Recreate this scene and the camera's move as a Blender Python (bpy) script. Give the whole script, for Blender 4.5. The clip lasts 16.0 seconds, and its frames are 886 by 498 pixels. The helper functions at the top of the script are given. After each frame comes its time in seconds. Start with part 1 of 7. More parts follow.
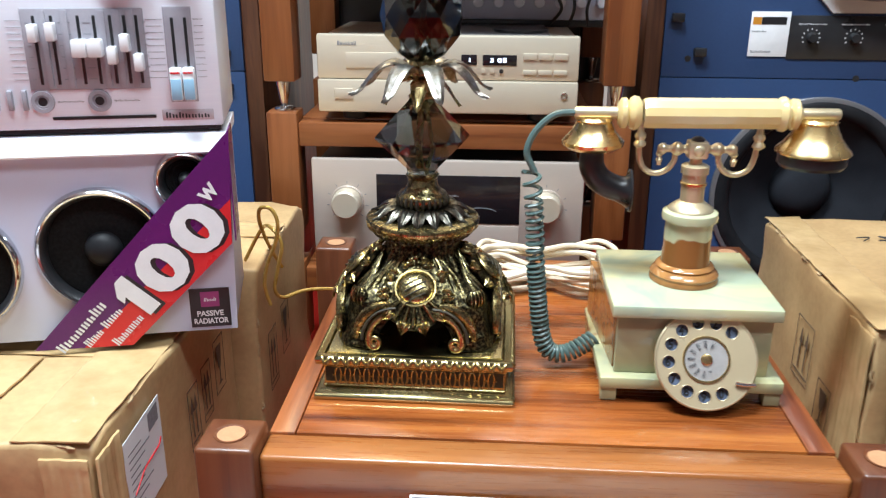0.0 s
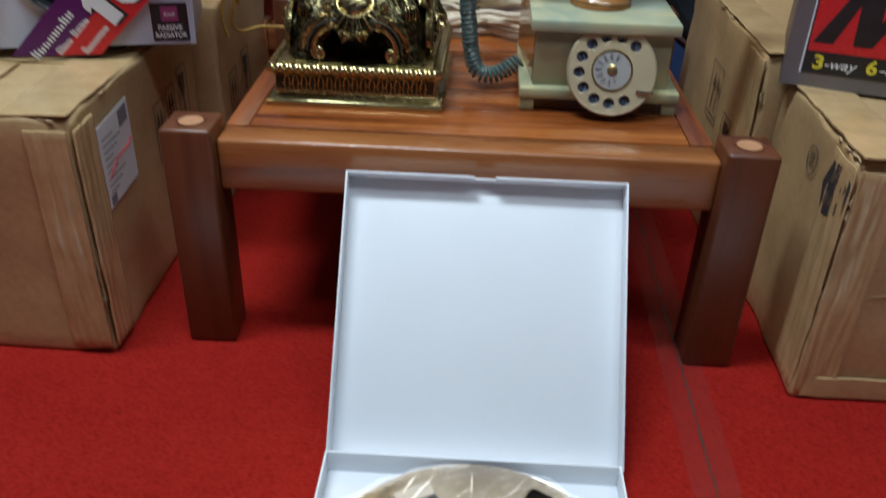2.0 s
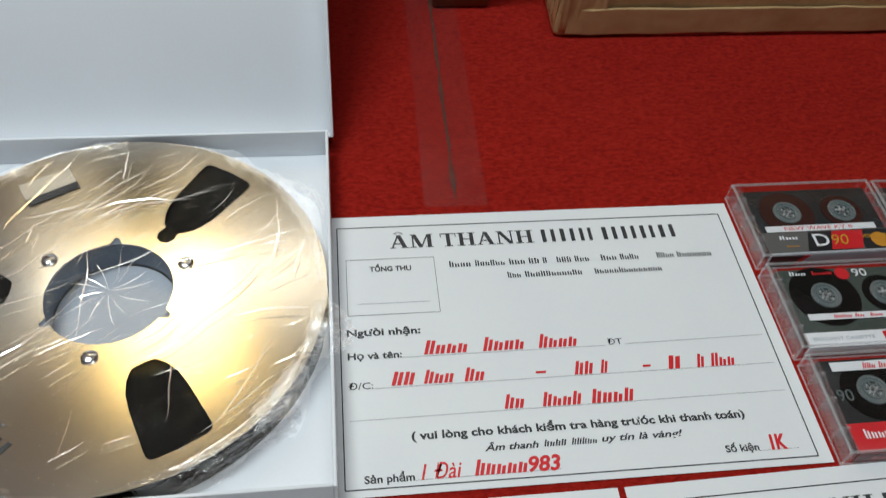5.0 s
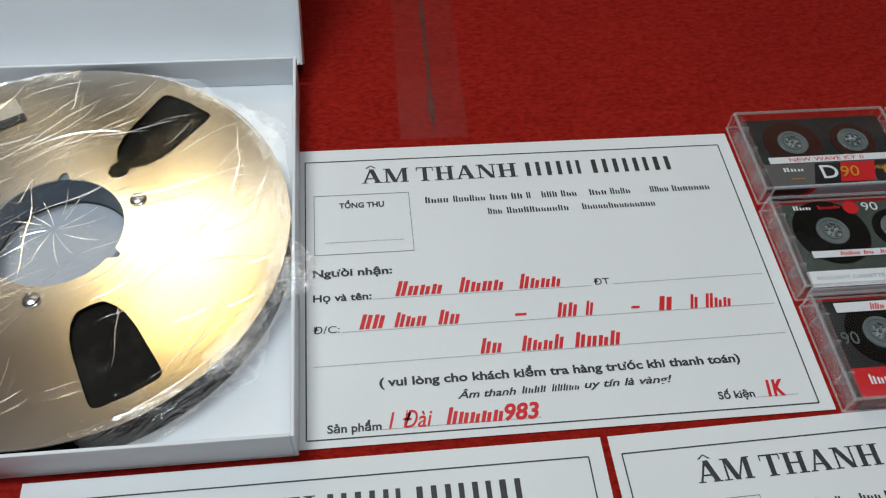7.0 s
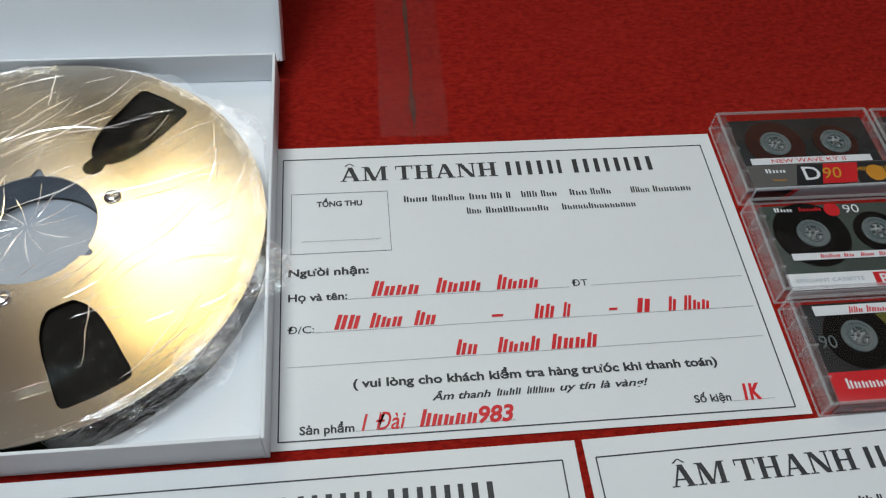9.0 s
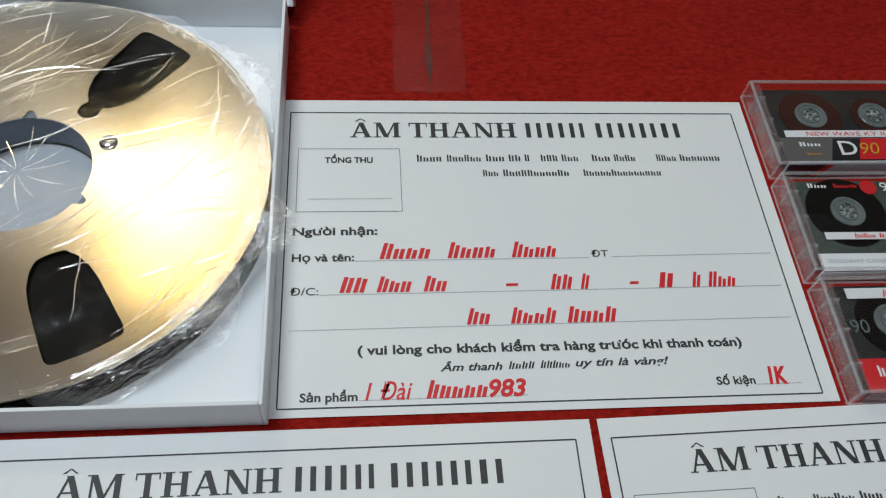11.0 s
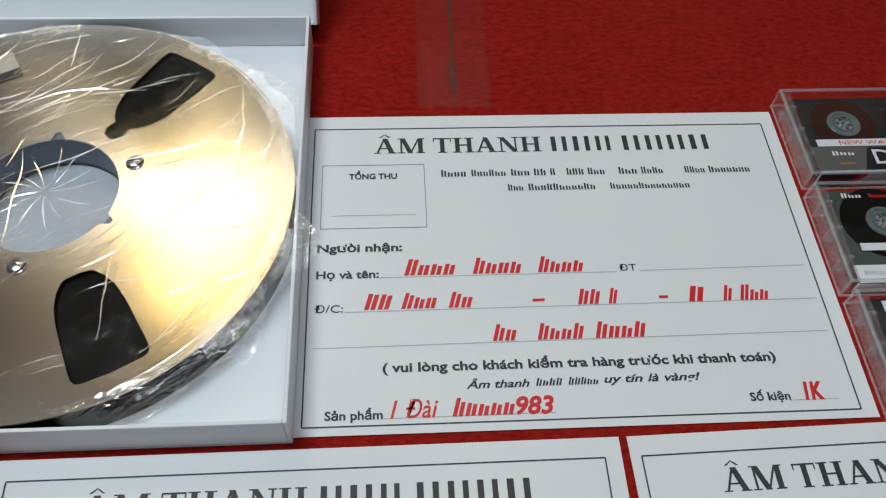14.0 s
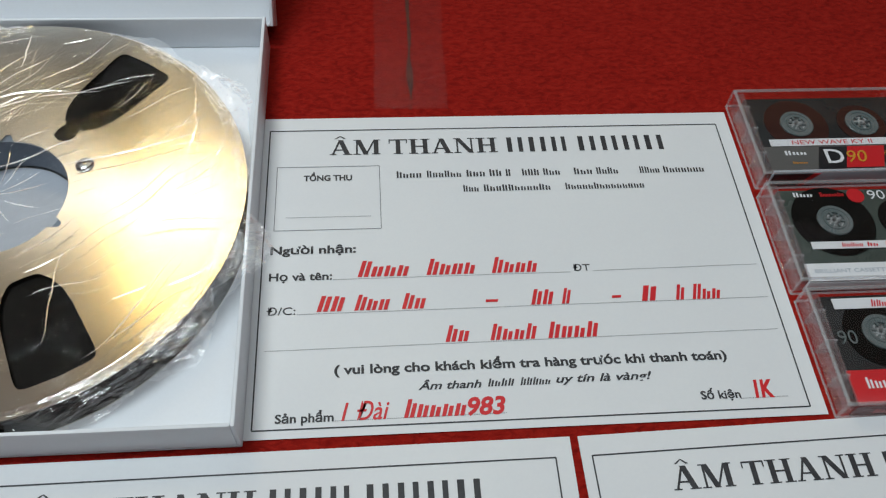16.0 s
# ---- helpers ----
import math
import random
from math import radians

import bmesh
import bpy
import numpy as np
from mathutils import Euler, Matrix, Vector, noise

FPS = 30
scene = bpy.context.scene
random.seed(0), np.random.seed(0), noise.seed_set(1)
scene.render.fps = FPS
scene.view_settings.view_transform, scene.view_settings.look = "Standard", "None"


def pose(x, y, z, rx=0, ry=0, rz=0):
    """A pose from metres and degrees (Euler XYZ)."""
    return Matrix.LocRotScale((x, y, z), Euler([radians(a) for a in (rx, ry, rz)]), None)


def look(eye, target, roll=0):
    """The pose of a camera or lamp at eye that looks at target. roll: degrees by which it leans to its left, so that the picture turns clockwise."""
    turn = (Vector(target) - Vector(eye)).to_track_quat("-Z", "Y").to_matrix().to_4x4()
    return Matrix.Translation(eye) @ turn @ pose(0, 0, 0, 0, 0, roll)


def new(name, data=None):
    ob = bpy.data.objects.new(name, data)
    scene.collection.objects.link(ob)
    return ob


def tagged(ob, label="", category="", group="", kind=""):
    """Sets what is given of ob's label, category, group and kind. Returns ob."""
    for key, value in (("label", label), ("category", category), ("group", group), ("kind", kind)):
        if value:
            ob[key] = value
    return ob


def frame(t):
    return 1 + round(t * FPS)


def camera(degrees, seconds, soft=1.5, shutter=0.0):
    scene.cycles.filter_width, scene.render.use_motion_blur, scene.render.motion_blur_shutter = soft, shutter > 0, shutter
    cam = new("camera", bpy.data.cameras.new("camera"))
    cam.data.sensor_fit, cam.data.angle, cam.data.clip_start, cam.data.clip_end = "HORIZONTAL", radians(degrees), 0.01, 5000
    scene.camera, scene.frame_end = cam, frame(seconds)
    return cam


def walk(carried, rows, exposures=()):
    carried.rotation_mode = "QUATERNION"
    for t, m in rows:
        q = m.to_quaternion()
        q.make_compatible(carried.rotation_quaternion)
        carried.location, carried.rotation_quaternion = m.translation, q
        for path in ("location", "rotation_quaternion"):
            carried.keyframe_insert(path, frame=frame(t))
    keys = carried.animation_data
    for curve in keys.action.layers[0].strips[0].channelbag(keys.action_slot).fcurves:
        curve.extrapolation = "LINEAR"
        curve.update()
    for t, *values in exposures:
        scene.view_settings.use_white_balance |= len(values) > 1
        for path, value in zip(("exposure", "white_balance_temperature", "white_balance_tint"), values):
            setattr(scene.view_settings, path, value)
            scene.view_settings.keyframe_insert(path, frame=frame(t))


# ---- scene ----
cam = camera(56.1, 16.0, soft=1.2, shutter=0.5)
PATH = [
    (0, (-0.212, -0.346, 0.669), (-0.324, 1.531, -0.014), 0.3),
    (0.5, (-0.18, -0.439, 0.695), (-0.302, 1.438, 0.015), 0.9),
    (1, (-0.15, -0.52, 0.68), (-0.257, 1.333, -0.064), 0.6),
    (1.5, (-0.157, -0.516, 0.631), (-0.244, 1.268, -0.269), 1.2),
    (2, (-0.153, -0.5, 0.593), (-0.204, 1.212, -0.438), 1.9),
    (2.5, (-0.139, -0.512, 0.577), (-0.076, 1.105, -0.598), 1.8),
    (3, (-0.135, -0.496, 0.567), (0.034, 1.06, -0.678), 0.6),
    (3.5, (-0.113, -0.486, 0.564), (0.11, 1.003, -0.753), 0.9),
    (4, (-0.058, -0.464, 0.535), (0.151, 0.957, -0.856), 2.6),
    (4.5, (-0.003, -0.431, 0.488), (0.197, 0.903, -0.989), 3.9),
    (5, (0.014, -0.399, 0.452), (0.241, 0.854, -1.091), 5.5),
    (7.5, (0.046, -0.383, 0.417), (0.23, 0.769, -1.208), 4.2),
    (8, (0.048, -0.382, 0.418), (0.233, 0.764, -1.211), 4.5),
    (8.5, (0.052, -0.38, 0.42), (0.239, 0.768, -1.207), 4.4),
    (9, (0.055, -0.379, 0.417), (0.249, 0.764, -1.212), 5.1),
    (9.5, (0.052, -0.374, 0.41), (0.25, 0.747, -1.235), 6.4),
    (10, (0.047, -0.366, 0.402), (0.248, 0.728, -1.26), 7.7),
    (12.5, (0.056, -0.364, 0.39), (0.214, 0.711, -1.289), 6.3),
    (13, (0.056, -0.362, 0.389), (0.199, 0.716, -1.29), 5.7),
    (13.5, (0.054, -0.363, 0.39), (0.19, 0.729, -1.28), 4.9),
    (14, (0.054, -0.363, 0.39), (0.171, 0.751, -1.267), 3.7),
    (14.5, (0.055, -0.363, 0.389), (0.184, 0.752, -1.266), 4.4),
    (15, (0.062, -0.363, 0.389), (0.211, 0.752, -1.264), 5.1),
    (15.5, (0.067, -0.362, 0.39), (0.226, 0.752, -1.264), 5.3),
    (16, (0.07, -0.364, 0.39), (0.229, 0.751, -1.262), 5.1),
]
walk(cam, [(t, look(eye, target, roll)) for t, eye, target, roll in PATH],
     exposures=[(0.0, 1.24, 6420, 9), (0.5, 1.24, 6300, 9), (1.0, 1.14, 6300, 10), (1.3, 0.78, 6500, 10), (1.5, 0.47, 6500, 10), (2.0, -0.05, 6180, 8), (2.3, -0.52, 6600, 9), (3.0, -0.62, 6660, 9),
                (3.5, -0.10, 6780, 8), (4.0, -0.24, 6820, 8), (5.0, -0.38, 6790, 8), (7.5, -0.50, 6700, 8), (16.0, -0.55, 6660, 8)])

# ---- light: three ceiling panels of a shop, and a wash added for the north wall ----
world = bpy.data.worlds.new("shop_air")
world.use_nodes = True
world.node_tree.nodes["Background"].inputs[0].default_value = (0.80, 0.88, 1.0, 1)
world.node_tree.nodes["Background"].inputs[1].default_value = 0.015
scene.world = world


def panel_lamp(name, x, y, z, sx, sy, watts, colour, aim=None):
    la = bpy.data.lights.new(name, "AREA")
    la.shape, la.size, la.size_y, la.energy, la.color = "RECTANGLE", sx, sy, watts, colour
    ob = new(name, la)
    ob.matrix_world = look((x, y, z), aim or (x, y + 0.001, 0))
    return ob


panel_lamp("panel_lamp", -0.75, 0.05, 2.55, 1.0, 0.30, 55, (0.80, 0.925, 1.0))
panel_lamp("panel_lamp", 0.40, -0.62, 2.55, 1.2, 0.35, 20, (0.80, 0.925, 1.0))
panel_lamp("panel_lamp", -0.74, 1.68, 2.55, 0.44, 0.60, 8.6, (1.0, 0.71, 0.26), (-0.60, 1.2, 0))
# added wash on the north wall, so that the reel mirrors something bright
panel_lamp("panel_lamp", -0.40, 1.90, 2.55, 2.6, 0.25, 11.0, (1.0, 0.96, 0.90), (-0.4, 2.02, 0))

# ---- materials ----


def nodes_of(name):
    m = bpy.data.materials.new(name)
    m.use_nodes = True
    return m, m.node_tree, m.node_tree.nodes["Principled BSDF"]


def rgba(c):
    return (c[0], c[1], c[2], 1.0)


def mat(name, c, rough=0.5, metal=0.0, c2=None, scale=40.0, fine=400.0, bump=0.0, stretch=(1, 1, 1), coat=0.0, spread=0.12, emit=None, grain=0.4, lo=0.5, hi=0.9):
    """Two scales of noise in colour and gloss, with fine relief."""
    m, t, b = nodes_of(name)
    n, l = t.nodes, t.links
    if c2 is None:
        c2 = tuple(max(0.0, v * 0.8) for v in c)
    tc = n.new("ShaderNodeTexCoord")
    mp = n.new("ShaderNodeMapping")
    mp.inputs["Scale"].default_value = stretch
    l.new(tc.outputs["Object"], mp.inputs["Vector"])
    big, small = n.new("ShaderNodeTexNoise"), n.new("ShaderNodeTexNoise")
    big.inputs["Scale"].default_value, small.inputs["Scale"].default_value = scale, fine
    big.inputs["Detail"].default_value, small.inputs["Detail"].default_value = 5, 3
    l.new(mp.outputs[0], big.inputs["Vector"])
    l.new(mp.outputs[0], small.inputs["Vector"])
    add = n.new("ShaderNodeMath")
    add.operation = "MULTIPLY_ADD"
    l.new(small.outputs["Fac"], add.inputs[0])
    add.inputs[1].default_value = grain
    l.new(big.outputs["Fac"], add.inputs[2])
    ramp = n.new("ShaderNodeValToRGB")
    ramp.color_ramp.elements[0].position, ramp.color_ramp.elements[1].position = lo, hi
    ramp.color_ramp.elements[0].color, ramp.color_ramp.elements[1].color = rgba(c), rgba(c2)
    l.new(add.outputs[0], ramp.inputs[0])
    l.new(ramp.outputs[0], b.inputs["Base Color"])
    rr = n.new("ShaderNodeMapRange")
    rr.inputs[3].default_value, rr.inputs[4].default_value = max(0.02, rough - spread), min(1, rough + spread)
    l.new(big.outputs["Fac"], rr.inputs[0])
    l.new(rr.outputs[0], b.inputs["Roughness"])
    b.inputs["Metallic"].default_value = metal
    b.inputs["Coat Weight"].default_value = coat
    b.inputs["Coat Roughness"].default_value = 0.12
    if bump:
        bp = n.new("ShaderNodeBump")
        bp.inputs["Strength"].default_value, bp.inputs["Distance"].default_value = bump, 0.001
        l.new(add.outputs[0], bp.inputs["Height"])
        l.new(bp.outputs[0], b.inputs["Normal"])
    if emit:
        b.inputs["Emission Color"].default_value = rgba(emit)
        b.inputs["Emission Strength"].default_value = emit[3]
    return m


def wood(name, ca, cb, cc, axis="X", rough=0.3, coat=0.22, scale=1.0, low=0.48):
    """Long streaks along one axis, with fine pores."""
    m, t, b = nodes_of(name)
    n, l = t.nodes, t.links
    tc, mp, info = n.new("ShaderNodeTexCoord"), n.new("ShaderNodeMapping"), n.new("ShaderNodeObjectInfo")
    s = {"X": (2.2, 34, 34), "Y": (34, 2.2, 34), "Z": (34, 34, 2.2)}[axis]
    mp.inputs["Scale"].default_value = [v * scale for v in s]
    l.new(tc.outputs["Object"], mp.inputs["Vector"])
    l.new(info.outputs["Random"], mp.inputs["Location"])
    a, f = n.new("ShaderNodeTexNoise"), n.new("ShaderNodeTexNoise")
    a.inputs["Scale"].default_value, f.inputs["Scale"].default_value = 1.0, 9.0
    a.inputs["Detail"].default_value, f.inputs["Detail"].default_value = 4, 4
    a.inputs["Distortion"].default_value = 0.6
    l.new(mp.outputs[0], a.inputs["Vector"])
    l.new(mp.outputs[0], f.inputs["Vector"])
    add = n.new("ShaderNodeMath")
    add.operation = "MULTIPLY_ADD"
    add.inputs[1].default_value = 0.25
    l.new(f.outputs["Fac"], add.inputs[0])
    l.new(a.outputs["Fac"], add.inputs[2])
    ramp = n.new("ShaderNodeValToRGB")
    e = ramp.color_ramp.elements
    e[0].position, e[1].position = low, 0.78
    e[0].color, e[1].color = rgba(ca), rgba(cc)
    mid = e.new(0.6)
    mid.color = rgba(cb)
    l.new(add.outputs[0], ramp.inputs[0])
    l.new(ramp.outputs[0], b.inputs["Base Color"])
    rr = n.new("ShaderNodeMapRange")
    rr.inputs[3].default_value, rr.inputs[4].default_value = rough - 0.08, rough + 0.15
    l.new(f.outputs["Fac"], rr.inputs[0])
    l.new(rr.outputs[0], b.inputs["Roughness"])
    b.inputs["Coat Weight"].default_value, b.inputs["Coat Roughness"].default_value = coat, 0.15
    bp = n.new("ShaderNodeBump")
    bp.inputs["Strength"].default_value, bp.inputs["Distance"].default_value = 0.15, 0.0006
    l.new(add.outputs[0], bp.inputs["Height"])
    l.new(bp.outputs[0], b.inputs["Normal"])
    return m


def onyx(name, base, cloud, vein, at=0.63, scale=14.0, width=0.03):
    m, t, b = nodes_of(name)
    n, l = t.nodes, t.links
    tc = n.new("ShaderNodeTexCoord")
    a, v = n.new("ShaderNodeTexNoise"), n.new("ShaderNodeTexNoise")
    a.inputs["Scale"].default_value, v.inputs["Scale"].default_value = scale, scale * 0.7
    a.inputs["Distortion"].default_value, v.inputs["Distortion"].default_value = 1.2, 0.8
    a.inputs["Detail"].default_value = 3
    for q in (a, v):
        l.new(tc.outputs["Object"], q.inputs["Vector"])
    r1, r2 = n.new("ShaderNodeValToRGB"), n.new("ShaderNodeValToRGB")
    r1.color_ramp.elements[0].position, r1.color_ramp.elements[1].position = 0.35, 0.65
    r1.color_ramp.elements[0].color, r1.color_ramp.elements[1].color = rgba(base), rgba(cloud)
    r2.color_ramp.elements[0].position, r2.color_ramp.elements[1].position = at, at + width
    mix = n.new("ShaderNodeMix")
    mix.data_type = "RGBA"
    l.new(a.outputs["Fac"], r1.inputs[0])
    l.new(v.outputs["Fac"], r2.inputs[0])
    l.new(r2.outputs[0], mix.inputs[0])
    l.new(r1.outputs[0], mix.inputs[6])
    mix.inputs[7].default_value = rgba(vein)
    l.new(mix.outputs[2], b.inputs["Base Color"])
    b.inputs["Roughness"].default_value = 0.16
    b.inputs["Subsurface Weight"].default_value = 0.12
    b.inputs["Subsurface Radius"].default_value = (0.006, 0.006, 0.004)
    b.inputs["Subsurface Scale"].default_value = 1.0
    b.inputs["Coat Weight"].default_value = 0.3
    return m


def column_onyx(name):
    """Green onyx that turns brown towards the foot along a ragged edge."""
    m = onyx(name, (0.42, 0.44, 0.29), (0.58, 0.54, 0.32), (0.24, 0.10, 0.03), 0.5, 16, 0.02)
    n, l = m.node_tree.nodes, m.node_tree.links
    ramp = [q for q in n if q.type == "VALTORGB"][1]
    src = ramp.inputs[0].links[0].from_socket
    tc, sx, ma = n.new("ShaderNodeTexCoord"), n.new("ShaderNodeSeparateXYZ"), n.new("ShaderNodeMath")
    ma.operation = "MULTIPLY_ADD"
    ma.inputs[1].default_value, ma.inputs[2].default_value = -16.0, 2.38
    ad = n.new("ShaderNodeMath")
    ad.operation = "ADD"
    l.new(tc.outputs["Object"], sx.inputs[0])
    l.new(sx.outputs[2], ma.inputs[0])
    l.new(ma.outputs[0], ad.inputs[0])
    l.new(src, ad.inputs[1])
    l.new(ad.outputs[0], ramp.inputs[0])
    return m


def clear_film(name, tint=(1, 1, 1), gloss=0.10, rough=0.08, wrinkle=0.0, scale=60.0, milky=0.0, edge=0.16):
    """Thin clear plastic: mostly see-through, with a sheen that grows at grazing angles."""
    m, t, b = nodes_of(name)
    n, l = t.nodes, t.links
    n.remove(b)
    tr, gl, mix = n.new("ShaderNodeBsdfTransparent"), n.new("ShaderNodeBsdfGlossy"), n.new("ShaderNodeMixShader")
    tr.inputs[0].default_value = rgba(tint)
    gl.inputs["Roughness"].default_value = rough
    lw = n.new("ShaderNodeLayerWeight")
    lw.inputs[0].default_value = 0.3
    ma = n.new("ShaderNodeMath")
    ma.operation = "MULTIPLY_ADD"
    ma.inputs[1].default_value, ma.inputs[2].default_value = edge, gloss
    l.new(lw.outputs["Fresnel"], ma.inputs[0])
    l.new(ma.outputs[0], gl.inputs[0])
    n.remove(mix)
    both = n.new("ShaderNodeAddShader")
    l.new(tr.outputs[0], both.inputs[0])
    l.new(gl.outputs[0], both.inputs[1])
    l.new(both.outputs[0], n["Material Output"].inputs[0])
    if milky:
        df, sheer = n.new("ShaderNodeBsdfDiffuse"), n.new("ShaderNodeMixShader")
        df.inputs[0].default_value = (0.85, 0.85, 0.85, 1)
        sheer.inputs[0].default_value = milky
        l.new(both.outputs[0], sheer.inputs[1])
        l.new(df.outputs[0], sheer.inputs[2])
        l.new(sheer.outputs[0], n["Material Output"].inputs[0])
    if wrinkle:
        tc, mp, no, bp = n.new("ShaderNodeTexCoord"), n.new("ShaderNodeMapping"), n.new("ShaderNodeTexNoise"), n.new("ShaderNodeBump")
        mp.vector_type = "TEXTURE"
        mp.inputs["Rotation"].default_value = (0, 0, 0.55)
        mp.inputs["Scale"].default_value = (6.0, 0.5, 1)
        no.inputs["Scale"].default_value, no.inputs["Detail"].default_value, no.inputs["Distortion"].default_value = scale, 4, 0.8
        bp.inputs["Strength"].default_value, bp.inputs["Distance"].default_value = wrinkle, 0.004
        l.new(tc.outputs["Object"], mp.inputs["Vector"])
        l.new(mp.outputs[0], no.inputs["Vector"])
        l.new(no.outputs["Fac"], bp.inputs["Height"])
        for q in (gl, lw):
            l.new(bp.outputs[0], q.inputs["Normal"])
    return m


def carpet(name, deep, mid, tip):
    """Needled felt: tufts of about a millimetre, darker pits, worn and brushed patches."""
    m, t, b = nodes_of(name)
    n, l = t.nodes, t.links
    tc, mp = n.new("ShaderNodeTexCoord"), n.new("ShaderNodeMapping")
    mp.inputs["Scale"].default_value = (0.55, 1.0, 1.0)
    l.new(tc.outputs["Object"], mp.inputs["Vector"])
    tuft, clump, patch = (n.new("ShaderNodeTexNoise") for _ in range(3))
    for q, s, d in ((tuft, 330, 2.5), (clump, 75, 2), (patch, 7, 4)):
        q.inputs["Scale"].default_value, q.inputs["Detail"].default_value = s, d
        l.new(mp.outputs[0], q.inputs["Vector"])
    tuft.inputs["Distortion"].default_value = 0.5
    fibre = n.new("ShaderNodeMapRange")
    fibre.inputs[1].default_value, fibre.inputs[2].default_value = 0.32, 0.68
    l.new(tuft.outputs["Fac"], fibre.inputs[0])
    a1, a2 = n.new("ShaderNodeMath"), n.new("ShaderNodeMath")
    for q, k in ((a1, 0.75), (a2, 0.9)):
        q.operation, q.inputs[1].default_value = "MULTIPLY_ADD", k
    l.new(clump.outputs["Fac"], a1.inputs[0])
    l.new(fibre.outputs[0], a1.inputs[2])
    l.new(patch.outputs["Fac"], a2.inputs[0])
    l.new(a1.outputs[0], a2.inputs[2])
    half = n.new("ShaderNodeMath")
    half.operation, half.inputs[1].default_value = "MULTIPLY", 0.38
    l.new(a2.outputs[0], half.inputs[0])
    ramp = n.new("ShaderNodeValToRGB")
    e = ramp.color_ramp.elements
    e[0].position, e[1].position = 0.26, 0.74
    e[0].color, e[1].color = rgba(deep), rgba(tip)
    e.new(0.48).color = rgba(mid)
    l.new(half.outputs[0], ramp.inputs[0])
    l.new(ramp.outputs[0], b.inputs["Base Color"])
    b.inputs["Roughness"].default_value = 1.0
    b.inputs["Specular IOR Level"].default_value = 0.12
    bp = n.new("ShaderNodeBump")
    bp.inputs["Strength"].default_value, bp.inputs["Distance"].default_value = 0.6, 0.0016
    l.new(a1.outputs[0], bp.inputs["Height"])
    l.new(bp.outputs[0], b.inputs["Normal"])
    return m


def smoked_glass(name, colour):
    m, t, b = nodes_of(name)
    b.inputs["Base Color"].default_value = rgba(colour)
    b.inputs["Transmission Weight"].default_value = 1.0
    b.inputs["Roughness"].default_value = 0.02
    b.inputs["IOR"].default_value = 1.55
    return m


CARPET = carpet("red_carpet", (0.205, 0.0070, 0.0048), (0.285, 0.0110, 0.0070), (0.345, 0.0170, 0.0105))
TEAK = wood("teak_planks", (0.070, 0.014, 0.004), (0.27, 0.070, 0.014), (0.42, 0.135, 0.028), "X", 0.24, 0.45, 0.7, 0.43)
TEAK_Y = wood("teak_planks_across", (0.14, 0.032, 0.010), (0.25, 0.068, 0.018), (0.32, 0.10, 0.03), "Y")
TEAK_LIGHT = wood("light_teak_edging", (0.200, 0.0624, 0.0160), (0.288, 0.0976, 0.0256), (0.344, 0.1264, 0.0368), "X", 0.26, 0.4)
POST = wood("dark_teak_post", (0.090, 0.0257, 0.0094), (0.117, 0.0343, 0.0125), (0.140, 0.0445, 0.0164), "Z", 0.36, 0.15)
RACK = wood("orange_rack_wood", (0.128, 0.0345, 0.0090), (0.188, 0.0555, 0.0142), (0.232, 0.0750, 0.0225), "Z", 0.4, 0.2)
RACK_X = wood("orange_rack_rail", (0.128, 0.0330, 0.0090), (0.188, 0.0555, 0.0142), (0.232, 0.0750, 0.0225), "X", 0.4, 0.2)
WALNUT = wood("walnut_cabinet", (0.053, 0.0165, 0.0075), (0.090, 0.0315, 0.0135), (0.143, 0.0562, 0.0240), "Z", 0.45, 0.1)
PLUG = mat("pale_wood_plug", (0.52, 0.27, 0.14), 0.5, 0, (0.42, 0.20, 0.10), 60, 500, 0.2)
KRAFT = mat("kraft_board", (0.56, 0.375, 0.185), 0.50, 0, (0.40, 0.255, 0.12), 9, 130, 0.8, (1, 1, 1), 0.15, 0.18)
KRAFT_WORN = mat("scuffed_kraft_board", (0.50, 0.36, 0.20), 0.6, 0, (0.34, 0.22, 0.11), 30, 200, 0.4)
PACK_TAPE = mat("brown_packing_tape", (0.56, 0.385, 0.195), 0.16, 0, (0.45, 0.295, 0.14), 26, 90, 0.9)
PRINT_DARK = mat("dark_box_print", (0.075, 0.052, 0.035), 0.7, 0, (0.12, 0.08, 0.05), 120, 600)
WHITE_BOARD = mat("white_box_board", (0.80, 0.82, 0.855), 0.5, 0, (0.765, 0.785, 0.825), 8, 500, 0.06)
PAPER = mat("white_paper", (0.79, 0.80, 0.81), 0.6, 0, (0.755, 0.765, 0.785), 10, 600, 0.06)
INK = mat("black_ink", (0.022, 0.022, 0.026), 0.6, 0, (0.045, 0.045, 0.05), 300, 1500)
INK_GREY = mat("grey_ink", (0.16, 0.16, 0.18), 0.6, 0, (0.26, 0.26, 0.28), 300, 1500)
RED_INK = mat("red_marker_ink", (0.72, 0.02, 0.025), 0.5, 0, (0.60, 0.01, 0.02), 200, 900)
GOLD_REEL = mat("champagne_gold_aluminium", (0.66, 0.635, 0.565), 0.17, 1.0, (0.61, 0.585, 0.515), 12, 700, 0.03, spread=0.05)
gold = GOLD_REEL.node_tree
tang = gold.nodes.new("ShaderNodeTangent")
tang.direction_type, tang.axis = "RADIAL", "Z"
gold.links.new(tang.outputs[0], gold.nodes["Principled BSDF"].inputs["Tangent"])
gold.nodes["Principled BSDF"].inputs["Anisotropic"].default_value = 0.15
SILVER_STICKER = mat("worn_silver_sticker", (0.60, 0.58, 0.53), 0.35, 0.6, (0.52, 0.50, 0.46), 60, 500)
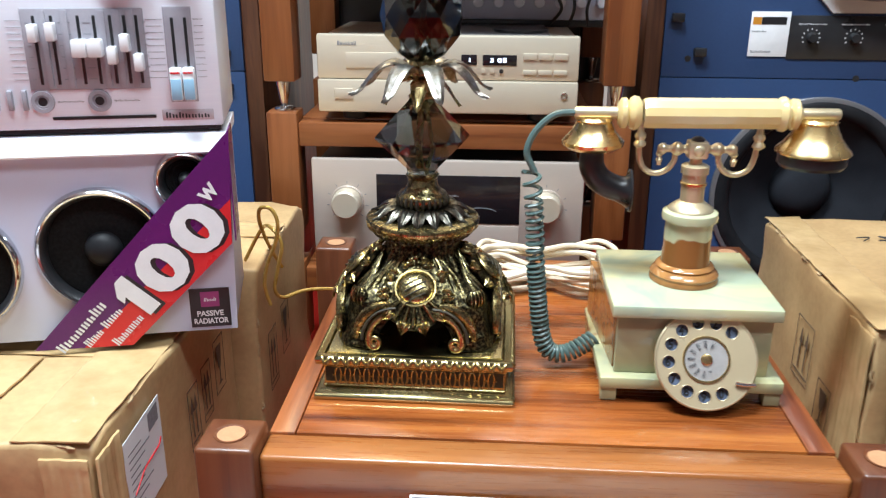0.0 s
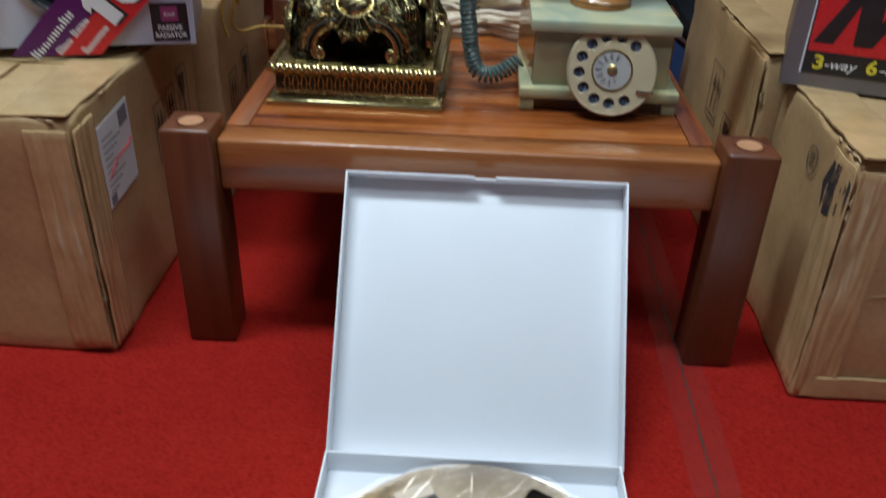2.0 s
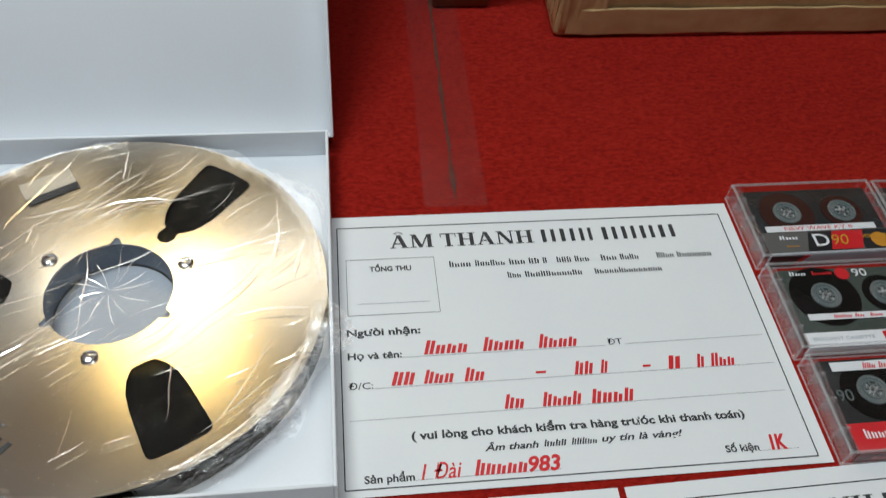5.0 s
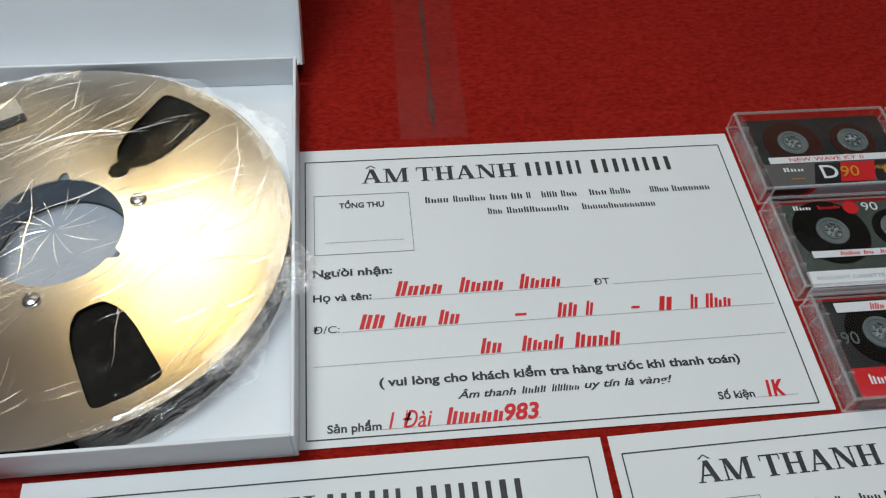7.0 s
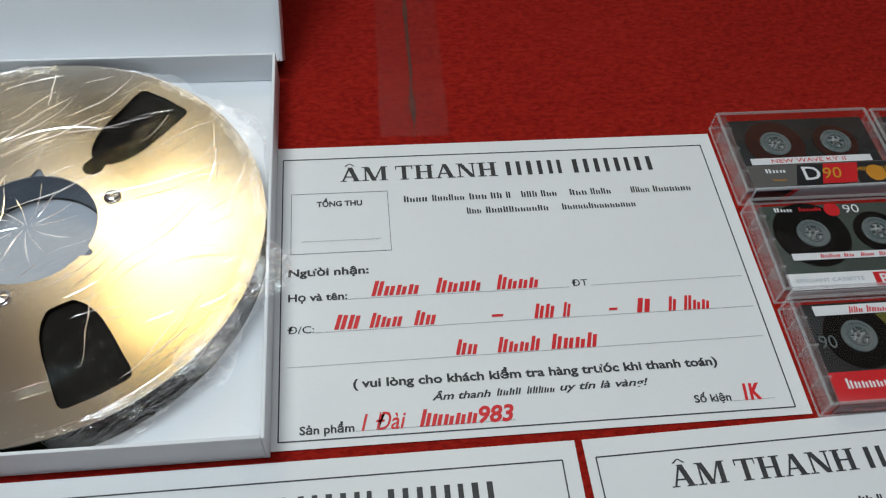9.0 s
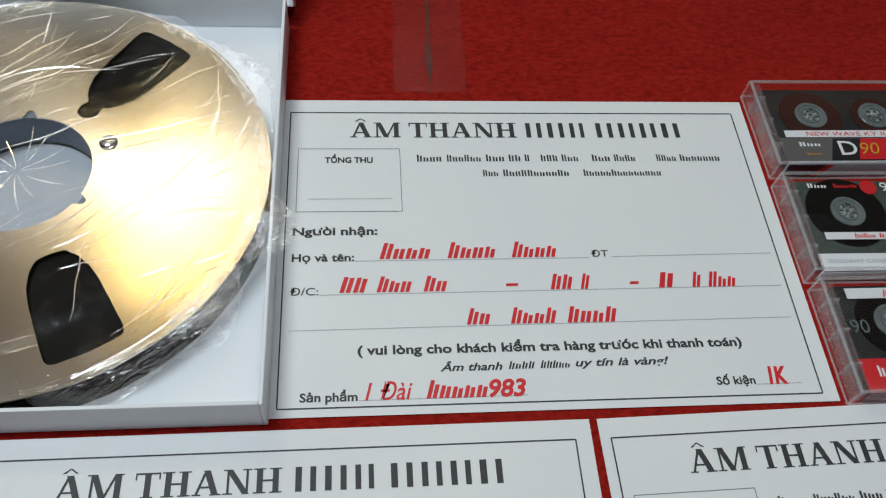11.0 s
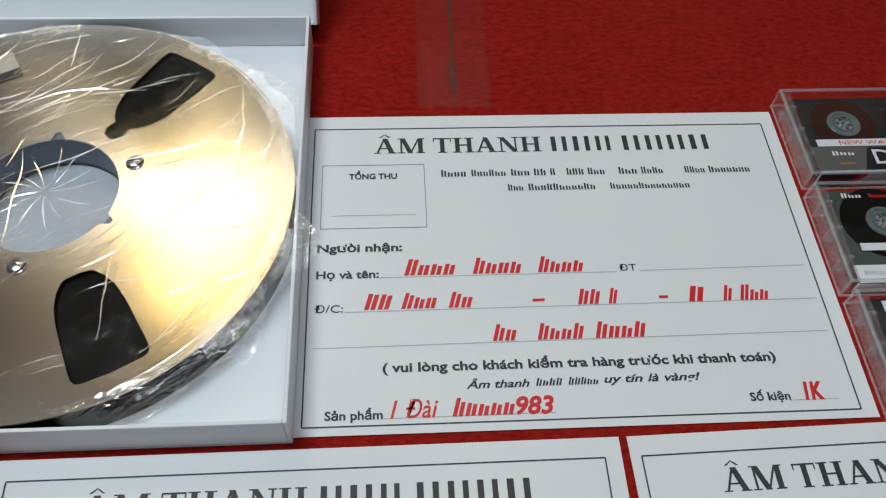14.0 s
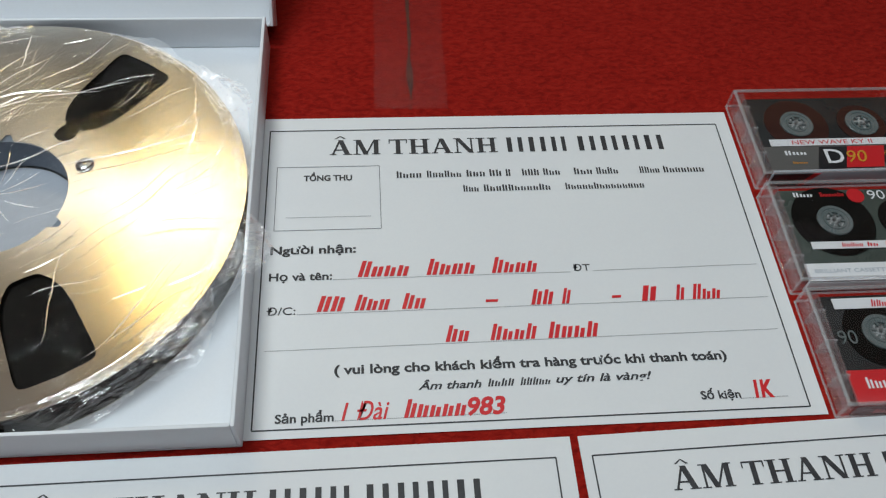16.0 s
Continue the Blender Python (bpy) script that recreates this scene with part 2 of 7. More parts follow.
TAPE_PACK = mat("black_magnetic_tape", (0.005, 0.0045, 0.004), 0.5, 0, (0.010, 0.009, 0.008), 40, 800)
TAPE_PACK.node_tree.nodes["Principled BSDF"].inputs["Specular IOR Level"].default_value = 0.06
RING = mat("satin_chrome_ring", (0.66, 0.68, 0.72), 0.13, 1.0, (0.55, 0.57, 0.61), 30, 300)
STEEL = mat("polished_steel", (0.72, 0.72, 0.72), 0.2, 1.0, (0.6, 0.6, 0.6), 60, 500)
CHROME = mat("chrome", (0.85, 0.86, 0.88), 0.08, 1.0, (0.8, 0.8, 0.83), 30, 300, 0, (1, 1, 1), 0, 0.05)
SILVER = mat("silver_painted_plastic", (0.57, 0.61, 0.75), 0.38, 0.1, (0.56, 0.58, 0.71), 10, 700, 0.04)
SILVER_BRIGHT = mat("brushed_silver_panel", (0.88, 0.91, 0.98), 0.34, 0.1, (0.80, 0.83, 0.93), 6, 300, 0.04, (0.2, 1, 6))
GREY_PLASTIC = mat("grey_recess_plastic", (0.36, 0.34, 0.38), 0.45, 0.1, (0.30, 0.29, 0.33), 30, 500)
GUNMETAL = mat("gunmetal_plastic", (0.23, 0.22, 0.23), 0.35, 0.5, (0.17, 0.165, 0.175), 12, 400, 0.05)
BLACK = mat("black_plastic", (0.014, 0.014, 0.016), 0.32, 0, (0.022, 0.022, 0.024), 30, 500)
MESH_BLACK = mat("black_grille_cloth", (0.004, 0.004, 0.0045), 0.9, 0, (0.012, 0.012, 0.013), 300, 2400, 0.5)
CONE = mat("dark_paper_cone", (0.011, 0.012, 0.016), 0.8, 0, (0.020, 0.022, 0.028), 14, 500, 0.3)
RUBBER = mat("black_rubber_surround", (0.010, 0.010, 0.012), 0.5, 0, (0.016, 0.016, 0.018), 40, 600, 0.2)
BLUE = mat("matt_blue_baffle", (0.022, 0.060, 0.165), 0.62, 0, (0.017, 0.048, 0.135), 5, 300, 0.15)
for dull in (MESH_BLACK, CONE, RUBBER):
    dull.node_tree.nodes["Principled BSDF"].inputs["Specular IOR Level"].default_value = 0.15
CHAMPAGNE = mat("champagne_metal_front", (0.66, 0.585, 0.47), 0.36, 0.45, (0.61, 0.535, 0.425), 5, 400, 0.03, (0.2, 1, 5))
CHAMPAGNE_PINK = mat("pale_gold_front", (0.64, 0.55, 0.49), 0.36, 0.5, (0.58, 0.50, 0.44), 5, 400, 0.03, (0.2, 1, 5))
DISPLAY = mat("dark_display_glass", (0.010, 0.008, 0.010), 0.1, 0, (0.014, 0.011, 0.014), 20, 200)
GLOW = mat("pale_blue_segments", (0.5, 0.6, 0.9), 0.5, emit=(0.65, 0.75, 1.0, 1.6))
ANTIQUE = mat("antique_brass", (0.56, 0.46, 0.21), 0.27, 1.0, (0.07, 0.056, 0.03), 150, 520, 0.6, lo=0.55, hi=0.85)
# dark patina on the ornaments; also the painted shade within the arches
ANTIQUE_DARK = mat("patina_and_shade_brass", (0.020, 0.017, 0.012), 0.6, 0.2, (0.07, 0.056, 0.03), 90, 420, 0.6)
ANTIQUE_GOLD = mat("rubbed_bright_brass", (0.60, 0.48, 0.22), 0.27, 1.0, (0.26, 0.20, 0.09), 80, 400, 0.25)
DARK_PEWTER = mat("dulled_leaf_metal", (0.15, 0.14, 0.115), 0.34, 1.0, (0.04, 0.034, 0.026), 120, 500, 0.5)
ANTIQUE_CAST = mat("dark_cast_brass", (0.34, 0.28, 0.135), 0.36, 1.0, (0.022, 0.019, 0.012), 330, 1200, 0.5, lo=0.45, hi=0.75)
PLINTH = mat("rubbed_plinth_brass", (0.60, 0.52, 0.27), 0.24, 1.0, (0.34, 0.28, 0.13), 40, 500, 0.15, lo=0.5, hi=1.0)
PEWTER = mat("silvered_leaf_metal", (0.46, 0.45, 0.42), 0.34, 1.0, (0.17, 0.145, 0.10), 90, 400, 0.25)
BRASS = mat("satin_gold_brass", (0.80, 0.60, 0.29), 0.26, 1.0, (0.72, 0.52, 0.23), 40, 500, 0.05)
BRASS_PALE = mat("pale_champagne_brass", (0.66, 0.56, 0.37), 0.36, 0.7, (0.60, 0.50, 0.32), 40, 500, 0.05)
DIAL_MAT = mat("champagne_dial", (0.54, 0.44, 0.28), 0.32, 0.35, (0.56, 0.46, 0.29), 30, 500, 0.05)
DIAL_BLUE = mat("slate_blue_number_plate", (0.085, 0.11, 0.18), 0.5, 0, (0.07, 0.09, 0.15), 60, 500)
ONYX = onyx("pale_green_onyx", (0.27, 0.29, 0.19), (0.50, 0.46, 0.25), (0.30, 0.14, 0.05), 0.66, 13, 0.03)
ONYX_TOP = onyx("pale_grey_green_onyx", (0.34, 0.40, 0.30), (0.58, 0.54, 0.31), (0.40, 0.22, 0.09), 0.68, 11, 0.015)
ONYX_BROWN = onyx("brown_onyx", (0.42, 0.20, 0.065), (0.24, 0.095, 0.03), (0.60, 0.45, 0.25), 0.64, 24, 0.06)
ONYX_CREAM = onyx("cream_onyx", (0.70, 0.56, 0.28), (0.66, 0.50, 0.23), (0.42, 0.22, 0.12), 0.60, 8, 0.05)
SMOKE = smoked_glass("smoked_crystal", (0.24, 0.29, 0.31))
SMOKE_DARK = smoked_glass("dark_smoked_crystal", (0.045, 0.052, 0.055))
CREAM_CABLE = mat("cream_cable", (0.72, 0.62, 0.47), 0.45, 0, (0.66, 0.56, 0.42), 30, 500)
GOLD_CABLE = mat("clear_gold_cable", (0.55, 0.36, 0.09), 0.28, 0.2, (0.48, 0.30, 0.07), 30, 500)
GREEN_CORD = mat("grey_green_cord", (0.085, 0.135, 0.125), 0.4, 0, (0.065, 0.105, 0.10), 30, 500)
PURPLE = mat("purple_banner_print", (0.115, 0.012, 0.135), 0.28, 0, (0.09, 0.01, 0.11), 20, 300)
RED_PRINT = mat("red_banner_print", (0.66, 0.025, 0.030), 0.28, 0, (0.58, 0.02, 0.025), 20, 300)
WHITE_PRINT = mat("white_print", (0.80, 0.80, 0.82), 0.35, 0, (0.74, 0.74, 0.76), 60, 500)
SKY_PRINT = mat("pale_blue_print", (0.30, 0.50, 0.66), 0.4, 0, (0.26, 0.46, 0.62), 60, 500)
PINK_PRINT = mat("magenta_print", (0.36, 0.055, 0.20), 0.4, 0, (0.30, 0.04, 0.17), 60, 500)
YELLOW_PRINT = mat("yellow_print", (0.80, 0.70, 0.05), 0.4, 0, (0.72, 0.62, 0.04), 60, 500)
ORANGE_PRINT = mat("orange_gold_print", (0.62, 0.27, 0.03), 0.4, 0, (0.52, 0.21, 0.02), 60, 500)
GREEN_GLASS = mat("green_tuner_scale", (0.03, 0.22, 0.09), 0.2, 0, (0.02, 0.16, 0.07), 30, 300)
WRAP = clear_film("crinkled_clear_wrap", (0.985, 0.985, 0.98), 0.003, 0.03, 0.3, 24, 0.0, 0.03)
GATHERED = clear_film("gathered_clear_wrap", (0.94, 0.94, 0.94), 0.20, 0.05, 1.0, 110, 0.015)
# tint and milkiness put the folds' dark lines and glints into colour
CREASE = clear_film("crease_shade_and_sheen", (0.74, 0.72, 0.68), 0.75, 0.10, 0.0, 60, 0.05)
CASE = clear_film("clear_case_plastic", (0.93, 0.94, 0.95), 0.03, 0.05)
CASE_EDGE = clear_film("case_edge_plastic", (0.78, 0.78, 0.79), 0.12, 0.2, 0.0, 60, 0.15)
HINGE_CLEAR = clear_film("clear_hinge_plastic", (0.80, 0.80, 0.81), 0.05, 0.15, 0.3, 90, 0.045)
FROST = mat("frosted_hub_core", (0.42, 0.43, 0.43), 0.25, 0, (0.06, 0.06, 0.06), 260, 700, 0.8, lo=0.55, hi=0.8)
AMBER_PRINT = mat("amber_print", (0.66, 0.33, 0.035), 0.4, 0, (0.58, 0.28, 0.03), 60, 500)
FLOOR_TAPE = clear_film("clear_floor_tape", (0.93, 0.88, 0.84), 0.022, 0.25, 0.5, 90, 0.010)
WALL_PAINT = mat("shop_wall_paint", (0.17, 0.17, 0.18), 0.8, 0, (0.14, 0.14, 0.15), 2, 200, 0.1)
# paler than the other walls, as a reflector for the metal reel
PALE_WALL = mat("pale_wall_paint", (0.62, 0.60, 0.56), 0.8, 0, (0.56, 0.54, 0.50), 2, 200, 0.1)
CEILING_PAINT = mat("ceiling_paint", (0.75, 0.75, 0.74), 0.9, 0, (0.70, 0.70, 0.69), 2, 200, 0.1)
MIRROR_SPINE = mat("pale_blue_spine_card", (0.46, 0.50, 0.55), 0.4, 0, (0.42, 0.46, 0.51), 40, 400)
HUB_WHITE = mat("translucent_white_hub", (0.17, 0.18, 0.18), 0.25, 0, (0.10, 0.13, 0.13), 80, 600)
SHELL_DARK = mat("smoky_cassette_shell", (0.022, 0.022, 0.023), 0.2, 0, (0.032, 0.033, 0.033), 30, 400)
SHELL_GREEN = mat("grey_green_cassette_shell", (0.075, 0.092, 0.080), 0.25, 0, (0.055, 0.068, 0.06), 30, 400)
CARD_GREY = mat("grey_card", (0.13, 0.125, 0.12), 0.35, 0, (0.11, 0.105, 0.10), 40, 400)

# ---- mesh helpers ----


def part(name, bm, material, parent=None, label="", smooth=40, at=None):
    me = bpy.data.meshes.new(name)
    bm.normal_update()
    bm.to_mesh(me)
    bm.free()
    if smooth:
        me.shade_smooth()
        me.set_sharp_from_angle(angle=radians(smooth))
    return hang(name, me, material, parent, label, at)


def hang(name, me, material, parent=None, label="", at=None):
    if material and not me.materials:
        me.materials.append(material)
    ob = new(name, me)
    if parent:
        ob.parent = parent
    if at is not None:
        ob.matrix_basis = at
    return tagged(ob, label)


def thing(name, label, category, m=None, group="", kind=""):
    ob = new(name)
    ob.empty_display_size = 0.02
    if m is not None:
        ob.matrix_basis = m
    return tagged(ob, label, category, group, kind)


def block(x0, x1, y0, y1, z0, z1, bevel=0.0, bm=None, m=None, segments=2):
    own = bm is None
    b = bmesh.new()
    c = Matrix.Translation(((x0 + x1) / 2, (y0 + y1) / 2, (z0 + z1) / 2)) @ Matrix.Diagonal((x1 - x0, y1 - y0, z1 - z0, 1))
    bmesh.ops.create_cube(b, size=1, matrix=c)
    if bevel:
        bmesh.ops.bevel(b, geom=b.edges[:], offset=bevel, segments=segments, affect="EDGES", profile=0.5)
    if m is not None:
        b.transform(m)
    if own:
        return b
    return merge(bm, b)


def merge(bm, other):
    me = bpy.data.meshes.new("scratch")
    other.to_mesh(me)
    other.free()
    bm.from_mesh(me)
    bpy.data.meshes.remove(me)
    return bm


def lathe(profile, seg=32, m=None, bm=None, turn=0.0, twist=0.0):
    """Rings of (radius, height) round z."""
    bm = bm or bmesh.new()
    m = m or Matrix()
    rings = []
    for k, (r, z) in enumerate(profile):
        if r < 1e-6:
            rings.append([bm.verts.new(m @ Vector((0, 0, z)))])
        else:
            rings.append([bm.verts.new(m @ Vector((r * math.cos(turn + k * twist + 2 * math.pi * i / seg), r * math.sin(turn + k * twist + 2 * math.pi * i / seg), z))) for i in range(seg)])
    for a, b in zip(rings, rings[1:]):
        for i in range(seg):
            j = (i + 1) % seg
            if len(a) == 1 and len(b) == 1:
                continue
            if len(a) == 1:
                bm.faces.new((a[0], b[j], b[i]))
            elif len(b) == 1:
                bm.faces.new((a[i], a[j], b[0]))
            elif twist:
                bm.faces.new((a[i], a[j], b[i]))
                bm.faces.new((a[j], b[j], b[i]))
            else:
                bm.faces.new((a[i], a[j], b[j], b[i]))
    bmesh.ops.recalc_face_normals(bm, faces=bm.faces[:])
    return bm


def square_loft(profile, bm=None):
    """Square rings of (half width, height), closed at both ends."""
    bm = bm or bmesh.new()
    rings = []
    for h, z in profile:
        rings.append([bm.verts.new((x * h, y * h, z)) for x, y in ((-1, -1), (1, -1), (1, 1), (-1, 1))])
    for a, b in zip(rings, rings[1:]):
        for i in range(4):
            bm.faces.new((a[i], a[(i + 1) % 4], b[(i + 1) % 4], b[i]))
    bm.faces.new(rings[0][::-1])
    bm.faces.new(rings[-1])
    return bm


def smooth_path(points, per=8, closed=False):
    """A Catmull-Rom line through the points."""
    p = [Vector(q) for q in points]
    out, n = [], len(p)
    for i in range(n if closed else n - 1):
        if closed:
            a, b, c, d = p[i - 1], p[i], p[(i + 1) % n], p[(i + 2) % n]
        else:
            a, b, c, d = p[max(i - 1, 0)], p[i], p[i + 1], p[min(i + 2, n - 1)]
        for k in range(per):
            t = k / per
            out.append(0.5 * (2 * b + (c - a) * t + (2 * a - 5 * b + 4 * c - d) * t * t + (3 * b - a - 3 * c + d) * t ** 3))
    if not closed:
        out.append(p[-1])
    return out


def tube(points, r, seg=8, bm=None, closed=False, flat=1.0):
    """A round rod along points; r is a number or a function of 0..1."""
    bm = bm or bmesh.new()
    pts = [Vector(p) for p in points]
    n, rings = len(pts), []
    side = None
    for i, p in enumerate(pts):
        a = pts[i - 1] if (i or closed) else p
        b = pts[(i + 1) % n] if (i < n - 1 or closed) else p
        d = (b - a).normalized()
        if side is None:
            side = d.orthogonal().normalized()
        side = (side - d * side.dot(d))
        side = side.normalized() if side.length > 1e-6 else d.orthogonal().normalized()
        up = d.cross(side)
        rad = r(i / max(1, n - 1)) if callable(r) else r
        rings.append([bm.verts.new(p + rad * (math.cos(2 * math.pi * k / seg) * side + flat * math.sin(2 * math.pi * k / seg) * up)) for k in range(seg)])
    pairs = list(zip(rings, rings[1:])) + ([(rings[-1], rings[0])] if closed else [])
    for a, b in pairs:
        for k in range(seg):
            bm.faces.new((a[k], a[(k + 1) % seg], b[(k + 1) % seg], b[k]))
    if not closed:
        bm.faces.new(rings[0][::-1])
        bm.faces.new(rings[-1])
    bmesh.ops.recalc_face_normals(bm, faces=bm.faces[:])
    return bm


def ball(r, m=None, seg=12, rings=8, bm=None):
    prof = [(r * math.sin(math.pi * k / rings), -r * math.cos(math.pi * k / rings)) for k in range(rings + 1)]
    prof[0], prof[-1] = (0, -r), (0, r)
    return lathe(prof, seg, m, bm)


def prism(poly, z0, z1, m=None, bm=None):
    """A flat outline (x, y), given a thickness."""
    b = bmesh.new()
    lo = [b.verts.new((x, y, z0)) for x, y in poly]
    hi = [b.verts.new((x, y, z1)) for x, y in poly]
    n = len(poly)
    b.faces.new(hi)
    b.faces.new(lo[::-1])
    for i in range(n):
        b.faces.new((lo[i], lo[(i + 1) % n], hi[(i + 1) % n], hi[i]))
    bmesh.ops.recalc_face_normals(b, faces=b.faces[:])
    if m is not None:
        b.transform(m)
    return b if bm is None else merge(bm, b)


def ring_plate(loops, z0, z1):
    """A flat plate: the first loop is its outline, the others are holes through it."""
    bm = bmesh.new()
    top = []
    for lp in loops:
        vs = [bm.verts.new((x, y, z1)) for x, y in lp]
        top.append(vs)
        for i in range(len(vs)):
            bm.edges.new((vs[i], vs[(i + 1) % len(vs)]))
    bmesh.ops.triangle_fill(bm, use_beauty=True, use_dissolve=False, edges=bm.edges[:], normal=(0, 0, 1))
    faces = bm.faces[:]
    twin = {}
    for vs in top:
        for v in vs:
            twin[v] = bm.verts.new((v.co.x, v.co.y, z0))
    for f in faces:
        bm.faces.new([twin[v] for v in reversed(f.verts)])
    for vs in top:
        for i in range(len(vs)):
            a, b = vs[i], vs[(i + 1) % len(vs)]
            bm.faces.new((a, b, twin[b], twin[a]))
    bmesh.ops.recalc_face_normals(bm, faces=bm.faces[:])
    return bm


def circle(r, n=64, cx=0.0, cy=0.0):
    return [(cx + r * math.cos(2 * math.pi * i / n), cy + r * math.sin(2 * math.pi * i / n)) for i in range(n)]


UPRIGHT = pose(0, 0, 0, 90, 0, 0)  # lays a flat drawing onto a face that looks along -y


def lettering(s, x, y, width, cap, parent, material, m=None, bold=0.0, name="lettering", lift=0.0006, slant=0.0):
    """Words in the built-in font: baseline start, length and capital height in metres."""
    cu = bpy.data.curves.new("scratch", "FONT")
    cu.body, cu.size, cu.offset, cu.shear = s, 1.0, bold, slant
    cu.resolution_u = 3
    ob = bpy.data.objects.new("scratch", cu)
    scene.collection.objects.link(ob)
    bpy.context.view_layer.update()
    me = bpy.data.meshes.new_from_object(ob.evaluated_get(bpy.context.evaluated_depsgraph_get()))
    bpy.data.objects.remove(ob)
    bpy.data.curves.remove(cu)
    xs = [v.co.x for v in me.vertices]
    k = width / (max(xs) - min(xs))
    me.name = name
    me.transform(Matrix.Translation((x, y, lift)) @ Matrix.Diagonal((k, cap / 0.72, 1, 1)) @ Matrix.Translation((-min(xs), 0, 0)))
    if m is not None:
        me.transform(m)
    return hang(name, me, material, parent)


def rows_of_bars(words, y, h, parent, material, m=None, letter=0.0, slant=0.0, lift=0.0006, name="print_line"):
    """Plain bars in place of letters: words are (start, end) along the line."""
    rnd = random.Random(int(abs(y) * 1e5) + len(words))
    pen, head = name == "pen_writing", name == "headline_bar"

    def bar(a, b, hh, low=0.0):
        bm = bmesh.new()
        bm.faces.new([bm.verts.new(p) for p in ((a + slant * low, y + low, lift), (b + slant * low, y + low, lift), (b + slant * hh, y + hh, lift), (a + slant * hh, y + hh, lift))])
        return bm

    def close(bm):
        if m is not None:
            bm.transform(m)
        part(name, bm, material, parent, smooth=0)
    for x0, x1 in words:
        if head:
            w = x1 - x0
            close(bar(x0 + 0.10 * w, x0 + 0.34 * w, h))
            close(bar(x0 + 0.66 * w, x0 + 0.88 * w, h))
            continue
        n = max(1, round((x1 - x0) / letter)) if letter else 1
        w = (x1 - x0) / n
        if not letter:
            close(bar(x0, x1, h))
            continue
        word = bmesh.new()
        for i in range(n):
            hh = h * (1.0 if i == 0 else rnd.choice((0.62, 0.66, 0.66, 0.7, 0.95)))
            thick = 0.33 if pen else 0.29
            for f0 in (0.06, 0.52):
                one = bar(x0 + (i + f0) * w, x0 + (i + f0 + thick) * w, hh * (1 if f0 < 0.5 else rnd.uniform(0.75, 1.0)))
                if pen:
                    close(one)
                else:
                    merge(word, one)
        if pen:
            word.free()
        else:
            close(word)


SERIF = {
    "A": (1.0, [(.13, 0, .46, 1, .09), (.80, 0, .48, 1, .23)], [(.26, .29, .68, .36), (0, 0, .30, .05), (.60, 0, 1.0, .05)]),
    "M": (1.22, [(.16, 0, .16, 1, .08), (1.03, 0, 1.03, 1, .21), (.57, 0, .22, 1, .22), (.58, 0, .96, 1, .08)], [(0, 0, .32, .05), (.84, 0, 1.22, .05), (0, .95, .30, 1), (.94, .95, 1.22, 1)]),
    "T": (.86, [(.43, 0, .43, 1, .21)], [(0, .93, .86, 1), (0, .72, .05, 1), (.81, .72, .86, 1), (.22, 0, .64, .05)]),
    "H": (1.0, [(.22, 0, .22, 1, .21), (.78, 0, .78, 1, .21)], [(.3, .47, .7, .54), (0, 0, .43, .05), (0, .95, .43, 1), (.57, 0, 1, .05), (.57, .95, 1, 1)]),
    "N": (1.0, [(.17, 0, .17, 1, .08), (.84, 0, .84, 1, .08), (.80, 0, .20, 1, .24)], [(0, 0, .34, .05), (0, .95, .28, 1), (.67, .95, 1, 1)]),
}


def serif_word(word, hat, x, y, width, cap, parent, material):
    """A heavy roman word drawn stroke by stroke; hat adds a circumflex over the first letter."""
    total = sum(SERIF[c][0] for c in word) + 0.06 * (len(word) - 1)
    k, bm, pen, lay = width / total, bmesh.new(), 0.0, 0

    def quad(pts):
        nonlocal lay
        lay += 1
        bm.faces.new([bm.verts.new((x + (pen + px) * k, y + py * cap, 0.0006 + lay * 2e-6)) for px, py in pts])
    for i, c in enumerate(word):
        w, strokes, bars = SERIF[c]
        for xa, ya, xb, yb, t in strokes:
            quad(((xa - t / 2, ya), (xa + t / 2, ya), (xb + t / 2, yb), (xb - t / 2, yb)))
        for a, b, c2, d in bars:
            quad(((a, b), (c2, b), (c2, d), (a, d)))
        if hat and i == 0:
            quad(((.20, 1.08), (.30, 1.08), (.50, 1.28), (.44, 1.28)))
            quad(((.64, 1.08), (.74, 1.08), (.50, 1.28), (.44, 1.28)))
        pen += w + 0.06
    return part("headline", bm, material, parent, smooth=0)


def room():
    bm = bmesh.new()
    bmesh.ops.create_grid(bm, x_segments=2, y_segments=2, size=1, matrix=Matrix.Translation((0, 0.2, 0)) @ Matrix.Diagonal((2.6, 2.8, 1, 1)))
    tagged(part("floor", bm, CARPET, smooth=0), "worn red needle-felt carpet floor with fine fluff", "carpet", kind="structure")
    for name, b in (("wall_north", (-2.6, 2.6, 2.2, 2.3, 0, 2.7)), ("wall_south", (-2.6, 2.6, -2.7, -2.6, 0, 2.7)),
                    ("wall_west", (-2.7, -2.6, -2.7, 2.3, 0, 2.7)), ("wall_east", (2.6, 2.7, -2.7, 2.3, 0, 2.7))):
        tagged(part(name, block(*b), PALE_WALL if name == "wall_north" else WALL_PAINT, smooth=0), "plain painted shop wall behind the goods", "wall", kind="structure")
    tagged(part("ceiling", block(-2.7, 2.7, -2.7, 2.3, 2.7, 2.8), CEILING_PAINT, smooth=0), "plain white painted ceiling of the shop", "ceiling", kind="structure")


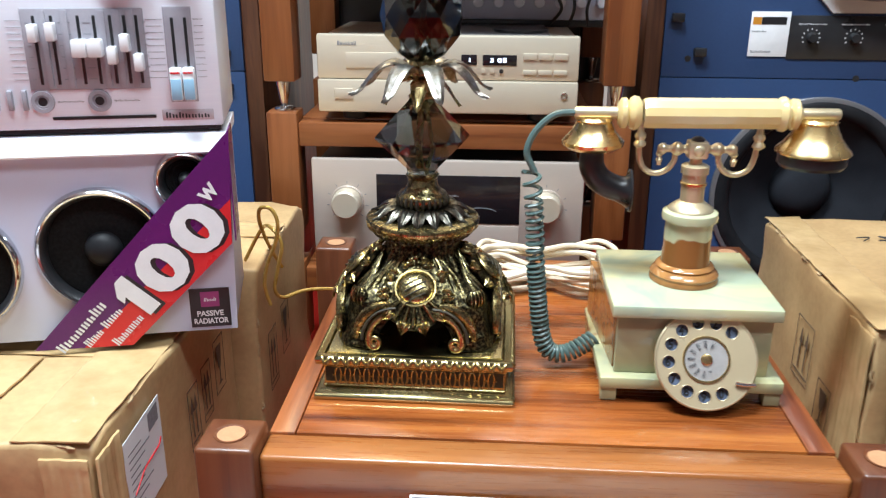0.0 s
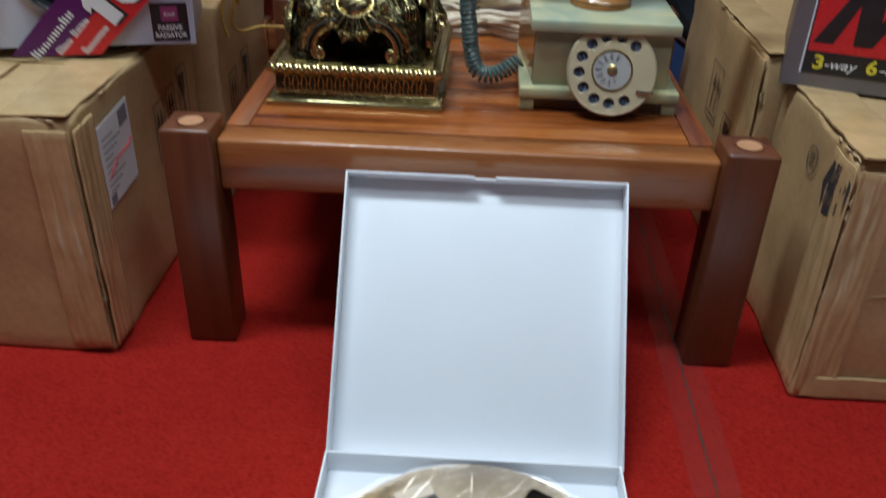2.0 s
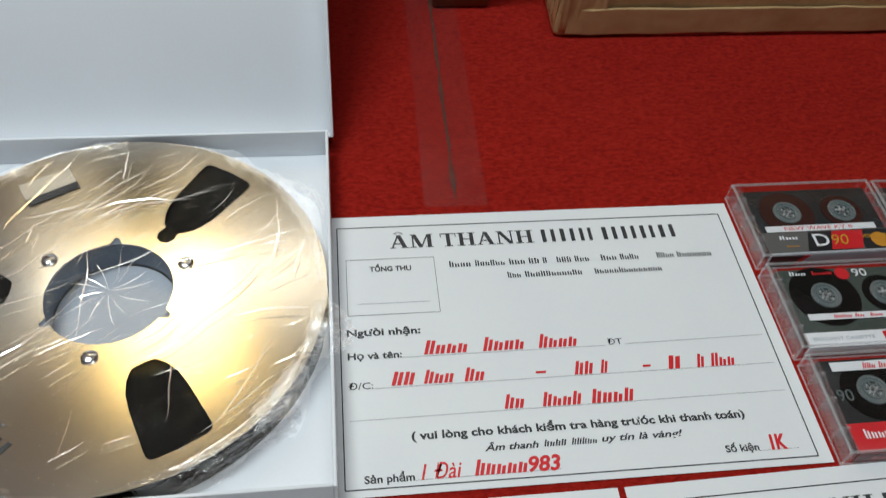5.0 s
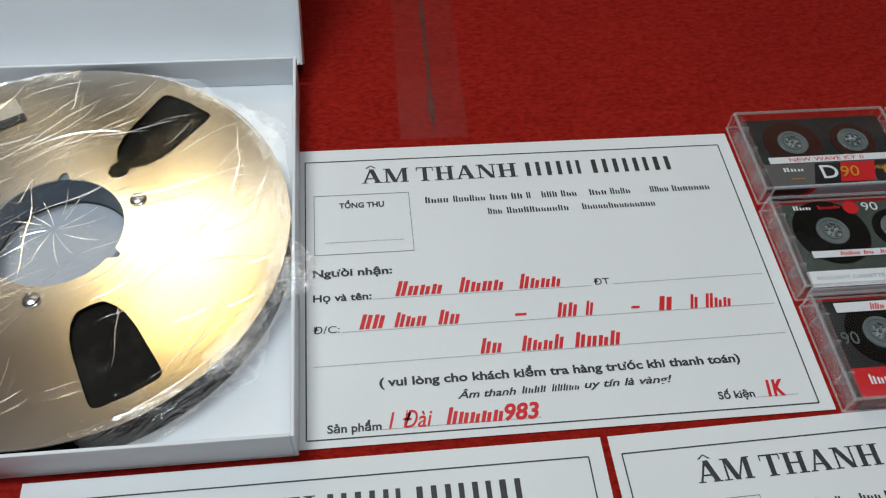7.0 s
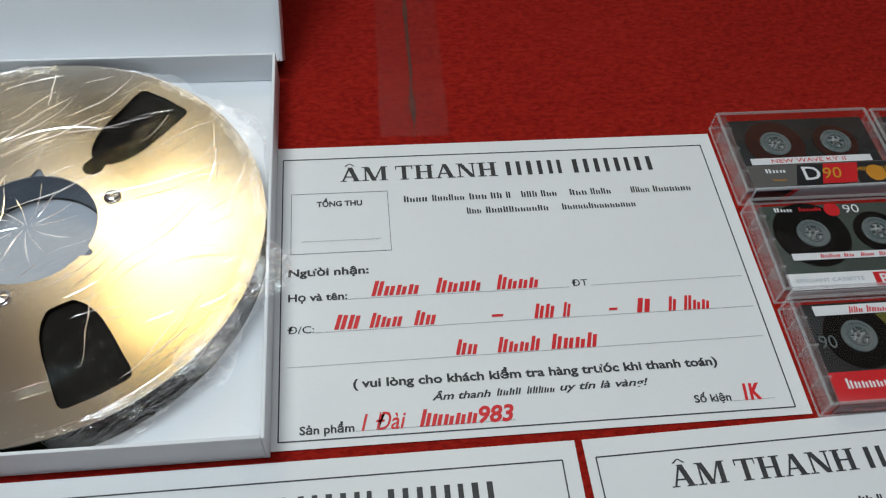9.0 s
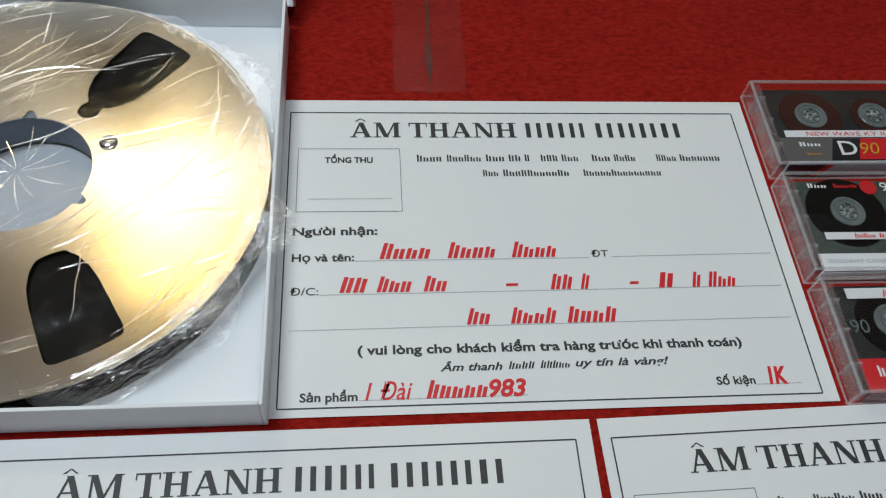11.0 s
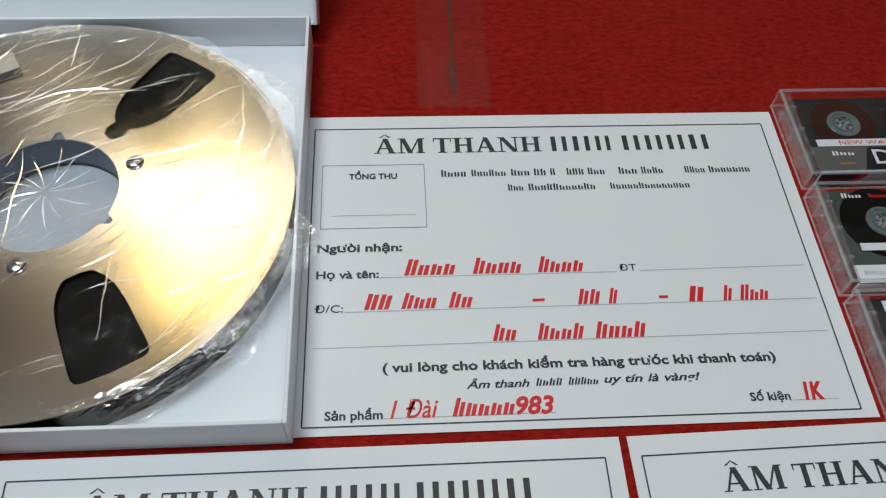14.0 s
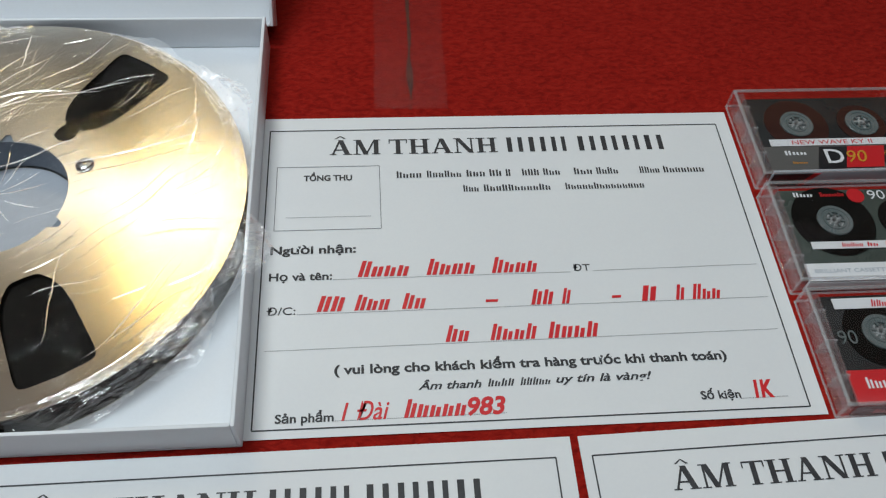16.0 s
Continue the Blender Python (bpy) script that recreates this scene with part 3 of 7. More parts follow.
def floor_tape():
    t = thing("floor_tape", "strip of clear tape over a dark carpet seam", "tape", pose(0.097, 0.15, 0, 0, 0, -1.0))
    bm = bmesh.new()
    n = 60
    rows = []
    for i in range(n + 1):
        y = -0.143 + 0.763 * i / n
        wob = 0.0012 * noise.noise((y * 30, 0, 0))
        rows.append([bm.verts.new((s * 0.0235 + wob * (1 if s > 0 else -1), y, 0.0012 + 0.0005 * noise.noise((s, y * 50, 3)))) for s in (-1, -0.5, 0, 0.5, 1)])
    for a, b in zip(rows, rows[1:]):
        for k in range(4):
            bm.faces.new((a[k], a[k + 1], b[k + 1], b[k]))
    part("clear_strip", bm, FLOOR_TAPE, t)
    bm = bmesh.new()
    prev = None
    for i in range(121):
        y = -0.143 + 0.763 * i / 120
        c, w = 0.002 * noise.noise((0, y * 22, 5)), 0.0013 + 0.0017 * noise.noise((4, y * 40, 0))
        cur = [bm.verts.new((c - w, y, 0.0004)), bm.verts.new((c + w, y, 0.0004))]
        if prev:
            bm.faces.new((prev[0], prev[1], cur[1], cur[0]))
        prev = cur
    part("seam", bm, mat("dark_carpet_seam", (0.055, 0.016, 0.009), 0.95, 0, (0.13, 0.030, 0.015), 60, 400), t, "dark gap between carpet widths")


def side_table():
    t = thing("side_table", "low glossy brown teak table with raised corner posts on the carpet", "table", pose(-0.155, 0.53, 0))
    X, Y0, Y1, TOP = 0.256, -0.262, 0.25, 0.247
    part("front_board", block(-X, X, Y0, Y0 + 0.039, 0.190, TOP, 0.0045, segments=3), TEAK_LIGHT, t, "thick rounded teak front board")
    part("back_board", block(-X, X, Y1 - 0.048, Y1, TOP - 0.02, TOP, 0.002), TEAK, t)
    for s in (-1, 1):
        a, b = sorted((s * X, s * (X - 0.024)))
        part("side_board", block(a, b, Y0 + 0.0405, Y1 - 0.0495, TOP - 0.02, TOP, 0.0015), TEAK_Y, t)
    w = (Y1 - Y0 - 0.090) / 3
    for i in range(3):
        part("top_panel", block(-X + 0.0252, X - 0.0252, Y0 + 0.0407 + i * w, Y0 + 0.0403 + (i + 1) * w, TOP - 0.02, TOP - 0.0004, 0.0003), TEAK, t)
    part("back_rail", block(-X, X, Y1 - 0.03, Y1 - 0.004, 0.192, TOP - 0.0203, 0.002), TEAK, t)
    for s in (-1, 1):
        a, b = sorted((s * (X - 0.004), s * (X - 0.026)))
        part("side_rail", block(a, b, Y0 + 0.031, Y1 - 0.031, 0.192, TOP - 0.0203, 0.002), TEAK_Y, t)
    for sx in (-1, 1):
        for sy, yc in ((-1, -0.2500), (1, Y1 + 0.012)):
            xc = sx * 0.282
            bm = block(xc - 0.0265, xc + 0.0265, yc - 0.0265, yc + 0.0265, 0, 0.2615, 0.0045, segments=3)
            leg = part("leg", bm, POST, t, "dark teak corner post")
            part("plug_ring", lathe([(0.0155, 0.2616), (0.0155, 0.2622), (0.013, 0.2619), (0.0125, 0.2617)], 32, Matrix.Translation((xc, yc, 0))), POST, leg)
            part("plug", lathe([(0.013, 0.2617), (0.0, 0.2618)], 32, Matrix.Translation((xc, yc, 0))), PLUG, leg, "pale round wood plug")


def carton(name, label, x0, x1, y0, y1, h, seed, yaw=0.0, tapes=(), soft=0.006):
    """A corrugated box with crushed edges, closing flaps and tape."""
    cx, cy = (x0 + x1) / 2, (y0 + y1) / 2
    t = thing(name, label, "carton", pose(cx, cy, 0, 0, 0, yaw), group="shipping cartons")
    a, b = (x1 - x0) / 2, (y1 - y0) / 2
    bm = block(-a, a, -b, b, 0, h)
    bmesh.ops.subdivide_edges(bm, edges=bm.edges[:], cuts=11, use_grid_fill=True)
    bmesh.ops.bevel(bm, geom=[e for e in bm.edges if e.calc_face_angle(0) > 1], offset=soft, segments=3, affect="EDGES", profile=0.6)
    for v in bm.verts:
        p = v.co.copy()
        edge = (abs(abs(p.x) - a) < 0.02) + (abs(abs(p.y) - b) < 0.02) + (min(p.z, h - p.z) < 0.02)
        k = 0.0055 if edge >= 2 else 0.0030
        q = p * 14 + Vector((seed, seed * 2, seed * 3))
        v.co += k * Vector((noise.noise(q), noise.noise(q + Vector((9, 0, 0))), noise.noise(q + Vector((0, 9, 0))) if p.z > 0.01 else 0))
        if edge >= 3 and p.z > h - 0.03:
            v.co.z -= 0.005
            v.co.y += 0.004 * (1 if p.y < 0 else -1)
    part("shell", bm, KRAFT, t)
    for n_tape, (u0, u1, v0, v1, face) in enumerate(tapes):
        e = 0.0022 + 0.0005 * n_tape
        if face == "top":
            bm = block(u0, u1, v0, v1, h + 0.0008, h + e, 0.0004)
        elif face == "front":
            bm = block(u0, u1, -b - e, -b - 0.0008, v0, v1, 0.0004)
        elif face == "right":
            bm = block(a + 0.0008, a + e, u0, u1, v0, v1, 0.0004)
        else:
            bm = block(-a - e, -a - 0.0008, u0, u1, v0, v1, 0.0004)
        bmesh.ops.subdivide_edges(bm, edges=[q for q in bm.edges if q.calc_length() > 0.01], cuts=26, use_grid_fill=True)
        side = {"top": Vector((0, 0, 1)), "front": Vector((0, -1, 0)), "right": Vector((1, 0, 0))}.get(face, Vector((-1, 0, 0)))
        along = {"top": (12, 90, 1), "front": (110, 1, 9), "right": (1, 110, 9)}.get(face, (1, 110, 9))
        for v in bm.verts:
            q = Vector(v.co[i] * along[i] for i in range(3)) + Vector((seed, n_tape, 0))
            v.co += side * (0.0010 + 0.0016 * noise.noise(q) + 0.0010 * noise.noise(q * 2.3))
            v.co += 0.0016 * noise.noise(v.co * 45) * Vector((1 - abs(side.x), 1 - abs(side.y), 1 - abs(side.z)))
        part("packing_tape", bm, PACK_TAPE, t, "glossy brown packing tape", smooth=50)
    rnd = random.Random(int(seed * 10))
    for i in range(26):
        s, u, ln = rnd.choice("abc"), rnd.random(), rnd.uniform(0.006, 0.03)
        if s == "a":
            p, d = Vector((-a + 2 * a * u, -b + 0.001, h - 0.0015)), Vector((1, 0, 0))
        elif s == "b":
            p, d = Vector((rnd.choice((-1, 1)) * (a - 0.001), -b + 2 * b * u, h - 0.0015)), Vector((0, 1, 0))
        else:
            p, d = Vector((rnd.choice((-1, 1)) * (a - 0.0015), -b + 0.0015, h * u)), Vector((0, 0, 1))
        pts = [p + d * ln * (k / 4 - 0.5) + 0.0015 * Vector((rnd.uniform(-1, 1), rnd.uniform(-1, 1), rnd.uniform(-1, 0.4))) for k in range(5)]
        for q in pts:
            q.z = max(0.004, q.z)
        part("edge_scuff", tube(pts, lambda v: 0.0006 + 0.0014 * math.sin(math.pi * v), 6), KRAFT_WORN, t)
    for i in range(5):
        x, z = rnd.uniform(-a * 0.9, a * 0.6), rnd.uniform(0.05, h * 0.8)
        pts = smooth_path([(x, -b - 0.0003, z), (x + 0.05, -b - 0.0004, z + rnd.uniform(-0.03, 0.02)), (x + 0.11, -b - 0.0003, z + rnd.uniform(-0.06, 0.03))], 5)
        part("crease", tube(pts, lambda v: 0.0002 + 0.0006 * math.sin(math.pi * v), 5), KRAFT, t)
    return t, a, b


def arrows_mark(parent, m, w=0.03, h=0.062):
    """A thin framed sign with two arrows."""
    bm = bmesh.new()
    for a, b, c, d in ((0, 0, w, .0012), (0, h - .0012, w, h), (0, 0, .0012, h), (w - .0012, 0, w, h), (.004, .008, w - .004, .010)):
        prism([(a, b), (c, b), (c, d), (a, d)], 0, 0.0004, m, bm)
    for cx in (w * 0.33, w * 0.67):
        prism([(cx - .0015, .014), (cx + .0015, .014), (cx + .0015, h * .6), (cx + .005, h * .6), (cx, h * .86), (cx - .005, h * .6), (cx - .0015, h * .6)], 0, 0.0004, m, bm)
    part("arrow_mark", bm, PRINT_DARK, parent, "printed this-way-up arrows")


def cup_mark(parent, m, w=0.03, h=0.05):
    bm = bmesh.new()
    for a, b, c, d in ((0, 0, w, .0012), (0, h - .0012, w, h), (0, 0, .0012, h), (w - .0012, 0, w, h)):
        prism([(a, b), (c, b), (c, d), (a, d)], 0, 0.0004, m, bm)
    prism([(w * .25, h * .85), (w * .75, h * .85), (w * .62, h * .45), (w * .54, h * .42), (w * .54, h * .2), (w * .7, h * .14), (w * .3, h * .14), (w * .46, h * .2), (w * .46, h * .42), (w * .38, h * .45)][::-1], 0, 0.0004, m, bm)
    part("fragile_mark", bm, PRINT_DARK, parent, "printed fragile glass sign")


def right_side(a, y, z):
    """A drawing laid on a face that looks along +x: its x runs to +y, its y up."""
    return Matrix(((0, 0, 1, a), (1, 0, 0, y), (0, 1, 0, z), (0, 0, 0, 1)))


def left_side(a, y, z):
    """A drawing laid on a face that looks along -x: its x runs to -y, its y up."""
    return Matrix(((0, 0, -1, -a), (-1, 0, 0, y), (0, 1, 0, z), (0, 0, 0, 1)))


def cartons():
    t, a, b = carton("carton", "large scuffed brown carton with shipping label under the silver boombox", -1.15, -0.537, 0.225, 0.60, 0.279, 1.0, 0.0,
                     [(-0.30, 0.3045, -0.035, 0.03, "top"), (0.238, 0.3045, -0.1870, 0.170, "top"), (0.135, 0.190, -0.1870, -0.040, "top"), (-0.1875, -0.145, 0.01, 0.268, "right"), (0.262, 0.304, 0.012, 0.268, "front")])
    m = right_side(a + 0.0026, -b + 0.045, 0.155)
    lab = part("shipping_label", prism([(0, 0.002), (0.083, 0.006), (0.084, 0.1), (0.0, 0.095)], 0, 0.0006, m), PAPER, t, "creased white shipping label")
    bm = bmesh.new()
    for i in range(9):
        y = 0.018 + 0.0075 * i
        prism([(0.008, y), (0.03 + 0.03 * ((i * 7) % 5) / 5, y), (0.03 + 0.03 * ((i * 7) % 5) / 5, y + 0.0016), (0.008, y + 0.0016)], 0.0008, 0.001, m, bm)
    prism([(0.055, 0.075), (0.078, 0.077), (0.078, 0.096), (0.055, 0.094)], 0.0008, 0.001, m, bm)
    prism([(0.006, 0.004), (0.02, 0.005), (0.02, 0.016), (0.006, 0.015)], 0.0008, 0.001, m, bm)
    part("label_print", bm, INK_GREY, lab)
    part("pen_stroke", tube([m @ p for p in smooth_path([(0.012, 0.035, 0.0012), (0.028, 0.043, 0.0012), (0.04, 0.048, 0.0012), (0.07, 0.050, 0.0012), (0.078, 0.056, 0.0012)])], 0.0008, 6), RED_INK, lab, "red pen stroke")
    arrows_mark(t, right_side(a + 0.0027, -b + 0.20, 0.14), 0.032, 0.075)
    arrows_mark(t, right_side(a + 0.0027, -b + 0.245, 0.15), 0.03, 0.07)
    cup_mark(t, right_side(a + 0.0027, -b + 0.29, 0.16), 0.035, 0.07)
    for i in range(14):
        y = -b + 0.018 + 0.028 * noise.noise((i * 0.7, 1.3, 2)) + (i % 4) * 0.006
        z = 0.03 + 0.010 * i
        q = [Vector((a + 0.0030, y, z)), Vector((a + 0.0034, y + 0.0015, z + 0.025)), Vector((a + 0.0030, y + 0.0005, z + 0.06))]
        part("tape_wrinkle", tube(smooth_path(q, 5), lambda u: 0.0002 + 0.0007 * math.sin(math.pi * u), 5), PACK_TAPE, t)

    t, a, b = carton("carton", "brown carton with printed arrows standing behind another carton", -1.10, -0.505, 0.605, 0.885, 0.292, 2.0, 0.0,
                     [(-0.28, 0.295, -0.03, 0.03, "top")])
    arrows_mark(t, right_side(a + 0.0026, -b + 0.03, 0.10), 0.04, 0.085)
    cup_mark(t, right_side(a + 0.0026, -b + 0.10, 0.12), 0.04, 0.075)

    t, a, b = carton("carton", "brown carton with torn warning sticker and glossy tape on its edge", 0.2085, 0.80, 0.211, 0.44, 0.279, 3.0, 0.0,
                     [(-0.1145, -0.06, 0.01, 0.27, "left"), (-0.2958, -0.255, 0.008, 0.27, "front"), (-0.29, 0.29, 0.004, 0.03, "front"), (-0.2958, -0.24, -0.114, 0.1, "top")])
    m = left_side(a + 0.0027, -b + 0.062, 0.20)
    st = part("warning_sticker", prism([(0.010, 0.0), (0.056, 0.012), (0.060, 0.05), (0.048, 0.062), (0.012, 0.058), (0.0, 0.03)], 0, 0.0005, m), INK, t, "torn black and white sticker")
    bm = bmesh.new()
    for i in range(6):
        x, y = 0.010 + 0.013 * (i % 3) + 0.004 * (i // 3), 0.012 + 0.022 * (i // 3) + 0.003 * (i % 2)
        prism([(x, y), (x + 0.010, y + 0.001), (x + 0.013, y + 0.009), (x + 0.007, y + 0.016), (x + 0.002, y + 0.007)], 0.0006, 0.0008, m, bm)
    part("sticker_print", bm, PRINT_DARK, st)
    bm = tube([left_side(a + 0.0027, -b + 0.10, 0.235) @ Vector((0.012 * math.cos(u), 0.016 * math.sin(u), 0)) for u in [k * math.pi / 12 for k in range(24)]], 0.0006, 5, closed=True)
    for dx in (-0.004, 0.0, 0.004):
        tube([left_side(a + 0.0027, -b + 0.10, 0.235) @ Vector((dx, y, 0)) for y in (-0.008, 0.0, 0.009)], 0.0006, 5, bm)
    part("round_mark", bm, PRINT_DARK, t, "printed round recycling mark")
    bm = bmesh.new()
    for i, w in enumerate((0.05, 0.06, 0.056, 0.062)):
        z = 0.15 - 0.012 * i
        prism([(-0.045 - 0.003 * i, z), (-0.045 + w, z), (-0.045 + w, z + 0.008), (-0.045 - 0.003 * i, z + 0.008)], 0.0, 0.0004, Matrix.Translation((0, -b - 0.0024, 0)) @ UPRIGHT, bm)
    part("box_print", bm, PRINT_DARK, t, "dark printed block on the side")

    t, a, b = carton("carton", "brown carton with arrow print below a large studio speaker", 0.186, 0.75, 0.445, 0.83, 0.302, 4.0, 0.0,
                     [(-0.283, -0.235, -0.19, 0.19, "top"), (-0.19, -0.13, 0.01, 0.295, "left")])
    arrows_mark(t, left_side(a + 0.0027, -b + 0.20, 0.155), 0.055, 0.08)
    cup_mark(t, left_side(a + 0.0027, -b + 0.115, 0.13), 0.04, 0.06)
    for q in ([(-0.19, 0.10), (-0.172, 0.103), (-0.185, 0.088)], [(-0.165, 0.09), (-0.15, 0.094), (-0.158, 0.108), (-0.142, 0.10)], [(-0.17, 0.05), (-0.155, 0.046), (-0.16, 0.030)], [(-0.15, 0.05), (-0.12, 0.044), (-0.128, 0.056), (-0.11, 0.05)]):
        part("marker_scribble", tube(smooth_path([(x, y, 0.3058) for x, y in q], 4), 0.0009, 5), INK, t, "black marker scribble")


def tray_wall(parent, x0, x1, y0, y1, h, th=0.0022, name="tray"):
    part(name + "_base", block(x0, x1, y0, y1, 0, th, 0.0006), WHITE_BOARD, parent)
    part(name + "_side", block(x0, x0 + th, y0, y1, th, h, 0.0007), WHITE_BOARD, parent)
    part(name + "_side", block(x1 - th, x1, y0, y1, th, h, 0.0007), WHITE_BOARD, parent)
    part(name + "_end", block(x0 + th, x1 - th, y0, y0 + th, th, h, 0.0007), WHITE_BOARD, parent)
    part(name + "_end", block(x0 + th, x1 - th, y1 - th, y1, th, h, 0.0007), WHITE_BOARD, parent)


def reel_box():
    t = thing("reel_box", "open white cardboard tape box with its lid leaning on the table", "box", pose(-0.1355, 0, 0.0005))
    tray_wall(t, -0.1385, 0.1385, -0.213, 0.0655, 0.026)
    th, h, L = 0.0022, 0.0235, 0.2785
    lid = part("lid", block(-0.1408, 0.1408, 0.0, L, 0, th, 0.0006), WHITE_BOARD, t, "white lid leaning back against the table", at=pose(0.0015, 0.0852, 0.0012, 50.0, 0, 0))
    for x in (-0.1408, 0.1408 - th):
        part("lid_side", block(x, x + th, 0, L, th + 0.0001, h, 0.0007), WHITE_BOARD, lid)
    part("lid_end", block(-0.1408 + th, 0.1408 - th, 0, th, th + 0.0001, h, 0.0007), WHITE_BOARD, lid)
    part("lid_end", block(-0.1408 + th, -0.012, L - th, L, th + 0.0001, h, 0.0007), WHITE_BOARD, lid)
    part("lid_end", block(0.009, 0.1408 - th, L - th, L, th + 0.0001, h, 0.0007), WHITE_BOARD, lid)
    part("lid_end", block(-0.012, 0.009, L - th, L, th + 0.0001, h - 0.008, 0.0007), WHITE_BOARD, lid)


def reel():
    t = thing("tape_reel", "champagne-gold metal tape reel in crinkled clear wrap, lying in the box", "tape reel", pose(-0.1335, -0.0765, 0.003))
    R, top = 0.1335, 0.024

    def window(a0, neck):
        pts = [(0.0605, 0.0080), (0.066, 0.0122), (0.074, 0.0155), (0.084, 0.0172), (0.098, 0.0182), (0.112, 0.0191), (0.1162, 0.0190)]
        out = pts + [(0.1186, 0.0178), (0.1198, 0.0150), (0.1208, 0.0), (0.1198, -0.0150), (0.1186, -0.0178)] + [(r, -w) for r, w in reversed(pts)]
        if neck:
            out += [(0.0585, -0.005), (0.053, -0.0062), (0.0485, -0.0045), (0.047, 0.0), (0.0485, 0.0045), (0.053, 0.0062), (0.0585, 0.005)]
        else:
            out += [(0.0595, -0.006), (0.059, 0.0), (0.0595, 0.006)]
        c, s = math.cos(a0), math.sin(a0)
        return [(c * r - s * w, s * r + c * w) for r, w in out]
    hub = []
    for i in range(96):
        a = 2 * math.pi * i / 96
        near = min(abs((a - radians(q) + math.pi) % (2 * math.pi) - math.pi) for q in (92, 212, 332))
        hub.append(((0.0435 if near < 0.075 else 0.0385) * math.cos(a), (0.0435 if near < 0.075 else 0.0385) * math.sin(a)))
    loops = [circle(R, 128), hub] + [window(radians(q), n) for q, n in ((55.5, True), (176.5, False), (296.5, False))]
    part("upper_flange", ring_plate(loops, top - 0.0011, top), GOLD_REEL, t, smooth=30)
    part("lower_flange", ring_plate([circle(R, 96), circle(0.0385, 48)], 0.0, 0.0011), GOLD_REEL, t, smooth=30)
    part("tape_pack", lathe([(0.0445, 0.0015), (0.1235, 0.0015), (0.1235, top - 0.003), (0.0445, top - 0.003)], 96), TAPE_PACK, t, "black wound tape")
    part("hub", lathe([(0.0395, 0.0015), (0.044, 0.0015), (0.044, top - 0.0015), (0.0395, top - 0.0015), (0.0395, 0.0015)], 64), mat("grey_blue_hub", (0.22, 0.26, 0.32), 0.4), t, "grey-blue hub ring")
    # added disc: its grey stands in for shade on the white tray
    part("hub_shade", lathe([(0.0, 0.0008), (0.0384, 0.0008)], 48), mat("hub_shade_grey", (0.47, 0.50, 0.56), 0.4, 0, (0.42, 0.45, 0.51), 30, 400), t, "grey disc in place of shade on the hub floor")
    for q in (25, 145, 265):
        x, y = 0.0490 * math.cos(radians(q)), 0.0475 * math.sin(radians(q))
        sc = part("screw", lathe([(0.0050, top), (0.0050, top + 0.0005), (0.0040, top + 0.0009), (0.0036, top + 0.0016), (0.0018, top + 0.0022), (0.0, top + 0.0023)], 24, Matrix.Translation((x, y, 0))), STEEL, t)
        part("screw_slot", block(x - 0.0013, x + 0.0013, y - 0.0003, y + 0.0003, top + 0.0021, top + 0.0024), BLACK, sc)
    m = pose(0, 0, top + 0.0004) @ pose(0, 0, 0, 0, 0, 29) @ pose(-0.001, 0.094, 0)
    st = part("sticker", prism([(-0.017, 0), (0.017, 0), (0.017, 0.022), (-0.017, 0.022)], 0, 0.0003, m), SILVER_STICKER, t, "small silver sticker with a dark band")
    part("sticker_band", prism([(-0.017, 0), (0.017, 0), (0.017, 0.006), (-0.017, 0.006)], 0.0005, 0.0008, m), INK, st)
    rows_of_bars([(-0.03, -0.018), (-0.014, -0.002), (0.002, 0.014), (0.018, 0.021)], -0.112, 0.0085, t, INK, pose(0, 0, top) @ pose(0, 0, 0, 0, 0, -32), 0.0, 0.15, 0.0003)
    rows_of_bars([(-0.014, 0.012)], -0.098, 0.0016, t, INK_GREY, pose(0, 0, top) @ pose(0, 0, 0, 0, 0, -32), 0.003, 0.0, 0.0003)
    # the wrap: taut over the flange in long sharp folds, gathered and hanging past the rim
    bm, rings, seg = bmesh.new(), [], 380
    prof = [0.003 + 0.0014 * k for k in range(97)] + [0.1385]
    for k, r in enumerate(prof):
        ring = []
        for i in range(seg):
            a = 2 * math.pi * i / seg
            x, y = r * math.cos(a), r * math.sin(a)
            u, v = 0.84 * x + 0.54 * y, -0.54 * x + 0.84 * y
            h = 0.0010 + 0.0011 * noise.noise((u * 8, v * 44, 1.0))
            fold = max(0.0, 1 - 12 * abs(noise.noise((u * 6, v * 40, 11.0))))
            nick = max(0.0, 1 - 11 * abs(noise.noise((x * 34, y * 52, 5.0)))) * max(0.0, noise.noise((x * 16, y * 16, 8.0)))
            h += 0.0022 * fold * max(0.0, 0.25 + noise.noise((u * 12, v * 15, 3.0))) + 0.0016 * nick
            z = top + 0.0024 + h - (0.004 * max(0.0, 1 - r / 0.038) if r < 0.038 else 0)
            rr = r
            if r > 0.128:
                drop = (r - 0.128) / 0.0105
                z = top + 0.0022 - drop * 0.010 * (0.7 + 0.9 * noise.noise((a * 6, 0, 7))) + h
                rr = r + 0.0022 * drop * noise.noise((a * 26, r * 60, 2.0)) + 0.003 * drop * noise.noise((a * 7, 3.0, 2.0))
                z = max(z, 0.004)
            rr = min(rr, 0.1395)
            ring.append(bm.verts.new((max(-0.1335, min(0.1335, rr * math.cos(a))), max(-0.1325, min(0.1385, rr * math.sin(a))), z)))
        rings.append(ring)
    for a, b in zip(rings, rings[1:]):
        for i in range(seg):
            bm.faces.new((a[i], a[(i + 1) % seg], b[(i + 1) % seg], b[i]))
    wrap = part("clear_wrap", bm, WRAP, t, "crinkled clear plastic wrap", smooth=60)
    wrap.visible_shadow = False
    # a few hard creases that run across the wrap
    rnd = random.Random(31)
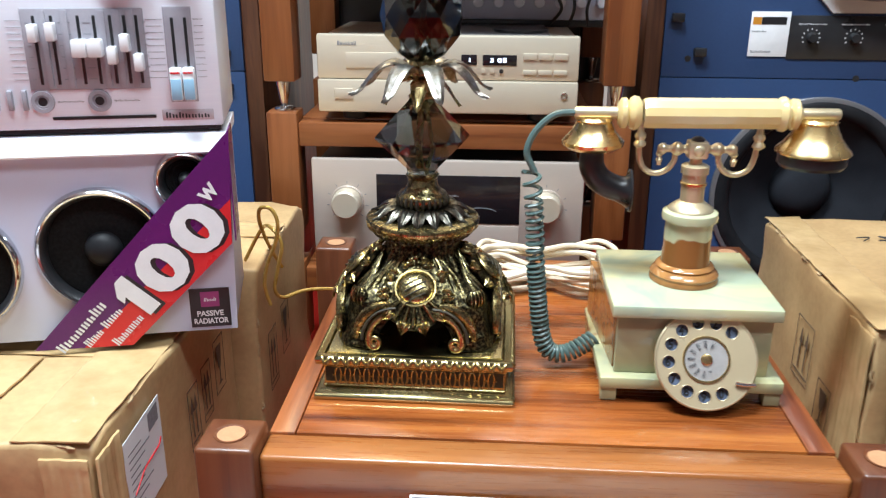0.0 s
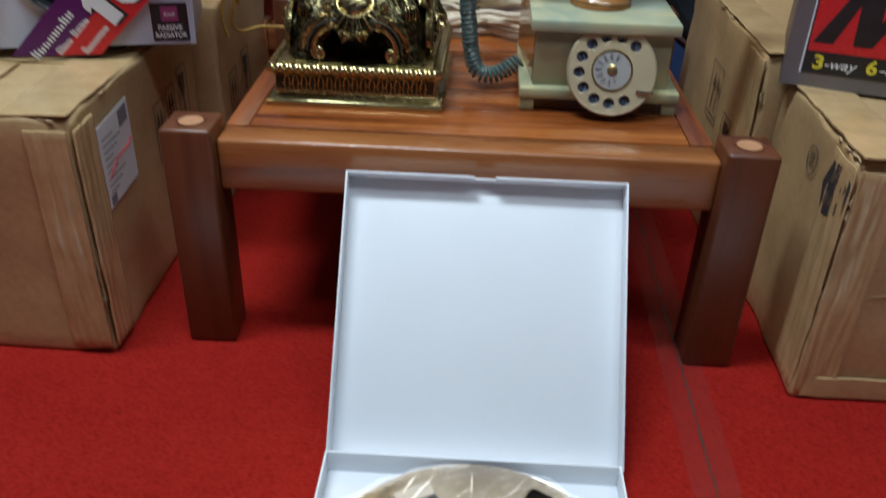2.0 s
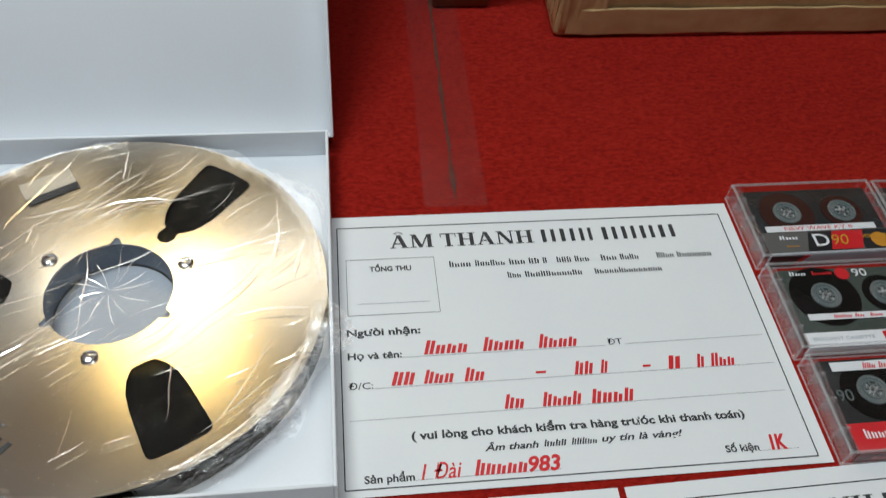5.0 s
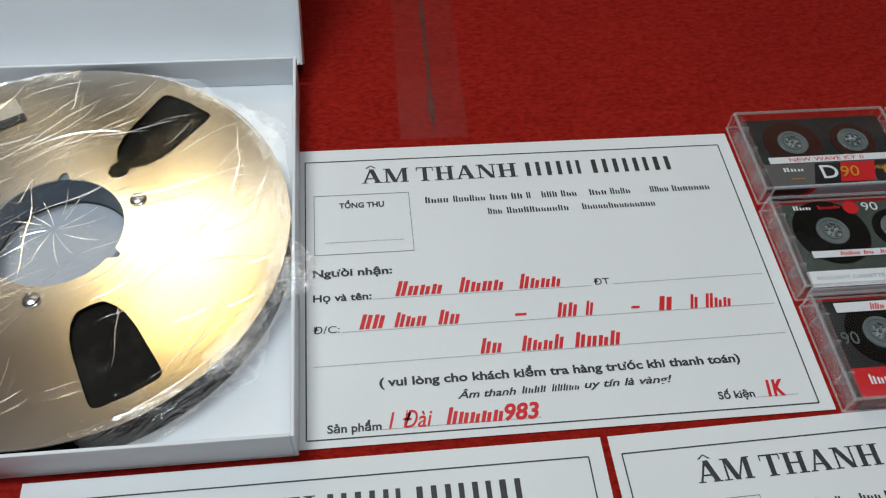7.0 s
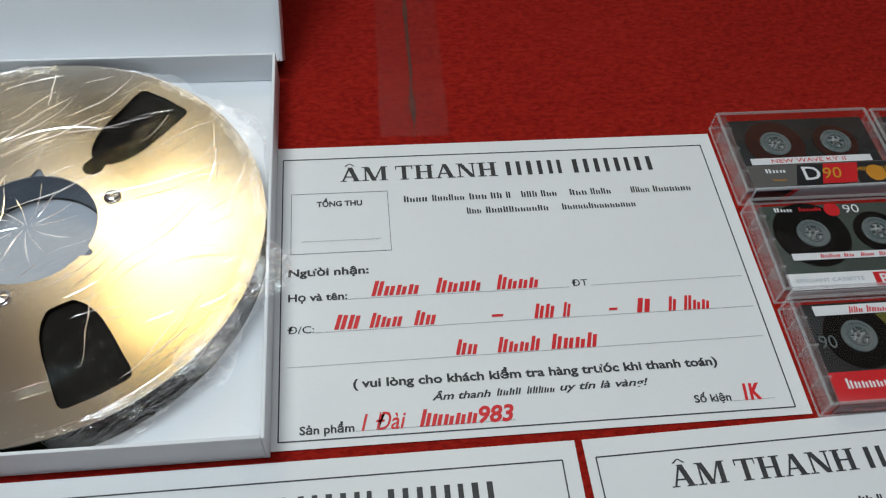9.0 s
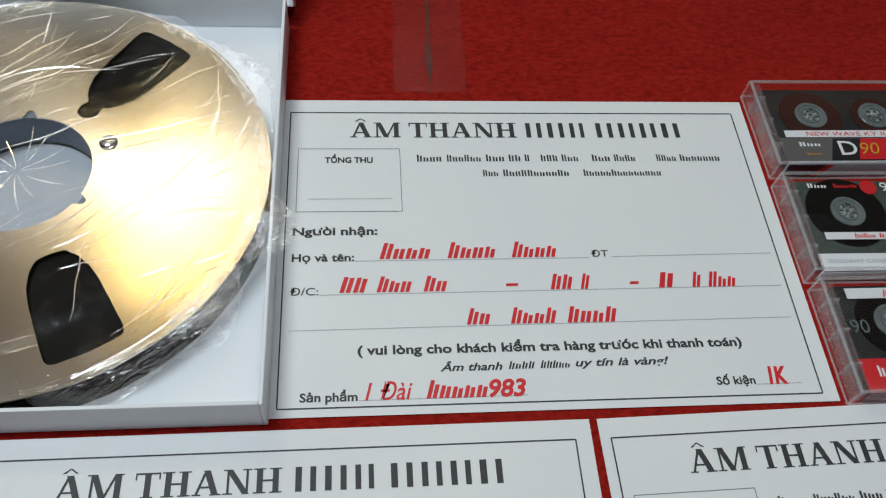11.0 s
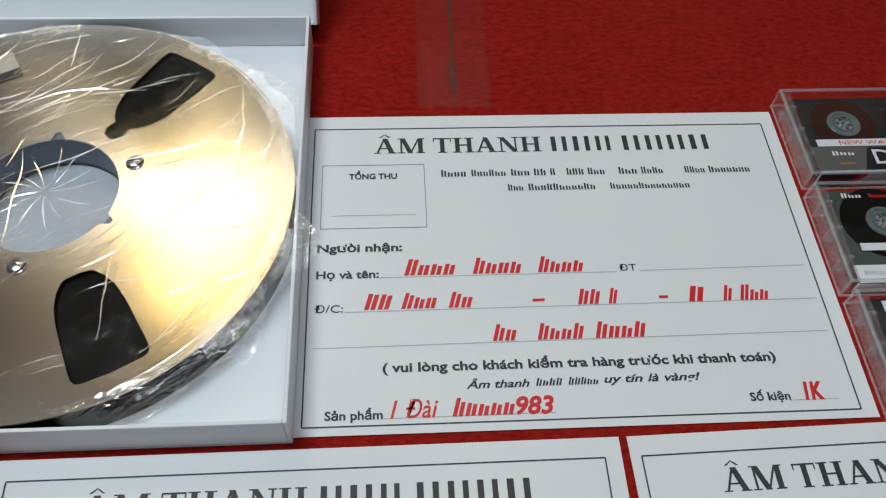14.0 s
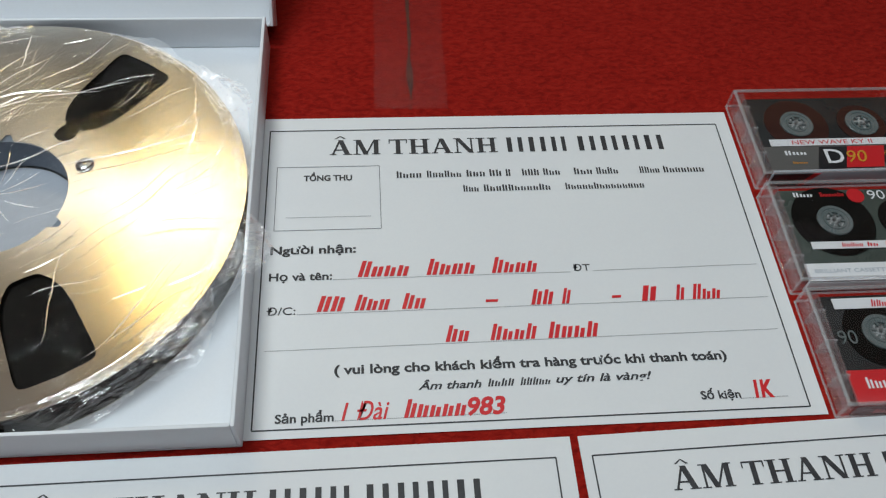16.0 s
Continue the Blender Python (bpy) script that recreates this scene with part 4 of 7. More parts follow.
    for k in range(90):
        a0, r0 = rnd.uniform(0, 2 * math.pi), 0.122 * math.sqrt(rnd.random())
        p = Vector((r0 * math.cos(a0), r0 * math.sin(a0)))
        u0 = rnd.choice((0.5, 0.6, 0.7, 0.62, 0.35, 1.4)) + rnd.uniform(-0.12, 0.12)
        pts = []
        for i in range(rnd.choice((4, 5, 7, 10, 13))):
            if p.length < 0.128:
                pts.append((p.x, p.y, top + 0.0048))
            p = p + Vector((math.cos(u0), math.sin(u0))) * rnd.uniform(0.003, 0.009)
            u0 += rnd.uniform(-0.2, 0.2)
        if len(pts) > 3:
            cr = part("wrap_crease", tube(pts, lambda u: 0.00004 + 0.00022 * (1.3 + math.sin(k * 3.1)) * math.sin(math.pi * u), 5), CREASE, t)
            cr.visible_shadow = False
    # star of creases where the wrap sinks into the hub
    for k in range(13):
        u0, r0, r1 = k * 2.399, rnd.uniform(0.0, 0.010), rnd.uniform(0.018, 0.036)
        pts = [((r0 + (r1 - r0) * i / 6) * math.cos(u0 + 0.03 * i), (r0 + (r1 - r0) * i / 6) * math.sin(u0 + 0.03 * i), top + 0.0010 + 0.0004 * i) for i in range(7)]
        cr = part("wrap_crease", tube(pts, lambda u: 0.00004 + 0.00035 * math.sin(math.pi * u), 5), CREASE, t)
        cr.visible_shadow = False
    # loose film that spills from the rim into the corners of the tray
    for lo, hi, seed in ((-78, -8, 3.0), (12, 80, 9.0), (98, 168, 15.0), (-170, -104, 21.0)):
        bm, grid = bmesh.new(), []
        for i in range(57):
            a = radians(lo + (hi - lo) * i / 56)
            reach = (0.016 + 0.010 * noise.noise((a * 5, seed, 0))) * math.sin(math.pi * i / 56) ** 0.6
            row = []
            for j in range(9):
                f = j / 8
                r = 0.1305 + reach * f
                z = top + 0.0025 - 0.013 * f ** 1.5 + 0.0038 * f * noise.noise((a * 34, f * 3, seed)) + 0.0024 * noise.noise((a * 90, f * 8, seed + 3))
                row.append(bm.verts.new((max(-0.1335, min(0.1335, r * math.cos(a))), max(-0.1325, min(0.1385, r * math.sin(a))), z)))
            grid.append(row)
        for i in range(56):
            for j in range(8):
                bm.faces.new((grid[i][j], grid[i + 1][j], grid[i + 1][j + 1], grid[i][j + 1]))
        film = part("wrap_flap", bm, GATHERED, t, "loose crumpled edge of clear wrap", smooth=25)
        film.visible_shadow = False
        edge = part("wrap_crease", tube([(0.1305 * math.cos(radians(lo + (hi - lo) * i / 20)), 0.1305 * math.sin(radians(lo + (hi - lo) * i / 20)), top + 0.0030) for i in range(4, 17)], 0.00025, 5), CREASE, t)
        edge.visible_shadow = False
    # a knot of film pushed up over the wall of the tray
    for lo, hi, out, seed in ((-26, -8, 0.1560, 31.0), (-46, -28, 0.150, 37.0), (18, 40, 0.149, 43.0)):
        bm, grid = bmesh.new(), []
        for i in range(25):
            a = radians(lo + (hi - lo) * i / 24)
            row = []
            for j in range(11):
                f = j / 10
                r = 0.126 + (out - 0.126) * f * (0.45 + 0.55 * math.sin(math.pi * i / 24)) + 0.0022 * noise.noise((a * 60, f * 4, seed))
                z = top + 0.0030 + 0.0045 * math.sin(math.pi * f) + 0.0042 * f * noise.noise((a * 55, f * 5, seed)) + 0.0028 * noise.noise((a * 120, f * 9, seed + 2))
                row.append(bm.verts.new((r * math.cos(a), r * math.sin(a), max(z, top + 0.0012))))
            grid.append(row)
        for i in range(24):
            for j in range(10):
                bm.faces.new((grid[i][j], grid[i + 1][j], grid[i + 1][j + 1], grid[i][j + 1]))
        knot = part("wrap_fold", bm, GATHERED, t, "crumpled knot of clear wrap at the rim", smooth=20)
        knot.visible_shadow = False
    # loose gathered tufts of the wrap at the rim
    for q in (-22, -38, 8, 52, 100, 128, 196, 225):
        bm = bmesh.new()
        rnd = random.Random(q + 500)
        grid = []
        for i in range(9):
            row = []
            for j in range(7):
                a = radians(q - 8 + 16 * i / 8)
                r = 0.127 + 0.010 * j / 6 + rnd.uniform(-0.0012, 0.0012)
                row.append(bm.verts.new((max(-0.134, min(0.134, r * math.cos(a))), max(-0.1325, min(0.1385, r * math.sin(a))), top + 0.003 - 0.009 * (j / 6) ** 1.4 + rnd.uniform(-0.0022, 0.0034))))
            grid.append(row)
        for i in range(8):
            for j in range(6):
                bm.faces.new((grid[i][j], grid[i + 1][j], grid[i + 1][j + 1], grid[i][j + 1]))
        tuft = part("wrap_fold", bm, GATHERED, t, "gathered fold of clear wrap", smooth=25)
        tuft.visible_shadow = False


def paper_sheet(m, seed, label, filled=True, lift=0.0):
    """An A4 order form lying flat; local x to the right, y up the sheet, corner at the top left."""
    t = thing("order_form", label, "paper", m, group="printed order forms")
    bm = bmesh.new()
    n, k = 30, 22
    grid = [[None] * (k + 1) for _ in range(n + 1)]
    for i in range(n + 1):
        for j in range(k + 1):
            x, y = 0.297 * i / n, -0.21 * j / k
            grid[i][j] = bm.verts.new((x, y, 0.0009))
    for i in range(n):
        for j in range(k):
            bm.faces.new((grid[i][j], grid[i][j + 1], grid[i + 1][j + 1], grid[i + 1][j]))
    r = bmesh.ops.extrude_face_region(bm, geom=bm.faces[:])
    for v in r["geom"]:
        if isinstance(v, bmesh.types.BMVert):
            v.co.z -= 0.00025
    bmesh.ops.recalc_face_normals(bm, faces=bm.faces[:])
    part("sheet", bm, PAPER, t)
    Z = Matrix.Translation((0, 0, 0.0006))
    mm = 0.001

    def line(x0, y0, x1, y1, w, mt, name="ruled_line", dots=0.0):
        b = bmesh.new()
        a, c = Vector((x0, y0)) * mm, Vector((x1, y1)) * mm
        d = (c - a)
        nrm = Vector((-d.y, d.x)).normalized() * w * mm / 2
        steps = max(1, int(d.length / (dots * mm))) if dots else 1
        for i in range(steps):
            p = a + d * (i / steps)
            q = a + d * ((i + (0.55 if dots else 1)) / steps)
            b.faces.new([b.verts.new((v.x, v.y, 0.00115)) for v in (p - nrm, q - nrm, q + nrm, p + nrm)])
        part(name, b, mt, t, smooth=0)
    def rect(x0, y0, x1, y1, w, mt):
        for p in ((x0, y0, x1, y0), (x1, y0, x1, y1), (x1, y1, x0, y1), (x0, y1, x0, y0)):
            line(*p, w, mt, "border_line")
    rect(5.5, -10.4, 288.6, -205.4, 0.75, INK)
    serif_word("AM", True, 0.0420, -0.0304, 0.0308, 0.0118, t, INK).matrix_basis = Z
    serif_word("THANH", False, 0.0780, -0.0305, 0.0672, 0.0118, t, INK).matrix_basis = Z
    rows_of_bars([(0.1502, 0.1626), (0.164, 0.177), (0.1785, 0.1897), (0.1952, 0.2085), (0.2100, 0.2225), (0.2240, 0.2365), (0.2380, 0.2520)], -0.0305, 0.0118, t, INK, Z, name="headline_bar")
    rect(11, -39.5, 71.8, -86, 0.4, INK_GREY)
    line(17.6, -77, 66.3, -77, 0.5, INK_GREY, dots=0.9)
    lettering("TỔNG THU", 0.0268, -0.0502, 0.0286, 0.0042, t, INK, Z, 0.03)
    rows_of_bars([(0.0818, 0.0975), (0.1000, 0.1215), (0.1240, 0.1360), (0.1380, 0.1460), (0.1480, 0.1515), (0.1580, 0.1690), (0.1710, 0.1820), (0.1900, 0.2020), (0.2040, 0.2180), (0.2310, 0.2440), (0.2460, 0.2722)], -0.0494, 0.0052, t, INK, Z, 0.0036)
    rows_of_bars([(0.1212, 0.1310), (0.1335, 0.1745), (0.1830, 0.2321)], -0.0608, 0.0050, t, INK, Z, 0.0036)
    lettering("Người nhận:", 0.0097, -0.1021, 0.0475, 0.0052, t, INK, Z, 0.03)
    lettering("Họ và tên:", 0.0097, -0.1196, 0.0343, 0.0050, t, INK, Z, 0.025)
    line(44.5, -119.7, 177, -119.4, 0.5, INK_GREY, dots=0.9)
    lettering("ĐT", 0.1784, -0.1189, 0.0099, 0.0045, t, INK, Z, 0.004)
    line(190, -119, 285, -117.9, 0.5, INK_GREY, dots=0.9)
    lettering("Đ/C:", 0.0095, -0.1410, 0.0152, 0.0048, t, INK, Z, 0.004)
    line(25.7, -141, 285.5, -139.7, 0.5, INK_GREY, dots=0.9)
    line(9.7, -162.2, 285.2, -160, 0.5, INK_GREY, dots=0.9)
    lettering("( vui lòng cho khách kiểm tra hàng trước khi thanh toán)", 0.0454, -0.1768, 0.2068, 0.0052, t, INK, Z, 0.03)
    lettering("Âm thanh", 0.0878, -0.1872, 0.0325, 0.0044, t, INK, Z, 0.02, slant=0.3)
    rows_of_bars([(0.1232, 0.1370), (0.1400, 0.1560)], -0.1870, 0.0044, t, INK, Z, 0.0034, 0.3)
    lettering("uy tín là vàng!", 0.1590, -0.1864, 0.0505, 0.0044, t, INK, Z, 0.02, slant=0.3)
    lettering("Sản phẩm", 0.0165, -0.2020, 0.0288, 0.0047, t, INK, Z, 0.025)
    line(46, -202, 132, -201.6, 0.4, INK_GREY, dots=0.9)
    lettering("Số kiện", 0.2328, -0.1990, 0.0210, 0.0046, t, INK, Z, 0.025)
    line(253.5, -199.4, 279, -199.2, 0.4, INK_GREY, dots=0.9)
    if filled:
        P = dict(parent=t, material=RED_INK, m=Z, slant=0.28, lift=0.0007)
        rows_of_bars([(0.0575, 0.0860), (0.0955, 0.1230), (0.1320, 0.1580)], -0.1186, 0.0105, letter=0.0072, name="pen_writing", **P)
        rows_of_bars([(0.0354, 0.0500), (0.0555, 0.0745), (0.0810, 0.0940), (0.1515, 0.1640), (0.1685, 0.1735), (0.2130, 0.2225), (0.2325, 0.2380), (0.2420, 0.2585)], -0.1398, 0.0098, letter=0.0066, name="pen_writing", **P)
        rows_of_bars([(0.127, 0.1337), (0.1971, 0.2022)], -0.1372, 0.0016, name="pen_writing", **P)
        rows_of_bars([(0.1032, 0.1160), (0.1270, 0.1520), (0.1580, 0.1855)], -0.1606, 0.0098, letter=0.0062, name="pen_writing", **P)
        lettering("1 Đài", 0.0490, -0.2020, 0.0240, 0.0098, t, RED_INK, Z, 0.008, "pen_writing", slant=0.3)
        rows_of_bars([(0.0795, 0.1110)], -0.2020, 0.0098, letter=0.0062, name="pen_writing", **P)
        lettering("983", 0.1120, -0.2018, 0.0195, 0.0095, t, RED_INK, Z, 0.03, "pen_writing", slant=0.25)
        lettering("1K", 0.2615, -0.1990, 0.0105, 0.0095, t, RED_INK, Z, 0.045, "pen_writing", slant=0.15)
    return t


def cassette_case(name_label, m):
    t = thing("cassette_case", name_label, "cassette", m, group="boxed cassettes")
    W, D, H = 0.109, 0.0695, 0.0165
    th = 0.0012
    shell = part("case_lid", block(0, W, -D, 0, 0.0002, H, 0.0012, segments=1), CASE, t, "clear hinged case")
    shell.visible_shadow = False
    for a, b in (((0, -D), (W, -D)), ((0, 0), (W, 0)), ((0, -D), (0, 0)), ((W, -D), (W, 0))):
        e = part("case_edge", tube([(min(max(a[0], th), W - th), min(max(a[1], -D + th), -th), H - 0.0008), (min(max(b[0], th), W - th), min(max(b[1], -D + th), -th), H - 0.0008)], 0.0010, 6), CASE_EDGE, shell)
        e.visible_shadow = False
        e = part("case_edge", tube([(min(max(a[0], 0.0004), W - 0.0004), min(max(a[1], -D + 0.0004), -0.0004), 0.0012), (min(max(b[0], 0.0004), W - 0.0004), min(max(b[1], -D + 0.0004), -0.0004), 0.0012)], 0.0007, 6), CASE_EDGE, shell)
        e.visible_shadow = False
        e = part("case_edge", tube([(min(max(a[0], 0.0008), W - 0.0008), min(max(a[1], -D + 0.0008), -0.0008), 0.001), (min(max(a[0], 0.0008), W - 0.0008), min(max(a[1], -D + 0.0008), -0.0008), H - 0.001)], 0.0008, 6), CASE_EDGE, shell)
        e.visible_shadow = False
    e = part("hinge_bar", block(0.0018, 0.0075, -D + 0.002, -0.002, 0.001, H - 0.002, 0.0008), HINGE_CLEAR, shell)
    e.visible_shadow = False
    for y in (-0.014, -0.032, -0.052):
        e = part("hinge_rib", block(0.0014, 0.0080, y - 0.0006, y + 0.0006, 0.001, H - 0.0016), CASE_EDGE, shell)
        e.visible_shadow = False
    return t


def cassette_body(t, shell, reel_mat, label_y, tint_window=None):
    b = part("cassette", block(0.0082, 0.1065, -0.0605, -0.0030, 0.0022, 0.0105, 0.0012), shell, t)
    for x in (0.036, 0.079):
        part("tape_spool", lathe([(0.0, 0.0107), (0.0205 if x < 0.05 else 0.0155, 0.0107), (0.0205 if x < 0.05 else 0.0155, 0.0110), (0.0, 0.0110)], 32, Matrix.Translation((x, -0.0265, 0))), reel_mat, b)
        part("spool_hub", lathe([(0.0068, 0.0111), (0.0105, 0.0111), (0.0105, 0.0118), (0.0100, 0.0122), (0.0084, 0.0121), (0.0080, 0.0116), (0.0068, 0.0115), (0.0064, 0.0122), (0.0055, 0.0122), (0.0052, 0.0111)], 28, Matrix.Translation((x, -0.0265, 0))), HUB_WHITE, b, "pale translucent spool hub")
        part("hub_core", lathe([(0.0, 0.0118), (0.0022, 0.0117), (0.0038, 0.0113), (0.0053, 0.0112)], 18, Matrix.Translation((x, -0.0265, 0))), FROST, b, "frosted hub core")
        for k in range(6):
            a = k * math.pi / 3 + x * 9
            part("hub_tooth", block(-0.0007, 0.0007, 0.003, 0.0058, 0.0112, 0.0126, 0.0003, m=Matrix.Translation((x, -0.0265, 0)) @ pose(0, 0, 0, 0, 0, math.degrees(a))), HUB_WHITE, b)
    return b


def flat(t, x0, x1, y0, y1, z, material, name, label="", skew=0.0):
    return part(name, prism([(x0, y0), (x1, y0), (x1 + skew, y1), (x0 + skew, y1)], z, z + 0.0002), material, t, label, smooth=0)


def cassettes():
    zt = 0.0108
    up = lambda z: Matrix.Translation((0, 0, z))
    # black and red tape
    t = cassette_case("clear cassette case with a black, grey and red insert card", pose(0.3005, 0.0055, 0, 0, 0, 0.3))
    b = cassette_body(t, SHELL_DARK, mat("dark_red_brown_tape", (0.05, 0.018, 0.014), 0.3), 0)
    flat(b, 0.014, 0.0985, -0.0445, -0.0390, 0.0112, WHITE_PRINT, "name_strip", "white name strip with red handwriting")
    lettering("NEW WAVE KỲ II", 0.028, -0.0435, 0.052, 0.0034, b, RED_INK, up(0.0110))
    c = flat(t, 0.009, 0.108, -0.0640, -0.0450, 0.0112, CARD_GREY, "insert_card", "grey, black and red insert card")
    flat(c, 0.038, 0.074, -0.0636, -0.0460, 0.0115, BLACK, "card_black", skew=0.006)
    flat(c, 0.056, 0.080, -0.0630, -0.0462, 0.0118, RED_PRINT, "card_red", skew=0.006)
    flat(c, 0.082, 0.1075, -0.0636, -0.0458, 0.0115, BLACK, "card_black")
    lettering("D", 0.0455, -0.0595, 0.0115, 0.0115, c, WHITE_PRINT, up(0.0117), 0.01)
    lettering("90", 0.0590, -0.0592, 0.0125, 0.0095, c, AMBER_PRINT, up(0.0119), slant=0.2)
    lettering("HIGH OUTPUT", 0.0838, -0.0535, 0.0225, 0.0034, c, AMBER_PRINT, up(0.0113), 0.01)
    part("card_emblem", lathe([(0, 0.01155), (0.0068, 0.01155), (0.0068, 0.01172), (0, 0.01172)], 24, Matrix.Translation((0.096, -0.0555, 0))), ORANGE_PRINT, c)
    rows_of_bars([(0.0205, 0.0350)], -0.0522, 0.0036, c, WHITE_PRINT, up(0.0111), 0.0045)
    rows_of_bars([(0.0235, 0.0330)], -0.0590, 0.0018, c, ORANGE_PRINT, up(0.0111), 0.002)
    s = part("spine_card", block(0.008, 0.1075, -0.0675, -0.0660, 0.001, 0.0145, 0.0002), MIRROR_SPINE, t, "pale blue-grey spine card")
    part("spine_block", prism([(0.0085, 0.002), (0.026, 0.002), (0.033, 0.0128), (0.0085, 0.0128)], 0, 0.0003, Matrix.Translation((0, -0.0677, 0)) @ UPRIGHT), BLACK, s)
    part("spine_stripe", prism([(0.026, 0.002), (0.030, 0.002), (0.0375, 0.0128), (0.0335, 0.0128)], 0, 0.0003, Matrix.Translation((0, -0.0677, 0)) @ UPRIGHT), RED_PRINT, s)
    # grey-green tape
    t = cassette_case("clear cassette case with a grey-green tape and white card", pose(0.3000, -0.0695, 0, 0, 0, -0.2))
    b = cassette_body(t, SHELL_GREEN, TAPE_PACK, 0)
    part("tape_window", lathe([(0, 0.01065), (0.0245, 0.01065), (0.0245, 0.0108), (0, 0.0108)], 36, Matrix.Translation((0.0355, -0.0265, 0))), TAPE_PACK, b)
    flat(b, 0.0165, 0.100, -0.0462, -0.0412, 0.0112, WHITE_PRINT, "name_strip", "cream name strip with red handwriting")
    rows_of_bars([(0.034, 0.047), (0.049, 0.056), (0.060, 0.069), (0.072, 0.083)], -0.0452, 0.0030, b, RED_INK, up(0.0110), 0.0028, 0.2)
    rows_of_bars([(0.0165, 0.0290)], -0.0090, 0.0034, b, WHITE_PRINT, up(0.0107), 0.004)
    rows_of_bars([(0.0330, 0.0480)], -0.0090, 0.0032, b, RED_PRINT, up(0.0107), 0.002)
    part("red_seal", lathe([(0, 0.0107), (0.0052, 0.0107), (0.0052, 0.0112), (0, 0.0112)], 24, Matrix.Translation((0.055, -0.0085, 0))), RED_PRINT, b)
    lettering("90", 0.0625, -0.0115, 0.0105, 0.0068, b, WHITE_PRINT, up(0.0107))
    c = part("insert_card", block(0.008, 0.1075, -0.0675, -0.0560, 0.0105, 0.0118, 0.0002), WHITE_PRINT, t, "white insert card with a red block")
    flat(c, 0.062, 0.107, -0.0672, -0.0575, 0.0119, RED_PRINT, "card_red")
    lettering("BRILLIANT CASSETTE", 0.0125, -0.0625, 0.043, 0.0026, c, MIRROR_SPINE, up(0.0114), 0.01)
    lettering("B", 0.0655, -0.0655, 0.0055, 0.0068, c, WHITE_PRINT, up(0.0116), 0.02)
    rows_of_bars([(0.078, 0.100)], -0.0650, 0.0050, c, WHITE_PRINT, up(0.0116), 0.006)
    part("spine_card", block(0.008, 0.1075, -0.0677, -0.0662, 0.001, 0.0100, 0.0002), WHITE_PRINT, t)
    # dark tape with a red card
    t = cassette_case("dark cassette case with a black tape and red card", pose(0.3005, -0.1430, 0, 0, 0, 0.2))
    b = cassette_body(t, SHELL_DARK, TAPE_PACK, 0)
    flat(b, 0.0150, 0.100, -0.0120, -0.0055, 0.0112, WHITE_PRINT, "name_strip", "white name strip with red handwriting")
    rows_of_bars([(0.036, 0.045), (0.047, 0.060), (0.063, 0.066)], -0.0112, 0.0044, b, RED_INK, up(0.0110), 0.0030, 0.25)
    lettering("90", 0.0110, -0.0330, 0.0105, 0.0085, b, HUB_WHITE, up(0.0108))
    part("gold_seal", lathe([(0, 0.0108), (0.012, 0.0108), (0.012, 0.0109), (0, 0.0109)], 28, Matrix.Translation((0.0605, -0.0215, 0))), mat("olive_gold_print", (0.13, 0.12, 0.02), 0.4), b)
    c = part("insert_card", block(0.008, 0.1075, -0.0670, -0.0485, 0.0112, 0.0122, 0.0002), RED_PRINT, t, "red insert card")
    rows_of_bars([(0.0160, 0.0420)], -0.0590, 0.0062, c, WHITE_PRINT, up(0.0119), 0.0043)
    flat(c, 0.052, 0.107, -0.0665, -0.0490, 0.0123, ORANGE_PRINT, "card_gold", skew=0.006)
    s = part("spine_card", block(0.008, 0.1075, -0.0682, -0.0672, 0.001, 0.0120, 0.0002), mat("dark_red_card", (0.16, 0.008, 0.012), 0.35), t, "dark red spine")
    rows_of_bars([(0.018, 0.044)], 0.004, 0.005, s, RED_PRINT, Matrix.Translation((0, -0.0683, 0)) @ UPRIGHT, 0.0043)
    t = cassette_case("clear cassette case with a dark tape beside another case", pose(0.4115, 0.0050, 0, 0, 0, -0.5))
    b = cassette_body(t, SHELL_DARK, TAPE_PACK, 0)
    flat(t, 0.009, 0.108, -0.0640, -0.0450, 0.0112, CARD_GREY, "insert_card", "grey insert card")


room()
floor_tape()
side_table()
cartons()
reel_box()
reel()
paper_sheet(pose(0.0012, 0, 0), 1, "white printed order form filled in with red marker")
paper_sheet(pose(-0.1345, -0.2165, 0, 0, 0, 0.2), 2, "white printed order form lying below the tape box", False)
paper_sheet(pose(0.1665, -0.2155, 0, 0, 0, 1.2), 3, "white printed order form overlapping the carpet edge", False)
paper_sheet(pose(-0.5745, 0.0005, 0, 0, 0, 0.0), 4, "white printed order form beside the tape box", False)
cassettes()


